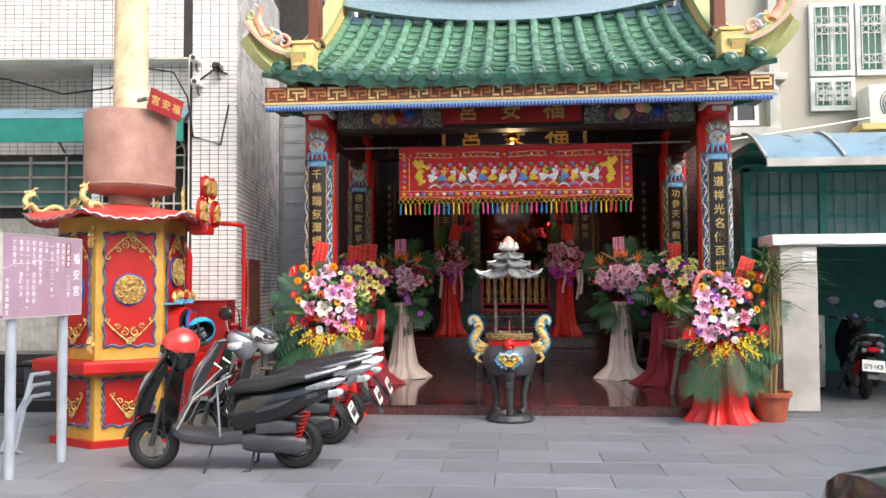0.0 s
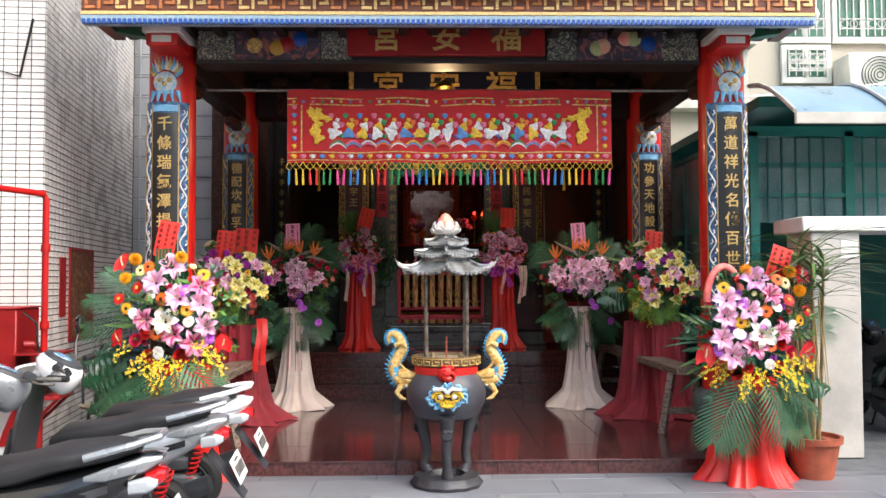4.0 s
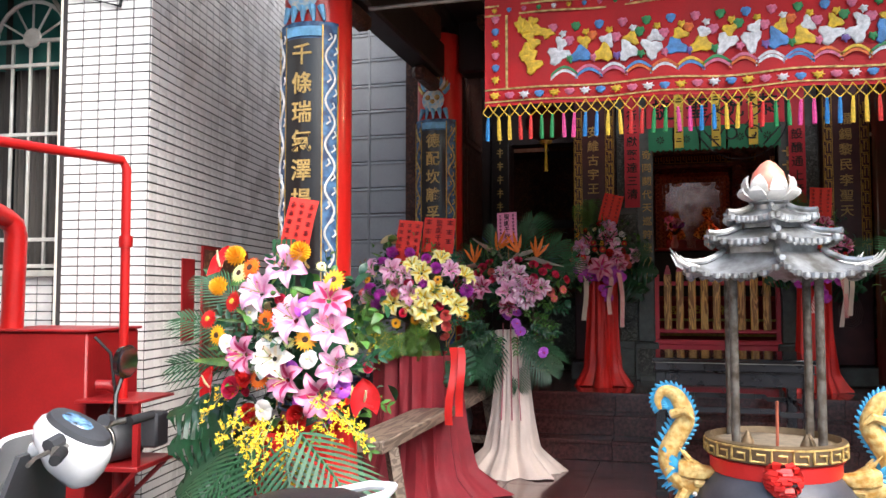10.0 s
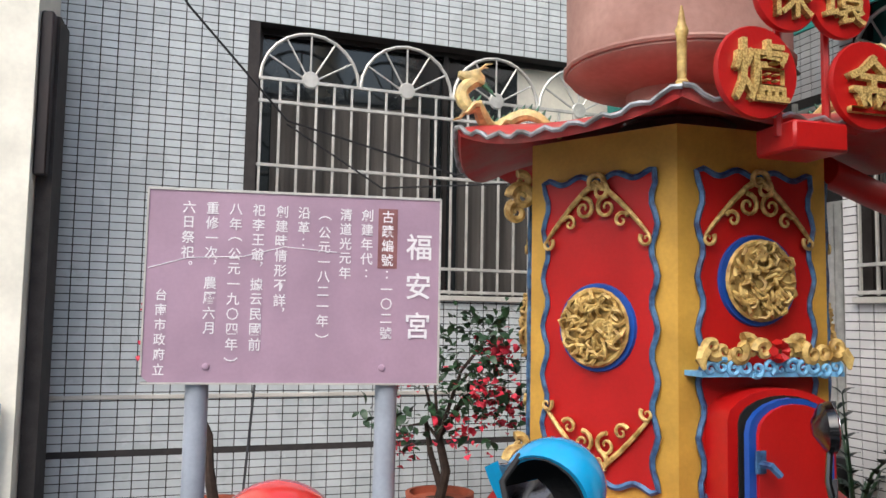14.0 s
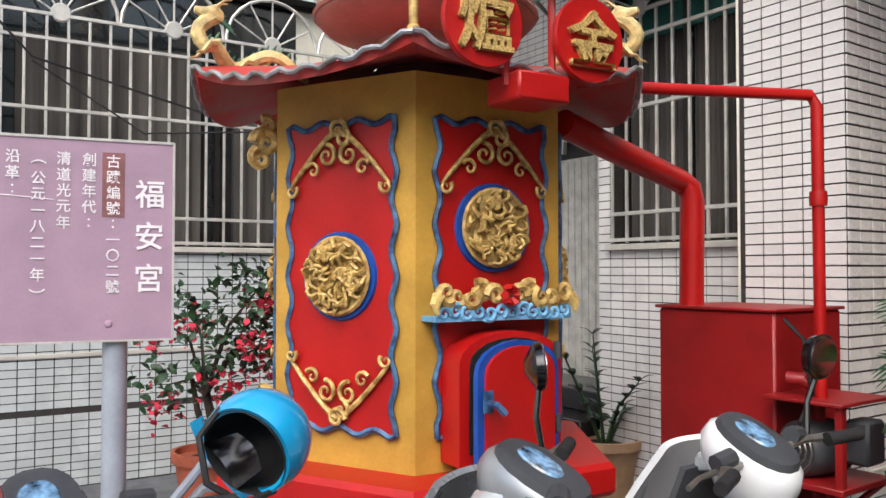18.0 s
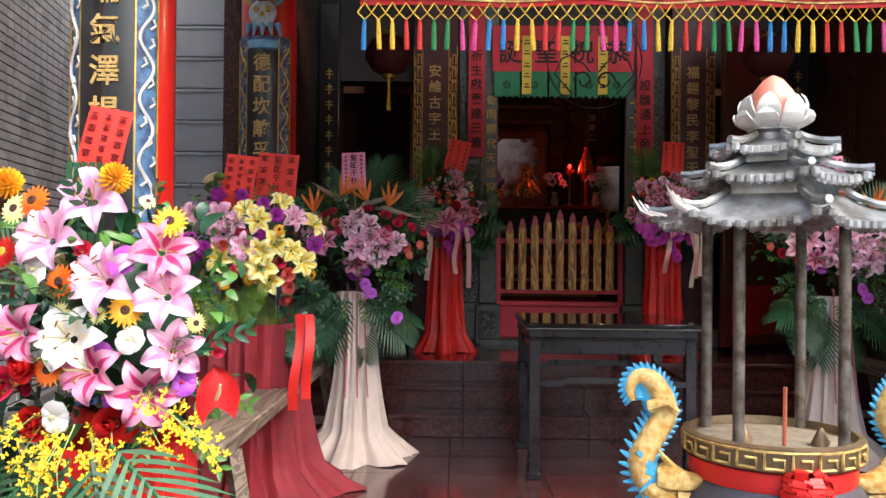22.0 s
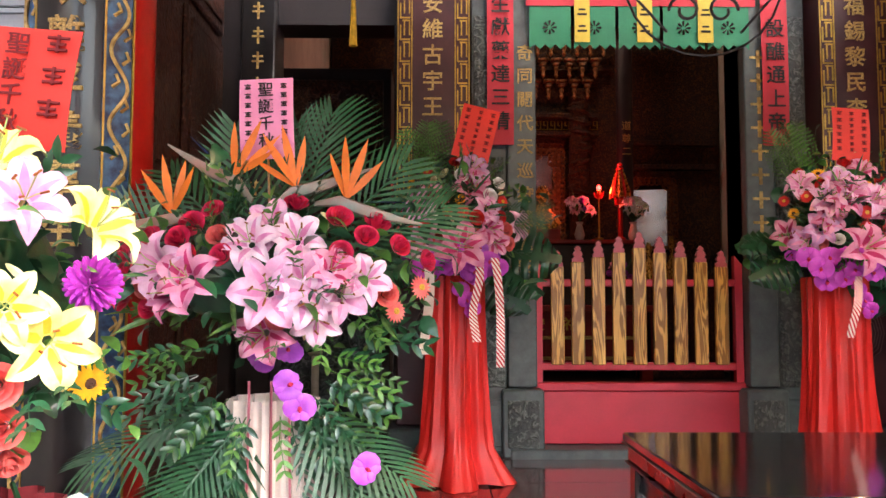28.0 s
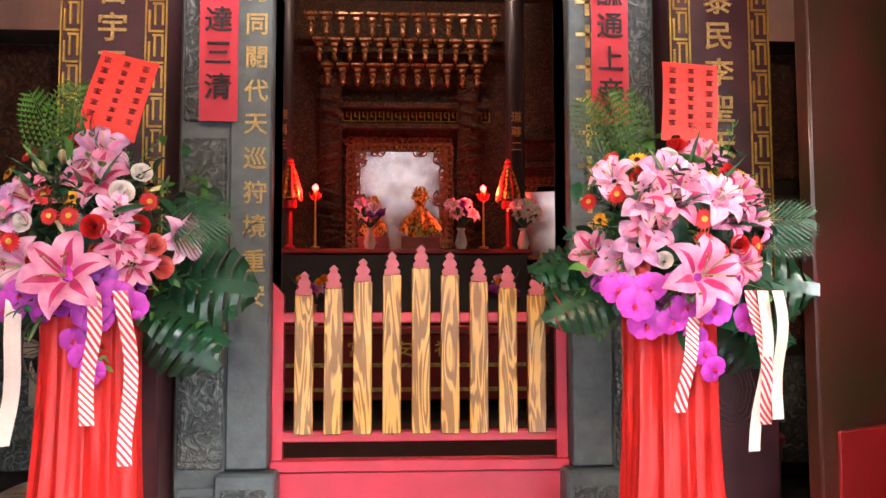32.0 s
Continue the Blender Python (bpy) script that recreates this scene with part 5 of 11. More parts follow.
SILVER = mat("silvered_glass", srgb(222, 214, 206), 0.2, metal=0.8, var=0.25, scale=4, second=srgb(150, 122, 108), bump=0.05, bscale=6)
for x0, x1, z0, z1, label in ((-0.6, 0.42, 2.35, 3.5, "pale glazed picture behind the altar, reflecting the daylight"), (1.32, 1.92, 2.3, 3.06, "smaller pale glazed picture in the side niche")):
    mid, side = (x0 + x1) / 2, x0 > 1
    t = thing("glazed_picture", pose(mid, 21.17, z0, 0, 0, -14 if side else 0), label, "picture", "altar pictures")
    x0, x1 = x0 - mid, x1 - mid
    bm = bmx()
    sheet(bm, lambda u, v: (x0 + (x1 - x0) * u, -(0.1 if side else 0.16) * v * (z1 - z0), (z1 - z0) * v), 2, 2, 0, -0.01)
    part("pane", bm, SILVER, t)
    for a, b, c, d in ((x0 - 0.05, x0, -0.04, z1 - z0), (x1, x1 + 0.05, -0.04, z1 - z0), (x0, x1, -0.04, 0.0)):
        bm = bmx()
        box(bm, a, b, -0.1, 0.1, c, d)
        part("frame_rail", bm, PIERCED, t)

t = thing("altar_table", pose(-0.0625, 19.912, HZ) @ Matrix.Diagonal((1.5, 1.5, 0.97, 1)), "red lacquered altar table with gold lettering", "altar table")
bm = bmx()
box(bm, -0.95, 0.95, -0.3, 0.35, 0.82, 0.9, 0.01)
part("tabletop", bm, DRED, t)
bm = bmx()
box(bm, -0.88, 0.88, -0.26, -0.23, 0.18, 0.82)
part("front_cloth", bm, CLOTHM, t)
for x in (-0.85, 0.85):
    for y in (-0.22, 0.27):
        bm = bmx()
        box(bm, x - 0.04, x + 0.04, y - 0.04, y + 0.04, 0, 0.82)
        part("leg", bm, DRED, t)
row_text("宮安福", -0.28, -0.268, 0.68, 0.28, 0.16, GOLD, t, 0.03, "bold")
for z in (0.5, 0.26):
    bm = bmx()
    box(bm, -0.8, 0.8, -0.272, -0.262, z, z + 0.04)
    part("gold_band", bm, GOLDP, t)
t = thing("upper_altar", pose(0, 20.2, HZ + 0.873), "stepped red and gilt upper altar shelf", "altar")
bm = bmx()
box(bm, -1.35, 1.3, -0.2, 0.6, 0.74, 0.79, 0.01)
part("shelf", bm, DRED, t)
bm = bmx()
box(bm, -1.3, 1.25, -0.1, 0.55, 0.0, 0.74, 0.01)
part("carved_front", bm, DARKW, t)
for x, w in ((0.13, 0.2), (-0.37, 0.16)):
    bm = bmx()
    box(bm, x - w, x + w, -0.06, 0.3, 0.79, 0.93, 0.012)
    part("pedestal", bm, DRED, t)
t = thing("side_altar", pose(1.66, 20.3, HZ), "dark carved side altar under the small picture", "altar")
bm = bmx()
box(bm, -0.33, 0.6, -0.3, 0.5, 0.0, 1.13, 0.01)
part("body", bm, WCARV2, t)
bm = bmx()
box(bm, -0.34, 0.64, -0.34, 0.52, 1.13, 1.18, 0.01)
part("tabletop", bm, DRED, t)

GILT = mat("gilt_figure", srgb(222, 172, 78), 0.28, metal=0.7, var=0.4, scale=30, bump=0.6)
for x, y, z, w, h in ((0.13, 20.3, 2.443, 1.0, 0.55), (-0.37, 20.35, 2.443, 0.65, 0.46), (1.41, 20.15, 1.82, 0.42, 0.46), (1.69, 20.15, 1.82, 0.4, 0.54)):
    bm = bmx()
    lathe(bm, [(0.12, 0), (0.115, 0.06), (0.09, 0.2), (0.075, 0.3), (0.04, 0.34), (0.035, 0.37), (0.055, 0.4), (0.06, 0.44), (0.05, 0.5), (0.035, 0.54), (0.01, 0.6)], 18, wave=lambda a, q: 1 + 0.1 * math.sin(9 * a + 40 * q))
    for s in (-1, 1):
        for j in range(4):
            tube(bm, [(s * 0.05, -0.05, 0.33 - 0.02 * j), (s * (0.1 + 0.015 * j), -0.07 + 0.02 * j, 0.2), (s * (0.13 + 0.03 * j), -0.06 + 0.02 * j, 0.02 + 0.02 * j)], [0.025, 0.03, 0.022], 7)
        for j in range(4):
            tube(bm, [(s * 0.03, -0.02, 0.44 + 0.03 * j), (s * (0.085 - 0.012 * j), -0.03, 0.46 + 0.035 * j), (s * (0.095 - 0.02 * j), -0.02, 0.5 + 0.035 * j)], [0.014, 0.016, 0.004], 6)
    tagged(part("statue", bm, GILT, at=Matrix.LocRotScale((x, y, z), None, (w, 0.75 * w, h / 0.6))), "small gilded crowned figure in wide robes on the altar", "statue", "altar figures")
LAMPR = glow("red_altar_lamp", (1.0, 0.03, 0.02), 1.2)
for s in (-1, 1):
    t = thing("altar_lamp", pose(s * 0.87 - 0.09, 20.02, 2.303), "lit red electric altar lamp on a thin stem", "lamp", "altar lamps")
    bm = bmx()
    lathe(bm, [(0.05, 0), (0.055, 0.02), (0.014, 0.03), (0.01, 0.54), (0.025, 0.57), (0.03, 0.6)], 10)
    part("stem", bm, GOLD, t)
    bm = bmx()
    lathe(bm, [(0.01, 0.6), (0.03, 0.615), (0.032, 0.64), (0.004, 0.67)], 12)
    part("bulb", bm, LAMPR, t)
    for k in range(7):
        a = k * 0.9
        bm = bmx()
        tube(bm, [(0.03 * math.cos(a), 0.03 * math.sin(a), 0.5), (0.05 * math.cos(a), 0.05 * math.sin(a), 0.53), (0.07 * math.cos(a), 0.07 * math.sin(a), 0.58)], [0.008, 0.02, 0.005], 6, flat=0.4)
        part("petal", bm, CLOTHR, t)
    t = thing("altar_hat_lamp", pose(s * 1.135 - 0.09, 20.05, 2.303), "red and gold tasselled votive lamp", "lamp", "votive lamps")
    bm = bmx()
    lathe(bm, [(0.06, 0), (0.06, 0.02), (0.03, 0.04), (0.028, 0.4), (0.07, 0.42), (0.07, 0.5), (0.05, 0.52)], 14)
    part("stem", bm, FRED, t)
    bm = bmx()
    lathe(bm, [(0.095, 0.52), (0.1, 0.54), (0.055, 0.74), (0.035, 0.84)], 14)
    part("core", bm, GILT, t)
    for k in range(10):
        a = k * 0.6283
        bm = bmx()
        tube(bm, [(0.13 * math.cos(a), 0.13 * math.sin(a), 0.5), (0.11 * math.cos(a), 0.11 * math.sin(a), 0.58), (0.06 * math.cos(a), 0.06 * math.sin(a), 0.78), (0.03 * math.cos(a), 0.03 * math.sin(a), 0.86)], [0.008, 0.02, 0.014, 0.012], 6)
        part("cord", bm, CLOTHR if k % 2 == 0 else GILT, t)
    bm = bmx()
    lathe(bm, [(0.03, 0.84), (0.05, 0.87), (0.03, 0.9), (0.042, 0.92), (0.005, 0.95)], 10)
    part("bow", bm, CLOTHR, t)
# dark cabinets with carved fronts in the side bays
for s in (-1, 1):
    t = thing("side_cabinet", pose(s * 2.08, 16.76, HZ), "tall dark carved cabinet in a side bay", "cabinet", "side cabinets")
    bm = bmx()
    box(bm, -0.52, 0.52, -0.2, 0.3, 0, 2.75, 0.01)
    part("body", bm, DARKW, t)
    for z0, z1 in ((0.1, 0.75), (0.85, 1.75), (1.85, 2.65)):
        bm = bmx()
        box(bm, -0.46, 0.46, -0.23, -0.2, z0, z1, 0.01)
        part("carved_panel", bm, SCARV if z0 < 0.5 else WCARV2, t)
t = thing("bucket", pose(1.62, 15.5, HZ), "red plastic bucket on the hall floor", "bucket")
bm = bmx()
lathe(bm, [(0.1, 0), (0.14, 0.4), (0.15, 0.41), (0.15, 0.43), (0.135, 0.42), (0.095, 0.02)], 20)
part("body", bm, FRED, t)
bm = bmx()
tube(bm, [(0.145 * math.cos(a * 0.314), 0.145 * math.sin(a * 0.314) * 0.4 - 0.1, 0.4 - 0.03 * math.sin(a * 0.314)) for a in range(11)], 0.005, 5)
part("handle", bm, STEEL, t)
# pedestal fan in the side doorway
FANB = mat("cream_fan_plastic", srgb(206, 184, 160), 0.4, var=0.12, scale=8)
t = thing("pedestal_fan", pose(-2.1, 16.3, HZ), "cream pedestal fan with a dark wire guard, switched off", "fan")
bm = bmx()
box(bm, -0.19, 0.19, -0.17, 0.17, 0, 0.045, 0.02)
box(bm, -0.13, 0.13, -0.12, 0.12, 0.045, 0.065, 0.01)
part("base", bm, FANB, t)
bm = bmx()
tube(bm, [(0, 0, 0.05), (0, 0, 0.5)], 0.028, 14)
tube(bm, [(0, 0, 0.5), (0, 0, 0.82)], 0.02, 12)
part("pole", bm, FANB, t)
bm = bmx()
box(bm, -0.05, 0.05, -0.045, 0.045, 0.5, 0.76, 0.012)
part("control_box", bm, FANB, t)
hd = pose(0.0, 0, 0.84, 0, 0, 62)
bm = bmx()
tube(bm, [(0, 0.16, 0), (0, 0.12, 0), (0, 0.0, 0), (0, -0.06, 0)], [0.035, 0.07, 0.075, 0.06], 16)
part("motor", bm, FANB, t, at=hd)
bm = bmx()
for k in range(36):
    a = k * 6.2832 / 36
    c, q = math.cos(a), math.sin(a)
    tube(bm, [(0.03 * c, -0.07, 0.03 * q), (0.15 * c, -0.075, 0.15 * q), (0.23 * c, -0.13, 0.23 * q), (0.15 * c, -0.19, 0.15 * q), (0.04 * c, -0.2, 0.04 * q)], 0.0022, 3)
part("guard", bm, IRON, t, at=hd)
bm = bmx()
tube(bm, [(0.232 * math.cos(k * 0.2618), -0.13, 0.232 * math.sin(k * 0.2618)) for k in range(25)], 0.007, 6)
part("guard_ring", bm, STEEL, t, at=hd)
for k in range(3):
    bm = bmx()
    sheet(bm, lambda u, v: ((0.03 + 0.17 * u) * math.cos((v - 0.5) * 1.5), -0.13 + 0.06 * (v - 0.5), (0.03 + 0.17 * u) * math.sin((v - 0.5) * 1.5)), 5, 5, 0, 0.003)
    part("blade", bm, PLASTG, t, at=hd @ Matrix.Rotation(k * 2.0944, 4, "Y"))

# unseen warm downlights added to light the carved screen, and the lamps' own light
for s in (-1, 1):
    t = thing("altar_downlight", pose(s * 0.675 + 0.055, 19.68, 5.24), "small warm downlight added under the altar canopy", "lamp", "altar downlights")
    bm = bmx()
    lathe(bm, [(0.04, 0.06), (0.05, 0.0), (0.04, -0.005)], 12)
    part("can", bm, IRON, t)
    bm = bmx()
    lathe(bm, [(0.036, -0.006), (0.03, -0.012), (0.003, -0.014)], 12)
    part("bulb", bm, glow("downlight_bulb", (1.0, 0.75, 0.5), 6), t)
for nm, p, e, c, r in (("lamp_altar_a", (-0.62, 19.68, 5.2), 1.7, (1.0, 0.72, 0.5), 0.06), ("lamp_altar_b", (0.73, 19.68, 5.2), 1.7, (1.0, 0.72, 0.5), 0.06), ("lamp_lantern", (-0.02, 11.6, 3.14), 9, (1.0, 0.66, 0.34), 0.04), ("lamp_red_a", (-0.96, 19.93, 2.95), 1.3, (1.0, 0.08, 0.05), 0.03), ("lamp_red_b", (0.78, 19.93, 2.95), 1.3, (1.0, 0.08, 0.05), 0.03)):
    lm = new(nm, bpy.data.lights.new(nm, "POINT"))
    lm.data.energy, lm.data.color, lm.data.shadow_soft_size = e, c, r
    lm.location = p


# ---- windows with white grilles in the tiled house ----
def arched_grille(name, m, w, h, arches, bars, label, deep=0.2):
    """Window in a hole: dark pane and curtain behind a welded grille with a row of fan arches on top."""
    t = thing(name, m, label, "window", "", "structure")
    bm = bmx()
    box(bm, 0, w, deep, deep + 0.02, 0, h)
    part("pane", bm, PANE, t)
    for a, b in ((0.04, 0.46), (0.54, 0.97)):
        bm = bmx()
        sheet(bm, lambda u, v: (w * (a + (b - a) * u), deep - 0.025 + 0.012 * math.sin(u * 60), h * 0.02 + h * 0.72 * v), 60, 1)
        part("curtain", bm, CURT, t)
    bm = bmx()
    for a, b, c, d in ((0, w, 0, 0.04), (0, w, h - 0.04, h), (0, 0.04, 0.04, h - 0.04), (w - 0.04, w, 0.04, h - 0.04), (w / 2 - 0.02, w / 2 + 0.02, 0.04, h - 0.04)):
        box(bm, a, b, deep - 0.06, deep - 0.03, c, d)
    part("window_frame", bm, mat("dark_bronze_frame", srgb(52, 48, 46), 0.4, metal=0.4), t)
    n = bars
    hb = h * 0.785
    for k in range(n + 1):
        x = 0.02 + (w - 0.04) * k / n
        bm = bmx()
        box(bm, x - 0.009, x + 0.009, -0.03, -0.012, 0, hb, 0.002)
        part("bar", bm, ALU, t)
    for z in (0.02, h * 0.1, h * 0.46, h * 0.7, hb):
        bm = bmx()
        box(bm, 0, w, -0.034, -0.01, z - 0.012, z + 0.012, 0.002)
        part("rail", bm, ALU, t)
    aw = w / arches
    for k in range(arches):
        cx = aw * (k + 0.5)
        r = aw * 0.49
        bm = bmx()
        tube(bm, [(cx + r * math.cos(a * 0.2618), -0.02, hb + min(r, h - hb - 0.02) * math.sin(a * 0.2618)) for a in range(13)], 0.014, 6)
        for q in range(1, 6):
            a = q * math.pi / 6
            tube(bm, [(cx + 0.05 * math.cos(a), -0.02, hb + 0.05 * math.sin(a)), (cx + r * math.cos(a), -0.02, hb + min(r, h - hb - 0.02) * math.sin(a))], 0.008, 5)
        part("arch", bm, ALU, t)
        bm = bmx()
        lathe(bm, [(0.06, -0.012), (0.07, 0), (0.06, 0.012)], 14)
        bmesh.ops.transform(bm, matrix=pose(cx, -0.025, hb + 0.02, 90), verts=bm.verts)
        part("hub", bm, ALU, t)
    bm = bmx()
    box(bm, -0.03, w + 0.03, -0.05, 0.02, -0.05, -0.008, 0.005)
    part("window_sill", bm, CONC, t)
    return t


arched_grille("window_1", WM @ pose(W1H[0], 0.0, W1H[2]), W1H[1] - W1H[0], W1H[3] - W1H[2], 4, 22, "wide window with curtains behind a white arched grille")
arched_grille("window_2", BM @ pose(W2H[0], 0.26, W2H[2]), W2H[1] - W2H[0], W2H[3] - W2H[2], 2, 8, "window with a dark green blind behind a white arched grille", 0.16)
bm = bmx()
sheet(bm, lambda u, v: (W2H[0] + (W2H[1] - W2H[0]) * u, 0.36 + 0.01 * math.sin(u * 40), 3.05 + 0.57 * v), 30, 1, 0, 0.01)
part("blind", bm, mat("teal_blind", srgb(24, 92, 84), 0.6), bpy.data.objects["window_2"], at=Matrix.Translation((-W2H[0], -0.26, -W2H[2])))
# door bay: window with bars over a shuttered door, and black steps
t = thing("door_1", BM @ pose(-3.6, 0.97, 0), "pale metal shutter door under a barred transom window", "door", "", "structure")
bm = bmx()
box(bm, 0, 1.5, -0.02, 0.04, 0.6, 2.45)
for k in range(18):
    box(bm, 0.02 + 0.082 * k, 0.07 + 0.082 * k, -0.032, -0.02, 0.62, 2.43)
part("leaf", bm, ALU, t)
bm = bmx()
box(bm, 0, 1.5, -0.01, 0.03, 2.6, 3.25)
part("pane", bm, mat("teal_tinted_pane", srgb(96, 140, 138), 0.12, var=0.25, scale=2, bump=0, coat=0.4), t)
for k in range(4):
    bm = bmx()
    box(bm, 0, 1.5, -0.04, -0.02, 2.6 + 0.2 * k, 2.63 + 0.2 * k)
    part("bar", bm, ALU, t)
for x in (0, 0.5, 1.0, 1.47):
    bm = bmx()
    box(bm, x, x + 0.03, -0.05, -0.012, 2.5, 3.3)
    part("mullion", bm, ALU, t)
t = thing("entrance_steps", BM @ pose(-3.5, 0.2, 0), "dark stone entrance steps", "steps")
for k in range(4):
    bm = bmx()
    box(bm, 0, 1.5, -0.6 + 0.26 * k, 0.75, 0.16 * k, 0.16 * (k + 1) - 0.004, 0.008)
    part("step", bm, BLACK, t)
t = thing("awning", BM @ pose(-4.0, -0.25, 3.6), "faded blue awning with a teal valance along the house front", "awning")
bm = bmx()
sheet(bm, lambda u, v: (3.4 * u, 0.5 * v, 0.22 * math.sin(v * 1.5)), 8, 6, 0, 0.02)
part("roof_sheet", bm, AWNB, t)
bm = bmx()
box(bm, 0, 3.4, -0.02, 0.0, -0.3, -0.02)
part("valance", bm, TEAL, t)
for x in (0.1, 1.7, 3.3):
    bm = bmx()
    tube(bm, [(x, 0, 0), (x, 0.5, -0.35)], 0.015, 6)
    part("stay", bm, STEEL, t)

# cables, cameras and a service box on the house front
bm = bmx()
for pts in ([(-4.3, -0.02, 4.15), (-3.6, -0.04, 4.2), (-2.9, -0.04, 4.14), (-2.2, -0.03, 3.95), (-1.6, -0.03, 4.02)], [(-1.6, -0.03, 4.02), (-1.2, -0.03, 4.28), (-0.8, -0.03, 4.22), (-0.62, -0.03, 3.9), (-0.55, -0.02, 3.4), (-0.2, -0.02, 3.3), (-0.1, -0.02, 3.8)], [(-0.5, -0.02, 4.1), (-0.3, -0.02, 4.25), (-0.12, -0.02, 4.2)]):
    tube(bm, pts, 0.011, 6)
tagged(part("cable", bm, RUBBER, at=BM), "black cables looped along the tiled front", "cable")
for x, z in ((-0.22, 4.25), (-0.5, 4.35), (-0.48, 4.05)):
    t = thing("security_camera", BM @ pose(x, -0.005, z), "small security camera on a wall bracket", "camera", "wall cameras")
    bm = bmx()
    tube(bm, [(0, 0, -0.12), (0, -0.05, -0.1), (0, -0.08, -0.03)], 0.014, 6)
    part("bracket", bm, STEEL, t)
    bm = bmx()
    box(bm, -0.05, 0.05, -0.2, 0.0, -0.03, 0.05, 0.012)
    part("housing", bm, PLASTB if z > 4.2 and x > -0.4 else WHITE, t)
    bm = bmx()
    lathe(bm, [(0.03, 0), (0.03, 0.012), (0.004, 0.014)], 12)
    bmesh.ops.transform(bm, matrix=pose(0, -0.2, 0.01, 90), verts=bm.verts)
    part("lens", bm, PANE, t)

# ---- sign board on two posts ----
t = thing("notice_board", pose(-3.896, 6.76, 0, 0, 0, 85.5), "mauve metal notice board with white characters on two posts", "sign")
for x in (-0.33, 0.33):
    bm = bmx()
    tube(bm, [(x, 0.05, 0), (x, 0.05, 1.9)], 0.04, 16)
    part("post", bm, SIGNG, t)
bm = bmx()
slab(bm, [(-0.55, 1.28), (-0.52, 1.25), (0.55, 1.25), (0.55, 1.95), (-0.55, 1.95)], 0.025)
part("board", bm, PURPLE, t)
bm = bmx()
for a, b, c, d in ((-0.55, 0.55, 1.944, 1.953), (-0.55, 0.55, 1.247, 1.254), (0.545, 0.553, 1.25, 1.95), (-0.553, -0.546, 1.28, 1.95)):
    box(bm, a, b, -0.004, 0.027, c, d)
part("edge", bm, ALU, t)
for x in (-0.32, 0.33):
    bm = bmx()
    lathe(bm, [(0.014, 0), (0.01, 0.006), (0.002, 0.008)], 10)
    bmesh.ops.transform(bm, matrix=pose(x, -0.001, 1.31, 90), verts=bm.verts)
    part("bolt", bm, PURPLE, t)
bm = bmx()
box(bm, 0.305, 0.38, -0.002, 0.0, 1.68, 1.905)
part("brown_patch", bm, mat("brown_patch_paint", srgb(140, 92, 92), 0.5, var=0.2, scale=12), t)
column_text("福安宮", 0.465, -0.003, 1.765, 0.148, 0.105, INKW, t, 0.02, "bold")
SIGN = [("古蹟編號：一〇二號", 0.342, 1.875), ("創建年代：", 0.262, 1.878), ("清道光元年", 0.18, 1.878), ("（公元一八二一年）", 0.1, 1.862), ("沿革：", 0.02, 1.878), ("創建時情形不詳，", -0.062, 1.88), ("祀李王爺，據云民國前", -0.148, 1.882), ("八年（公元一九〇四年）", -0.232, 1.882), ("重修一次，農曆六月", -0.317, 1.884), ("六日祭祀。", -0.402, 1.884)]
VERT = {"，": (0.015, 0.02), "。": (0.012, 0.015), "：": (0, 0)}
for text, x, z in SIGN:
    for i, ch in enumerate(text):
        dx, dz = VERT.get(ch, (0, 0))
        rot = Euler((0, radians(90), 0)) if ch in "（）" else None
        sz = 0.048 if ch not in "，。：" else 0.05
        if ch in "（）":
            sz = 0.052
        g = glyph(ch, INKW, 0.02, "bold")
        part("character", g, None, t, at=Matrix.LocRotScale((x + dx, -0.003, z - i * 0.0545 + dz), rot, (sz, sz, sz) if ch not in "，。：" else (0.045, 0.045, 0.045)))
column_text("台南市政府立", -0.488, -0.003, 1.565, 0.053, 0.044, INKW, t, 0.02, "bold")
bm = bmx()
tube(bm, [(-0.54, -0.001, 1.66), (-0.4, -0.001, 1.7), (-0.2, -0.001, 1.71), (-0.05, -0.001, 1.75), (0.15, -0.001, 1.735)], 0.0018, 4)
part("scratch", bm, INKW, t)
for ob in t.children:                                   # the board is a little smaller than its lettering grid
    if not ob.name.startswith("post"):
        ob.matrix_basis = Matrix.Translation((0, 0, 0.074)) @ Matrix.Diagonal((0.93, 1, 0.957, 1)) @ ob.matrix_basis

# ---- paper-burning furnace ----
FX, FY, FR = -3.951, 8.255, 0.605
FT = thing("paper_furnace", pose(FX, FY, 0, 0, 0, 0), "six-sided red and yellow paper furnace with gold dragons", "furnace")
FA0 = radians(-27.5)              # bearing of the corner towards the scooters
CORN = [FA0 + k * math.pi / 3 for k in range(6)]


def hexp(r, z):
    return [(r * math.cos(a), r * math.sin(a), z) for a in CORN]


def hexa(bm, prof):
    rings = [[bm.verts.new(p) for p in hexp(r, z)] for r, z in prof]
    for r0, r1 in zip(rings, rings[1:]):
        for k in range(6):
            bm.faces.new((r0[k], r0[(k + 1) % 6], r1[(k + 1) % 6], r1[k]))
    bm.faces.new(rings[0][::-1]), bm.faces.new(rings[-1])
    return bm


part("base", hexa(bmx(), [(0.66, 0), (0.66, 0.07)]), FRED, FT)
part("plinth", hexa(bmx(), [(FR, 0.07), (FR, 0.78)]), YEL, FT)
part("ledge", hexa(bmx(), [(0.8, 0.7), (0.82, 0.72), (0.82, 0.8), (0.8, 0.82)]), FRED, FT)
part("body", hexa(bmx(), [(FR, 0.82), (FR, 2.18)]), YEL, FT)
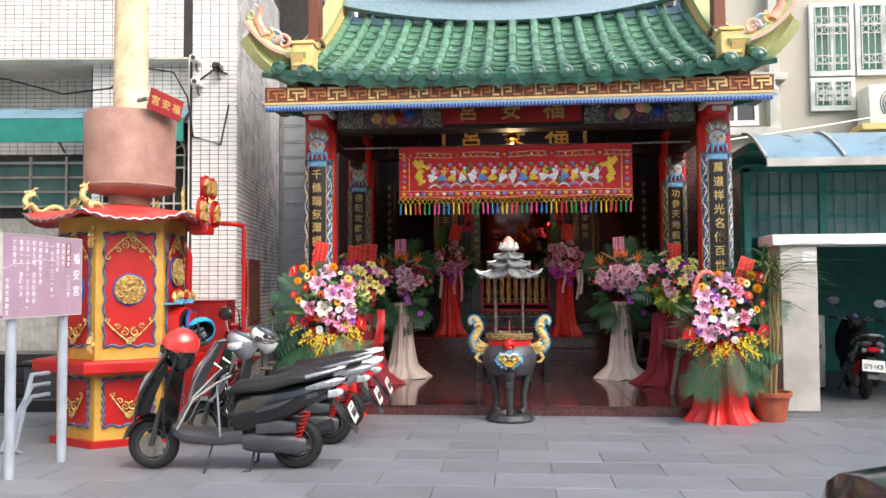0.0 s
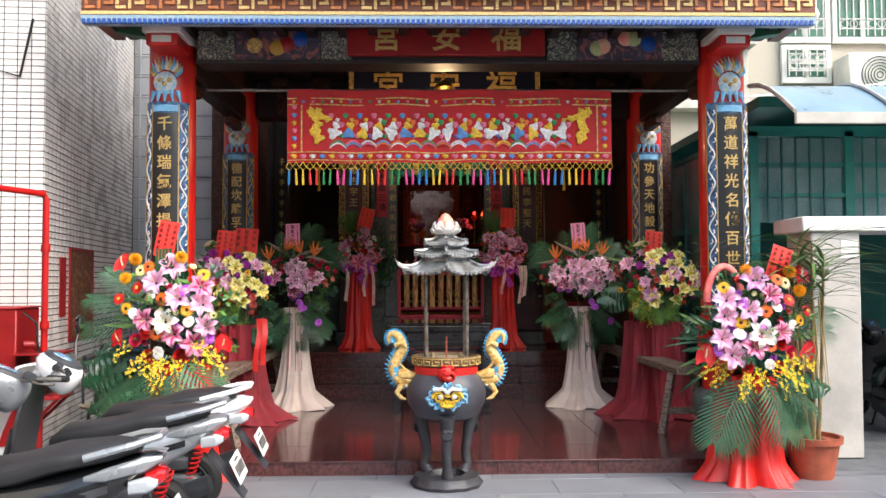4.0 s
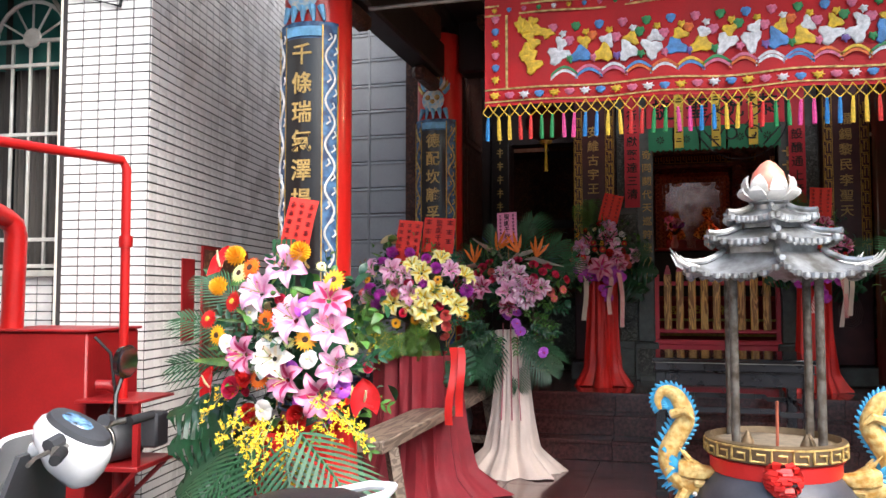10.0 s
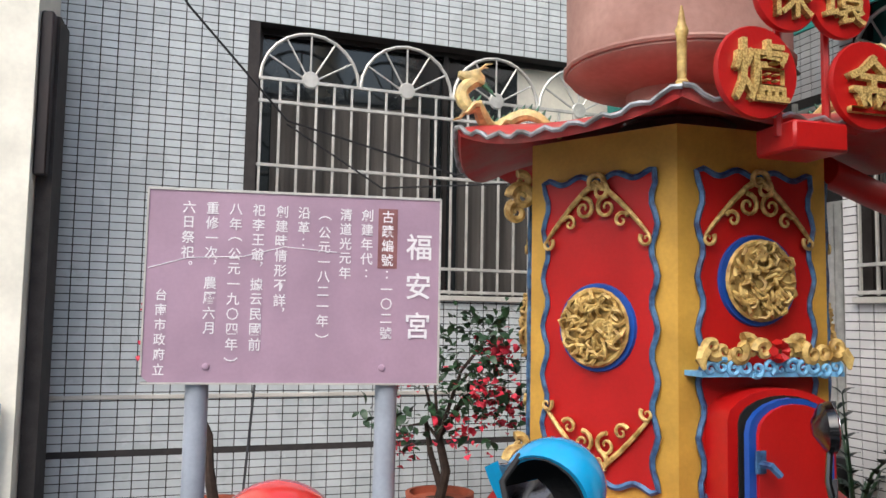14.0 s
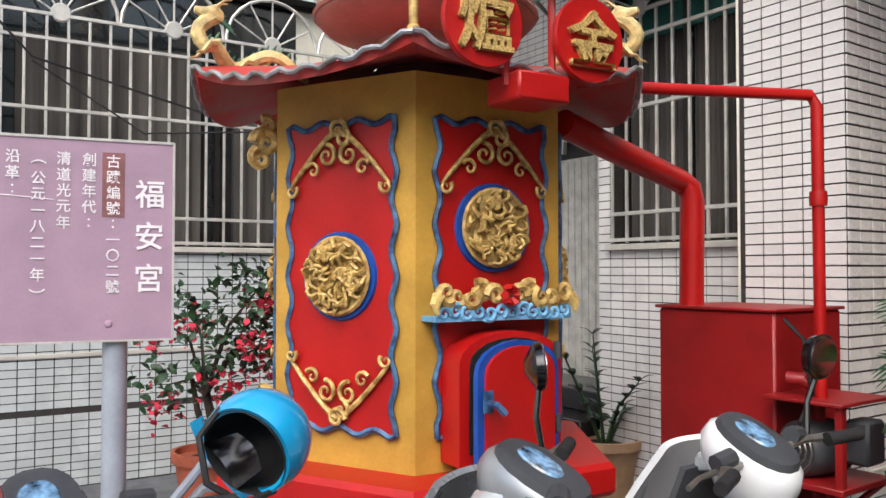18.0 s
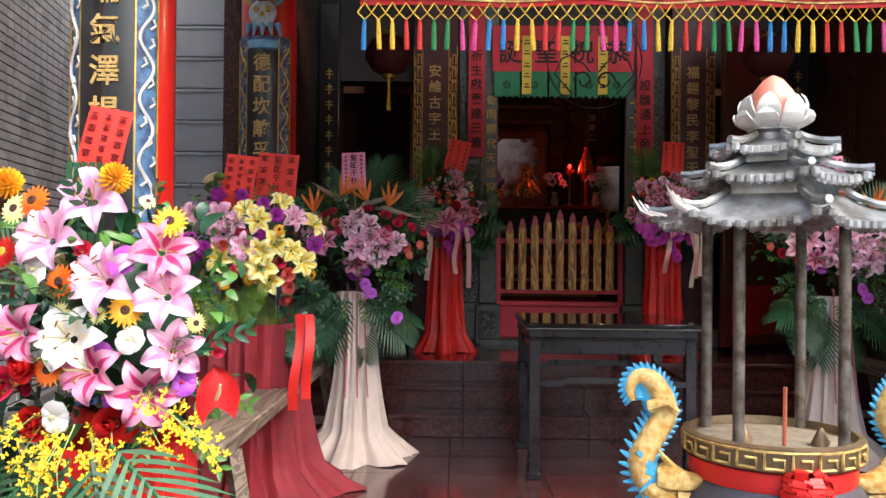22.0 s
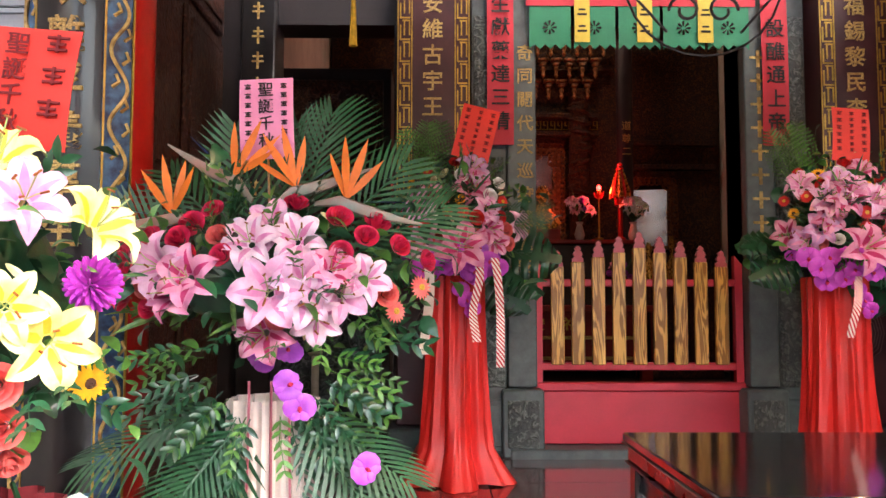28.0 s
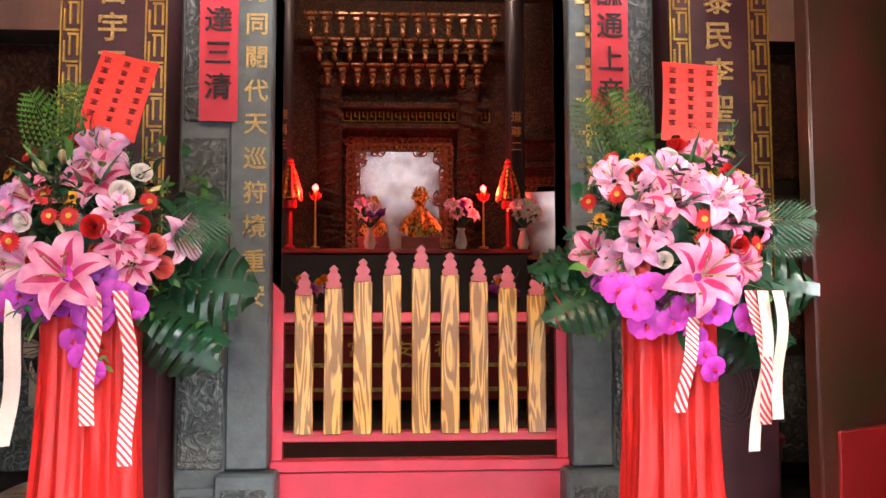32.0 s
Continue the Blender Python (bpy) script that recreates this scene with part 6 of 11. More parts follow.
FZ0, FZ1 = 0.86, 2.12


def wavy(w, h, n=5, amp=0.018):
    pts = []
    N = 60
    per = []
    for i in range(N):
        per.append((-w + 2 * w * i / N, -h - amp * math.cos(i / N * n * 6.283)))
    for i in range(N):
        per.append((w + amp * math.cos(i / N * (n + 3) * 6.283), -h + 2 * h * i / N))
    for i in range(N):
        per.append((w - 2 * w * i / N, h + amp * math.cos(i / N * n * 6.283)))
    for i in range(N):
        per.append((-w - amp * math.cos(i / N * (n + 3) * 6.283), h - 2 * h * i / N))
    return per[::2]


def spiral(bm, cx, cz, R, a0, turns, r0, r1, s=1, y=-0.02):
    n = int(14 * turns)
    pts = [(cx + s * R * (1 - 0.85 * i / n) * math.cos(a0 + i / 14 * 6.283), y, cz + R * (1 - 0.85 * i / n) * math.sin(a0 + i / 14 * 6.283)) for i in range(n + 1)]
    tube(bm, pts, [r0 + (r1 - r0) * i / n for i in range(n + 1)], 6)


def swag(bm, up, w):
    """Gilt scroll garland: arms dropping from a middle curl, with leaf curls along them."""
    s2 = 1 if up else -1
    for s in (-1, 1):
        pts = [(s * w * v, -0.014, s2 * (0.05 - 0.2 * v ** 1.3)) for v in (0, 0.2, 0.45, 0.7, 0.9, 1.0)]
        tube(bm, pts, [0.014, 0.011, 0.01, 0.009, 0.008, 0.005], 6)
        spiral(bm, s * w * 0.22, s2 * -0.04, 0.042, 1.5, 1.4, 0.009, 0.004, s)
        spiral(bm, s * w * 0.5, s2 * -0.09, 0.03, 0.5, 1.2, 0.008, 0.003, s)
        spiral(bm, s * w * 0.95, s2 * -0.16, 0.026, 2.5, 1.2, 0.008, 0.003, s)
    spiral(bm, 0.0, s2 * 0.05, 0.038, 0, 1.3, 0.011, 0.005, 1)
    spiral(bm, 0.02, s2 * 0.02, 0.034, 2, 1.2, 0.009, 0.005, -1)


def medallion(seed):
    bm = bmx()
    rg = random.Random(seed)
    lathe(bm, [(0.135, 0), (0.13, 0.012), (0.003, 0.014)], 28)
    for k in range(70):
        a, q = rg.random() * 6.283, 0.02 + 0.095 * math.sqrt(rg.random())
        cx, cz = q * math.cos(a), q * math.sin(a)
        p = []
        b = rg.random() * 6.283
        for i in range(6):
            p.append((cx + 0.026 * math.cos(b + i * 0.8), cz + 0.026 * math.sin(b + i * 0.8), 0.022 + 0.02 * math.sin(i)))
        p = [(x * min(1, 0.128 / max(math.hypot(x, z), 1e-5)), z * min(1, 0.128 / max(math.hypot(x, z), 1e-5)), y) for x, z, y in p]
        tube(bm, p, [0.005, 0.007, 0.008, 0.007, 0.005, 0.002], 5)
    tube(bm, [(0.132 * math.cos(i * 0.2618), 0.132 * math.sin(i * 0.2618), 0.012) for i in range(25)], 0.01, 5)
    bmesh.ops.transform(bm, matrix=pose(0, 0, 0, 90), verts=bm.verts)
    return bm


for k in range(6):
    a = (CORN[k] + CORN[(k + 1) % 6]) / 2 if k < 5 else (CORN[5] + CORN[0] + 2 * math.pi) / 2
    d = FR * math.cos(math.pi / 6)
    fm = pose(d * math.cos(a), d * math.sin(a), 0, 0, 0, math.degrees(a) + 90)
    for zc, hh in ((1.485, 0.535), (0.42, 0.22)):
        w = 0.225
        out = wavy(w, hh, 3 if hh > 0.3 else 3, 0.012)
        bm = bmx()
        slab(bm, [(x, z) for x, z in out], 0.012, Matrix.Translation((0, -0.012, zc)))
        pn = part("panel", bm, FRED, FT, "red panel with wavy edge", at=fm)
        bm = bmx()
        tube(bm, [(x, -0.014, zc + z) for x, z in out + out[:1]], 0.011, 5)
        part("wavy_rim", bm, WBLUE, FT, at=fm)
    med = 1.485
    door = k == 0
    if door:
        med = 1.655
    bm = bmx()
    lathe(bm, [(0.158, 0), (0.154, 0.012), (0.003, 0.014)], 32)
    bmesh.ops.transform(bm, matrix=pose(0, -0.012, med, 90), verts=bm.verts)
    part("blue_disc", bm, BLUE, FT, at=fm)
    part("medallion", medallion(k), GOLDP, FT, "gold relief roundel", at=fm @ pose(0, -0.024, med) @ Matrix.Scale(1.0, 4))
    bm = bmx()
    swag(bm, True, 0.215)
    part("garland", bm, GOLDP, FT, "gilt scroll garland", at=fm @ pose(0, -0.012, 1.95))
    if not door:
        bm = bmx()
        swag(bm, False, 0.215)
        part("garland", bm, GOLDP, FT, "gilt scroll garland", at=fm @ pose(0, -0.012, 1.04))
    bm = bmx()
    swag(bm, False, 0.16)
    part("garland", bm, GOLDP, FT, at=fm @ pose(0, -0.012, 0.34))
    if door:
        bm = bmx()
        arch = [(-0.21, 0.86), (0.21, 0.86), (0.21, 1.2)] + [(0.21 * math.cos(q * 0.314), 1.2 + 0.1 * math.sin(q * 0.314)) for q in range(1, 10)] + [(-0.21, 1.2)]
        slab(bm, arch, 0.12, Matrix.Translation((0, -0.13, 0)))
        part("door_frame", bm, FRED, FT, at=fm)
        # Flat black plate stands for the dark inside of the open mouth.
        bm = bmx()
        hole = [(x * 0.82, 0.9 + (z - 0.86) * 0.86) for x, z in arch]
        slab(bm, hole, 0.01, Matrix.Translation((0, -0.136, 0)))
        part("dark_mouth", bm, mat("soot", srgb(12, 11, 11), 0.9), FT, at=fm)
        dm = fm @ pose(0.17, -0.142, 0, 0, 0, 8) @ pose(-0.185, 0, 0)
        bm = bmx()
        leaf = [(x * 0.88, 0.83 + (z - 0.86) * 1.01) for x, z in arch]
        slab(bm, leaf, 0.02, Matrix.Translation((0, -0.02, 0)))
        dl = part("door", bm, BLUE, FT, "blue-edged red furnace door, ajar", at=dm)
        bm = bmx()
        slab(bm, [(x * 0.84, 0.87 + (z - 0.83) * 0.87) for x, z in leaf], 0.012, Matrix.Translation((0, -0.032, 0)))
        part("door_face", bm, FRED, dl)
        bm = bmx()
        tube(bm, [(-0.15, -0.03, 1.08), (-0.15, -0.075, 1.08), (-0.12, -0.08, 1.05)], 0.012, 6)
        box(bm, -0.17, -0.13, -0.036, -0.03, 1.05, 1.12)
        part("handle", bm, WBLUE, dl)
        bm = bmx()
        for z in (0.95, 1.2):
            tube(bm, [(0.18, -0.02, z), (0.18, -0.02, z + 0.06)], 0.014, 6)
        part("hinge", bm, PLASTG, dl)
        bm = bmx()                                      # dragon frieze over the door
        for s in (-1, 1):
            for j in range(5):
                spiral(bm, s * (0.05 + 0.048 * j), 1.42 + 0.012 * math.sin(j * 2), 0.036, j, 1.2, 0.019, 0.008, s, -0.1 + 0.01 * (j % 2))
            tube(bm, [(s * 0.27, -0.1, 1.42), (s * 0.29, -0.11, 1.39), (s * 0.285, -0.12, 1.36)], [0.025, 0.02, 0.006], 6)
        part("dragon_frieze", bm, GOLDP, FT, "gold dragon pair over blue clouds", at=fm)
        bm = bmx()
        for j in range(12):
            spiral(bm, -0.25 + 0.045 * j, 1.36 + 0.008 * (j % 2), 0.026, j, 1.2, 0.01, 0.005, 1, -0.1)
        box(bm, -0.28, 0.28, -0.1, 0.0, 1.335, 1.352)
        part("cloud_band", bm, LBLUE, FT, at=fm)
        bm = bmx()
        for j in range(6):
            q = j * math.pi / 3
            tube(bm, [(0.01 * math.cos(q), -0.12, 1.42 + 0.01 * math.sin(q)), (0.03 * math.cos(q), -0.13, 1.42 + 0.035 * math.sin(q))], [0.008, 0.018], 5)
        part("blossom", bm, FRED, FT, at=fm)
# roof of the furnace: six upswept slopes with a gap round the flue
bm = bmx()
NV = 8
for k in range(6):
    a0, a1 = CORN[k], CORN[k] + math.pi / 3

    def slope(u, v):
        a = a0 + (a1 - a0) * u
        flat = math.cos(math.pi / 6) / math.cos((u - 0.5) * math.pi / 3)
        tip = (2 * abs(u - 0.5)) ** 2.4
        r = (0.86 + 0.05 * tip) * (1 - v) * (0.9 + 0.1 * flat) + 0.2 * v
        z = 2.14 + 0.085 * tip * (1 - v) ** 2 + 0.2 * v ** 0.8
        return (r * math.cos(a), r * math.sin(a), z)
    sheet(bm, slope, 12, NV, 0, 0.03)
part("roof", bm, mat("weathered_red_roof_paint", srgb(182, 40, 36), 0.6, var=0.3, scale=5, second=srgb(168, 84, 76)), FT)
bm = bmx()
for k in range(6):
    a0, a1 = CORN[k], CORN[k] + math.pi / 3
    pts = []
    for i in range(31):
        u = i / 30
        tip = (2 * abs(u - 0.5)) ** 2.4
        a = a0 + (a1 - a0) * u
        flat = math.cos(math.pi / 6) / math.cos((u - 0.5) * math.pi / 3)
        r = (0.86 + 0.05 * tip) * (0.9 + 0.1 * flat) + 0.01
        pts.append((r * math.cos(a), r * math.sin(a), 2.14 + 0.085 * tip + 0.01 * math.sin(i * 1.8)))
    tube(bm, pts, 0.009, 6)
part("eave_rim", bm, TIN, FT, "grey-white wavy eave rim")
# small dragons along the roof hips, heads raised at the corners
DRGC = mat("cream_dragon_glaze", srgb(222, 196, 132), 0.4, var=0.35, scale=30, bump=0.6, bscale=90)
DRGF = mat("dark_green_fin", srgb(64, 112, 84), 0.5, var=0.4, scale=40)
for k in range(6):
    if k == 0:
        bm = bmx()
        lathe(bm, [(0.02, 0), (0.022, 0.02), (0.014, 0.03), (0.016, 0.16), (0.022, 0.18), (0.014, 0.2), (0.004, 0.26)], 10)
        part("corner_finial", bm, GOLDP, FT, at=pose(0.89 * math.cos(CORN[k]), 0.89 * math.sin(CORN[k]), 2.22))
        continue
    dgn, fin = bmx(), bmx()
    pts, rs = [], []
    for i in range(22):
        v = i / 21
        if v < 0.72:
            q = v / 0.72
            p = (-0.34 + 0.36 * q, 0.035 * math.sin(q * 7), 0.02 + 0.05 * (1 - math.cos(q * 8.2)) * (0.4 + 0.6 * q))
        else:
            q = (v - 0.72) / 0.28
            p = (0.02 + 0.06 * math.sin(q * 3.1), 0.035 * math.sin(7) * (1 - q), 0.05 + 0.14 * q)
        pts.append(p)
        rs.append(0.01 + 0.018 * math.sin(math.pi * min(v * 0.75 + 0.05, 0.6)))
    tube(dgn, pts, rs, 8)
    hx, hz = pts[-1][0], pts[-1][2]
    loft(dgn, [(hx - 0.03, 0, hz, 0.02, 0.022), (hx, 0, hz + 0.012, 0.032, 0.034), (hx + 0.035, 0, hz + 0.008, 0.024, 0.022), (hx + 0.07, 0, hz + 0.014, 0.014, 0.012)], 8)
    loft(dgn, [(hx, 0, hz - 0.018, 0.02, 0.008), (hx + 0.055, 0, hz - 0.026, 0.01, 0.006)], 6)
    for sd in (-1, 1):
        tube(dgn, [(hx, sd * 0.015, hz + 0.03), (hx - 0.03, sd * 0.022, hz + 0.06), (hx - 0.055, sd * 0.025, hz + 0.065)], [0.007, 0.005, 0.002], 5)
        for i in (9, 15):
            x, y, z = pts[i]
            tube(dgn, [(x, y + sd * 0.015, z), (x + 0.03, y + sd * 0.05, z - 0.01), (x + 0.055, y + sd * 0.05, z - 0.045)], [0.014, 0.01, 0.006], 5)
            for q in (-0.012, 0, 0.012):
                tube(dgn, [(x + 0.05, y + sd * 0.05, z - 0.04), (x + 0.075, y + sd * 0.05 + q, z - 0.05)], [0.005, 0.002], 4)
    for i in range(2, 21):
        x, y, z = pts[i]
        tube(fin, [(x, y, z + rs[i] * 0.7), (x - 0.014, y, z + rs[i] + 0.022)], [0.009, 0.0015], 4)
    for i in range(5):
        tube(fin, [(-0.33, 0, 0.02), (-0.38 - 0.01 * i, 0.022 * (i - 2), 0.05 + 0.012 * (i % 3))], [0.012, 0.002], 5)
    for i in range(5):
        tube(fin, [(hx - 0.01, 0, hz), (hx - 0.05 - 0.006 * i, 0.014 * (i - 2), hz + 0.02 - 0.02 * i)], [0.01, 0.002], 4)
    m = pose(0.83 * math.cos(CORN[k]), 0.83 * math.sin(CORN[k]), 2.225, 0, -3, math.degrees(CORN[k]))
    dr = part("dragon", dgn, DRGC, FT, "cream ceramic dragon on a roof corner", at=m)
    part("crest", fin, DRGF, dr)
# small gilt side lions between panels
for k in range(6):
    for z in (1.98, 0.98):
        bm = bmx()
        spiral(bm, 0.03, 0, 0.05, 0, 1.5, 0.024, 0.008)
        spiral(bm, 0.05, -0.06, 0.04, 2, 1.3, 0.02, 0.006, -1)
        spiral(bm, 0.03, 0.06, 0.035, 1, 1.2, 0.018, 0.006)
        if k in (2, 5):
            part("corner_scroll", bm, GOLDP, FT, at=pose(0.61 * math.cos(CORN[k]), 0.61 * math.sin(CORN[k]), z, 0, 0, math.degrees(CORN[k])))
# flue drum and pipe
bm = bmx()
lathe(bm, [(0.23, 2.28), (0.2, 2.3), (0.2, 2.42), (0.24, 2.43), (0.41, 2.47), (0.44, 2.5), (0.445, 3.22), (0.43, 3.26), (0.16, 3.29)], 36)
part("drum", bm, RUST, FT, "rusted iron flue drum", at=pose(0.06, 0, 0))
bm = bmx()
lathe(bm, [(0.18, 3.28), (0.17, 3.31), (0.158, 6.6)], 28)
part("flue_pipe", bm, CHIM, FT, "tall flue in peeling cream paint", at=pose(0.06, 0, 0))
bm = bmx()
tube(bm, [(0.06 + 0.445 * math.cos(a * 0.2618), 0.445 * math.sin(a * 0.2618), 2.52) for a in range(25)], 0.012, 6)
part("drum_hoop", bm, RUST, FT)
# plaque discs over the eave
PB = pose(0.8 * math.cos((CORN[0] + CORN[1]) / 2) * 1.0, 0.8 * math.sin((CORN[0] + CORN[1]) / 2), 2.2, 0, 0, math.degrees((CORN[0] + CORN[1]) / 2) + 90)
bm = bmx()
box(bm, -0.16, 0.04, -0.12, 0.06, -0.17, -0.08, 0.008)
part("disc_shelf", bm, FRED, FT, at=PB)
for ch, x, z, r in (("爐", -0.28, 0.05, 0.138), ("金", 0.13, 0.05, 0.138), ("保", -0.17, 0.3, 0.11), ("環", 0.03, 0.3, 0.11)):
    bm = bmx()
    lathe(bm, [(r, -0.012), (r + 0.004, 0), (r, 0.012)], 32)
    bmesh.ops.transform(bm, matrix=pose(0, 0, 0, 90), verts=bm.verts)
    ds = part("disc", bm, FRED, FT, "red disc with a raised gold character", at=PB @ pose(x, -0.1, z))
    part("character", glyph(ch, GOLDP, 0.12, "bold"), None, ds, at=Matrix.LocRotScale((0, -0.02, 0), None, (r * 1.45, 0.2, r * 1.45)))
for x in (-0.2, 0.2):
    bm = bmx()
    tube(bm, [(x * 0.45 - 0.07, -0.05, -0.12), (x * 0.45 - 0.07, -0.05, 0.4)], 0.013, 6)
    part("disc_rod", bm, FRED, FT, at=PB)
# little name plate on the flue
t = thing("flue_plate", pose(-3.43, 8.0, 3.2, 0, 12, 58), "small red metal plate with gold lettering on the flue", "sign")
bm = bmx()
box(bm, -0.19, 0.19, -0.006, 0.006, 0, 0.22, 0.003)
part("plate", bm, DRED, t)
row_text("宮安福", -0.12, -0.008, 0.11, 0.12, 0.1, GOLDP, t, 0.03, "bold")
bm = bmx()
box(bm, -0.22, -0.19, 0.0, 0.16, 0.08, 0.11)
part("arm", bm, STEEL, t)

# ---- red blower chest with ducts and motor ----
t = thing("blower_chest", pose(-3.735, 9.9, 0, 0, 0, 8), "dark red steel blower chest with pipes and a motor", "blower")
bm = bmx()
box(bm, -0.31, 0.31, -0.27, 0.27, 0.05, 1.325, 0.01)
part("chest", bm, DRED, t)
bm = bmx()
box(bm, -0.325, 0.325, -0.285, 0.285, 1.325, 1.34, 0.004)
part("lid", bm, DRED, t)
bm = bmx()
tube(bm, [(-0.17, -0.2, 1.33), (-0.165, -0.195, 1.84), (-0.17, -0.21, 1.9), (-0.19, -0.26, 1.935), (-0.1, -0.9, 2.05), (-0.06, -1.16, 2.1)], 0.058, 14)
part("duct", bm, FRED, t, "thick red duct into the furnace")
bm = bmx()
tube(bm, [(0.51, -0.26, 0.985), (0.515, -0.28, 2.18), (0.5, -0.3, 2.225), (0.2, -1.03, 2.215), (0.12, -1.25, 2.22)], 0.024, 10)
part("pipe", bm, FRED, t, "thin red pipe with an elbow")
for z in (1.2, 1.8):
    bm = bmx()
    lathe(bm, [(0.034, -0.03), (0.036, 0), (0.034, 0.03)], 12, (0.513, -0.27, z))
    part("coupling", bm, FRED, t)
bm = bmx()
box(bm, 0.315, 0.66, -0.38, 0.02, 0.97, 0.985, 0.003)
box(bm, 0.345, 0.66, -0.38, 0.02, 0.63, 0.655, 0.003)
box(bm, 0.62, 0.65, -0.36, -0.33, 0.655, 0.97)
tube(bm, [(0.64, -0.36, 0.63), (0.35, -0.25, 0.35)], 0.014, 6)
tube(bm, [(0.64, -0.03, 0.63), (0.35, -0.03, 0.35)], 0.014, 6)
part("motor_shelf", bm, DRED, t)
bm = bmx()
loft(bm, [(-0.12, 0, 0, 0.1, 0.1), (-0.1, 0, 0, 0.115, 0.115), (0.08, 0, 0, 0.115, 0.115), (0.1, 0, 0, 0.07, 0.07)], 20, power=2)
mo = part("motor", bm, PLASTG, t, "grey electric motor", at=pose(0.46, -0.2, 0.77, 0, 0, 75))
for k in range(3):
    bm = bmx()
    tube(bm, [(-0.124, 0.03 * (k + 1) * math.cos(a * 0.5236), 0.03 * (k + 1) * math.sin(a * 0.5236)) for a in range(13)], 0.004, 5)
    part("fan_guard", bm, STEEL, mo)
bm = bmx()
box(bm, 0.57, 0.67, -0.2, -0.06, 0.72, 0.9, 0.012)
part("switch_box", bm, PLASTG, t)
bm = bmx()
tube(bm, [(0.46, -0.2, 0.0), (0.46, -0.2, 1.0), (0.42, -0.24, 1.05), (0.36, -0.26, 1.05)], 0.03, 10)
part("return_pipe", bm, DRED, t)
bm = bmx()
tube(bm, [(0.36, -0.28, 1.3), (0.46, -0.3, 1.22), (0.47, -0.26, 1.0), (0.5, -0.4, 0.9), (0.45, -0.36, 0.8)], 0.008, 6)
part("cable", bm, RUBBER, t)

# ---- potted plants by the tiled wall ----
LEAFD = mat("dark_green_leaf", srgb(44, 74, 44), 0.4, var=0.35, scale=14, bump=0.2, rnd=0.25)
BOUG = mat("magenta_bract", srgb(216, 50, 74), 0.6, var=0.25, scale=12, rnd=0.2, sub=0.1)


def small_leaf(mt, l=0.05, w=0.022, name="leaf"):
    bm = bmx()
    sheet(bm, lambda u, v: ((v - 0.5) * 2 * w * math.sin(math.pi * min(u * 0.92 + 0.04, 1)), l * u, 0.02 * math.sin(2.5 * u) + 0.25 * w * abs(v - 0.5)), 4, 2)
    return finish(name, bm, mt)


def cluster(me_leaf, count, spread, rg, centre):
    """Leaves gathered into one joined mesh round a centre."""
    src = [v.co.copy() for v in me_leaf.vertices]
    fs = [list(p.vertices) for p in me_leaf.polygons]
    vs, out = [], []
    for _ in range(count):
        m = Matrix.LocRotScale([centre[i] + rg.gauss(0, spread[i]) for i in range(3)], Euler([rg.uniform(-1.2, 1.2), rg.uniform(-0.8, 0.8), rg.uniform(0, 6.28)]), [rg.uniform(0.7, 1.3)] * 3)
        o = len(vs)
        vs += [m @ c for c in src]
        out += [[o + i for i in f] for f in fs]
    me = bpy.data.meshes.new("leaves")
    me.from_pydata(vs, [], out)
    me.materials.append(me_leaf.materials[0])
    me.polygons.foreach_set("use_smooth", [True] * len(me.polygons))
    return me


def pot(t, r, h, mt=TERRA):
    bm = bmx()
    lathe(bm, [(r * 0.72, 0), (r * 0.95, h * 0.84), (r * 1.06, h * 0.85), (r * 1.08, h), (r * 0.96, h), (r * 0.93, h * 0.9)], 24)
    part("pot", bm, mt, t, "round clay pot" if mt is TERRA else "")
    bm = bmx()
    lathe(bm, [(r * 0.93, h * 0.86), (r * 0.5, h * 0.9), (0.01, h * 0.92)], 16)
    part("soil", bm, SOIL, t)


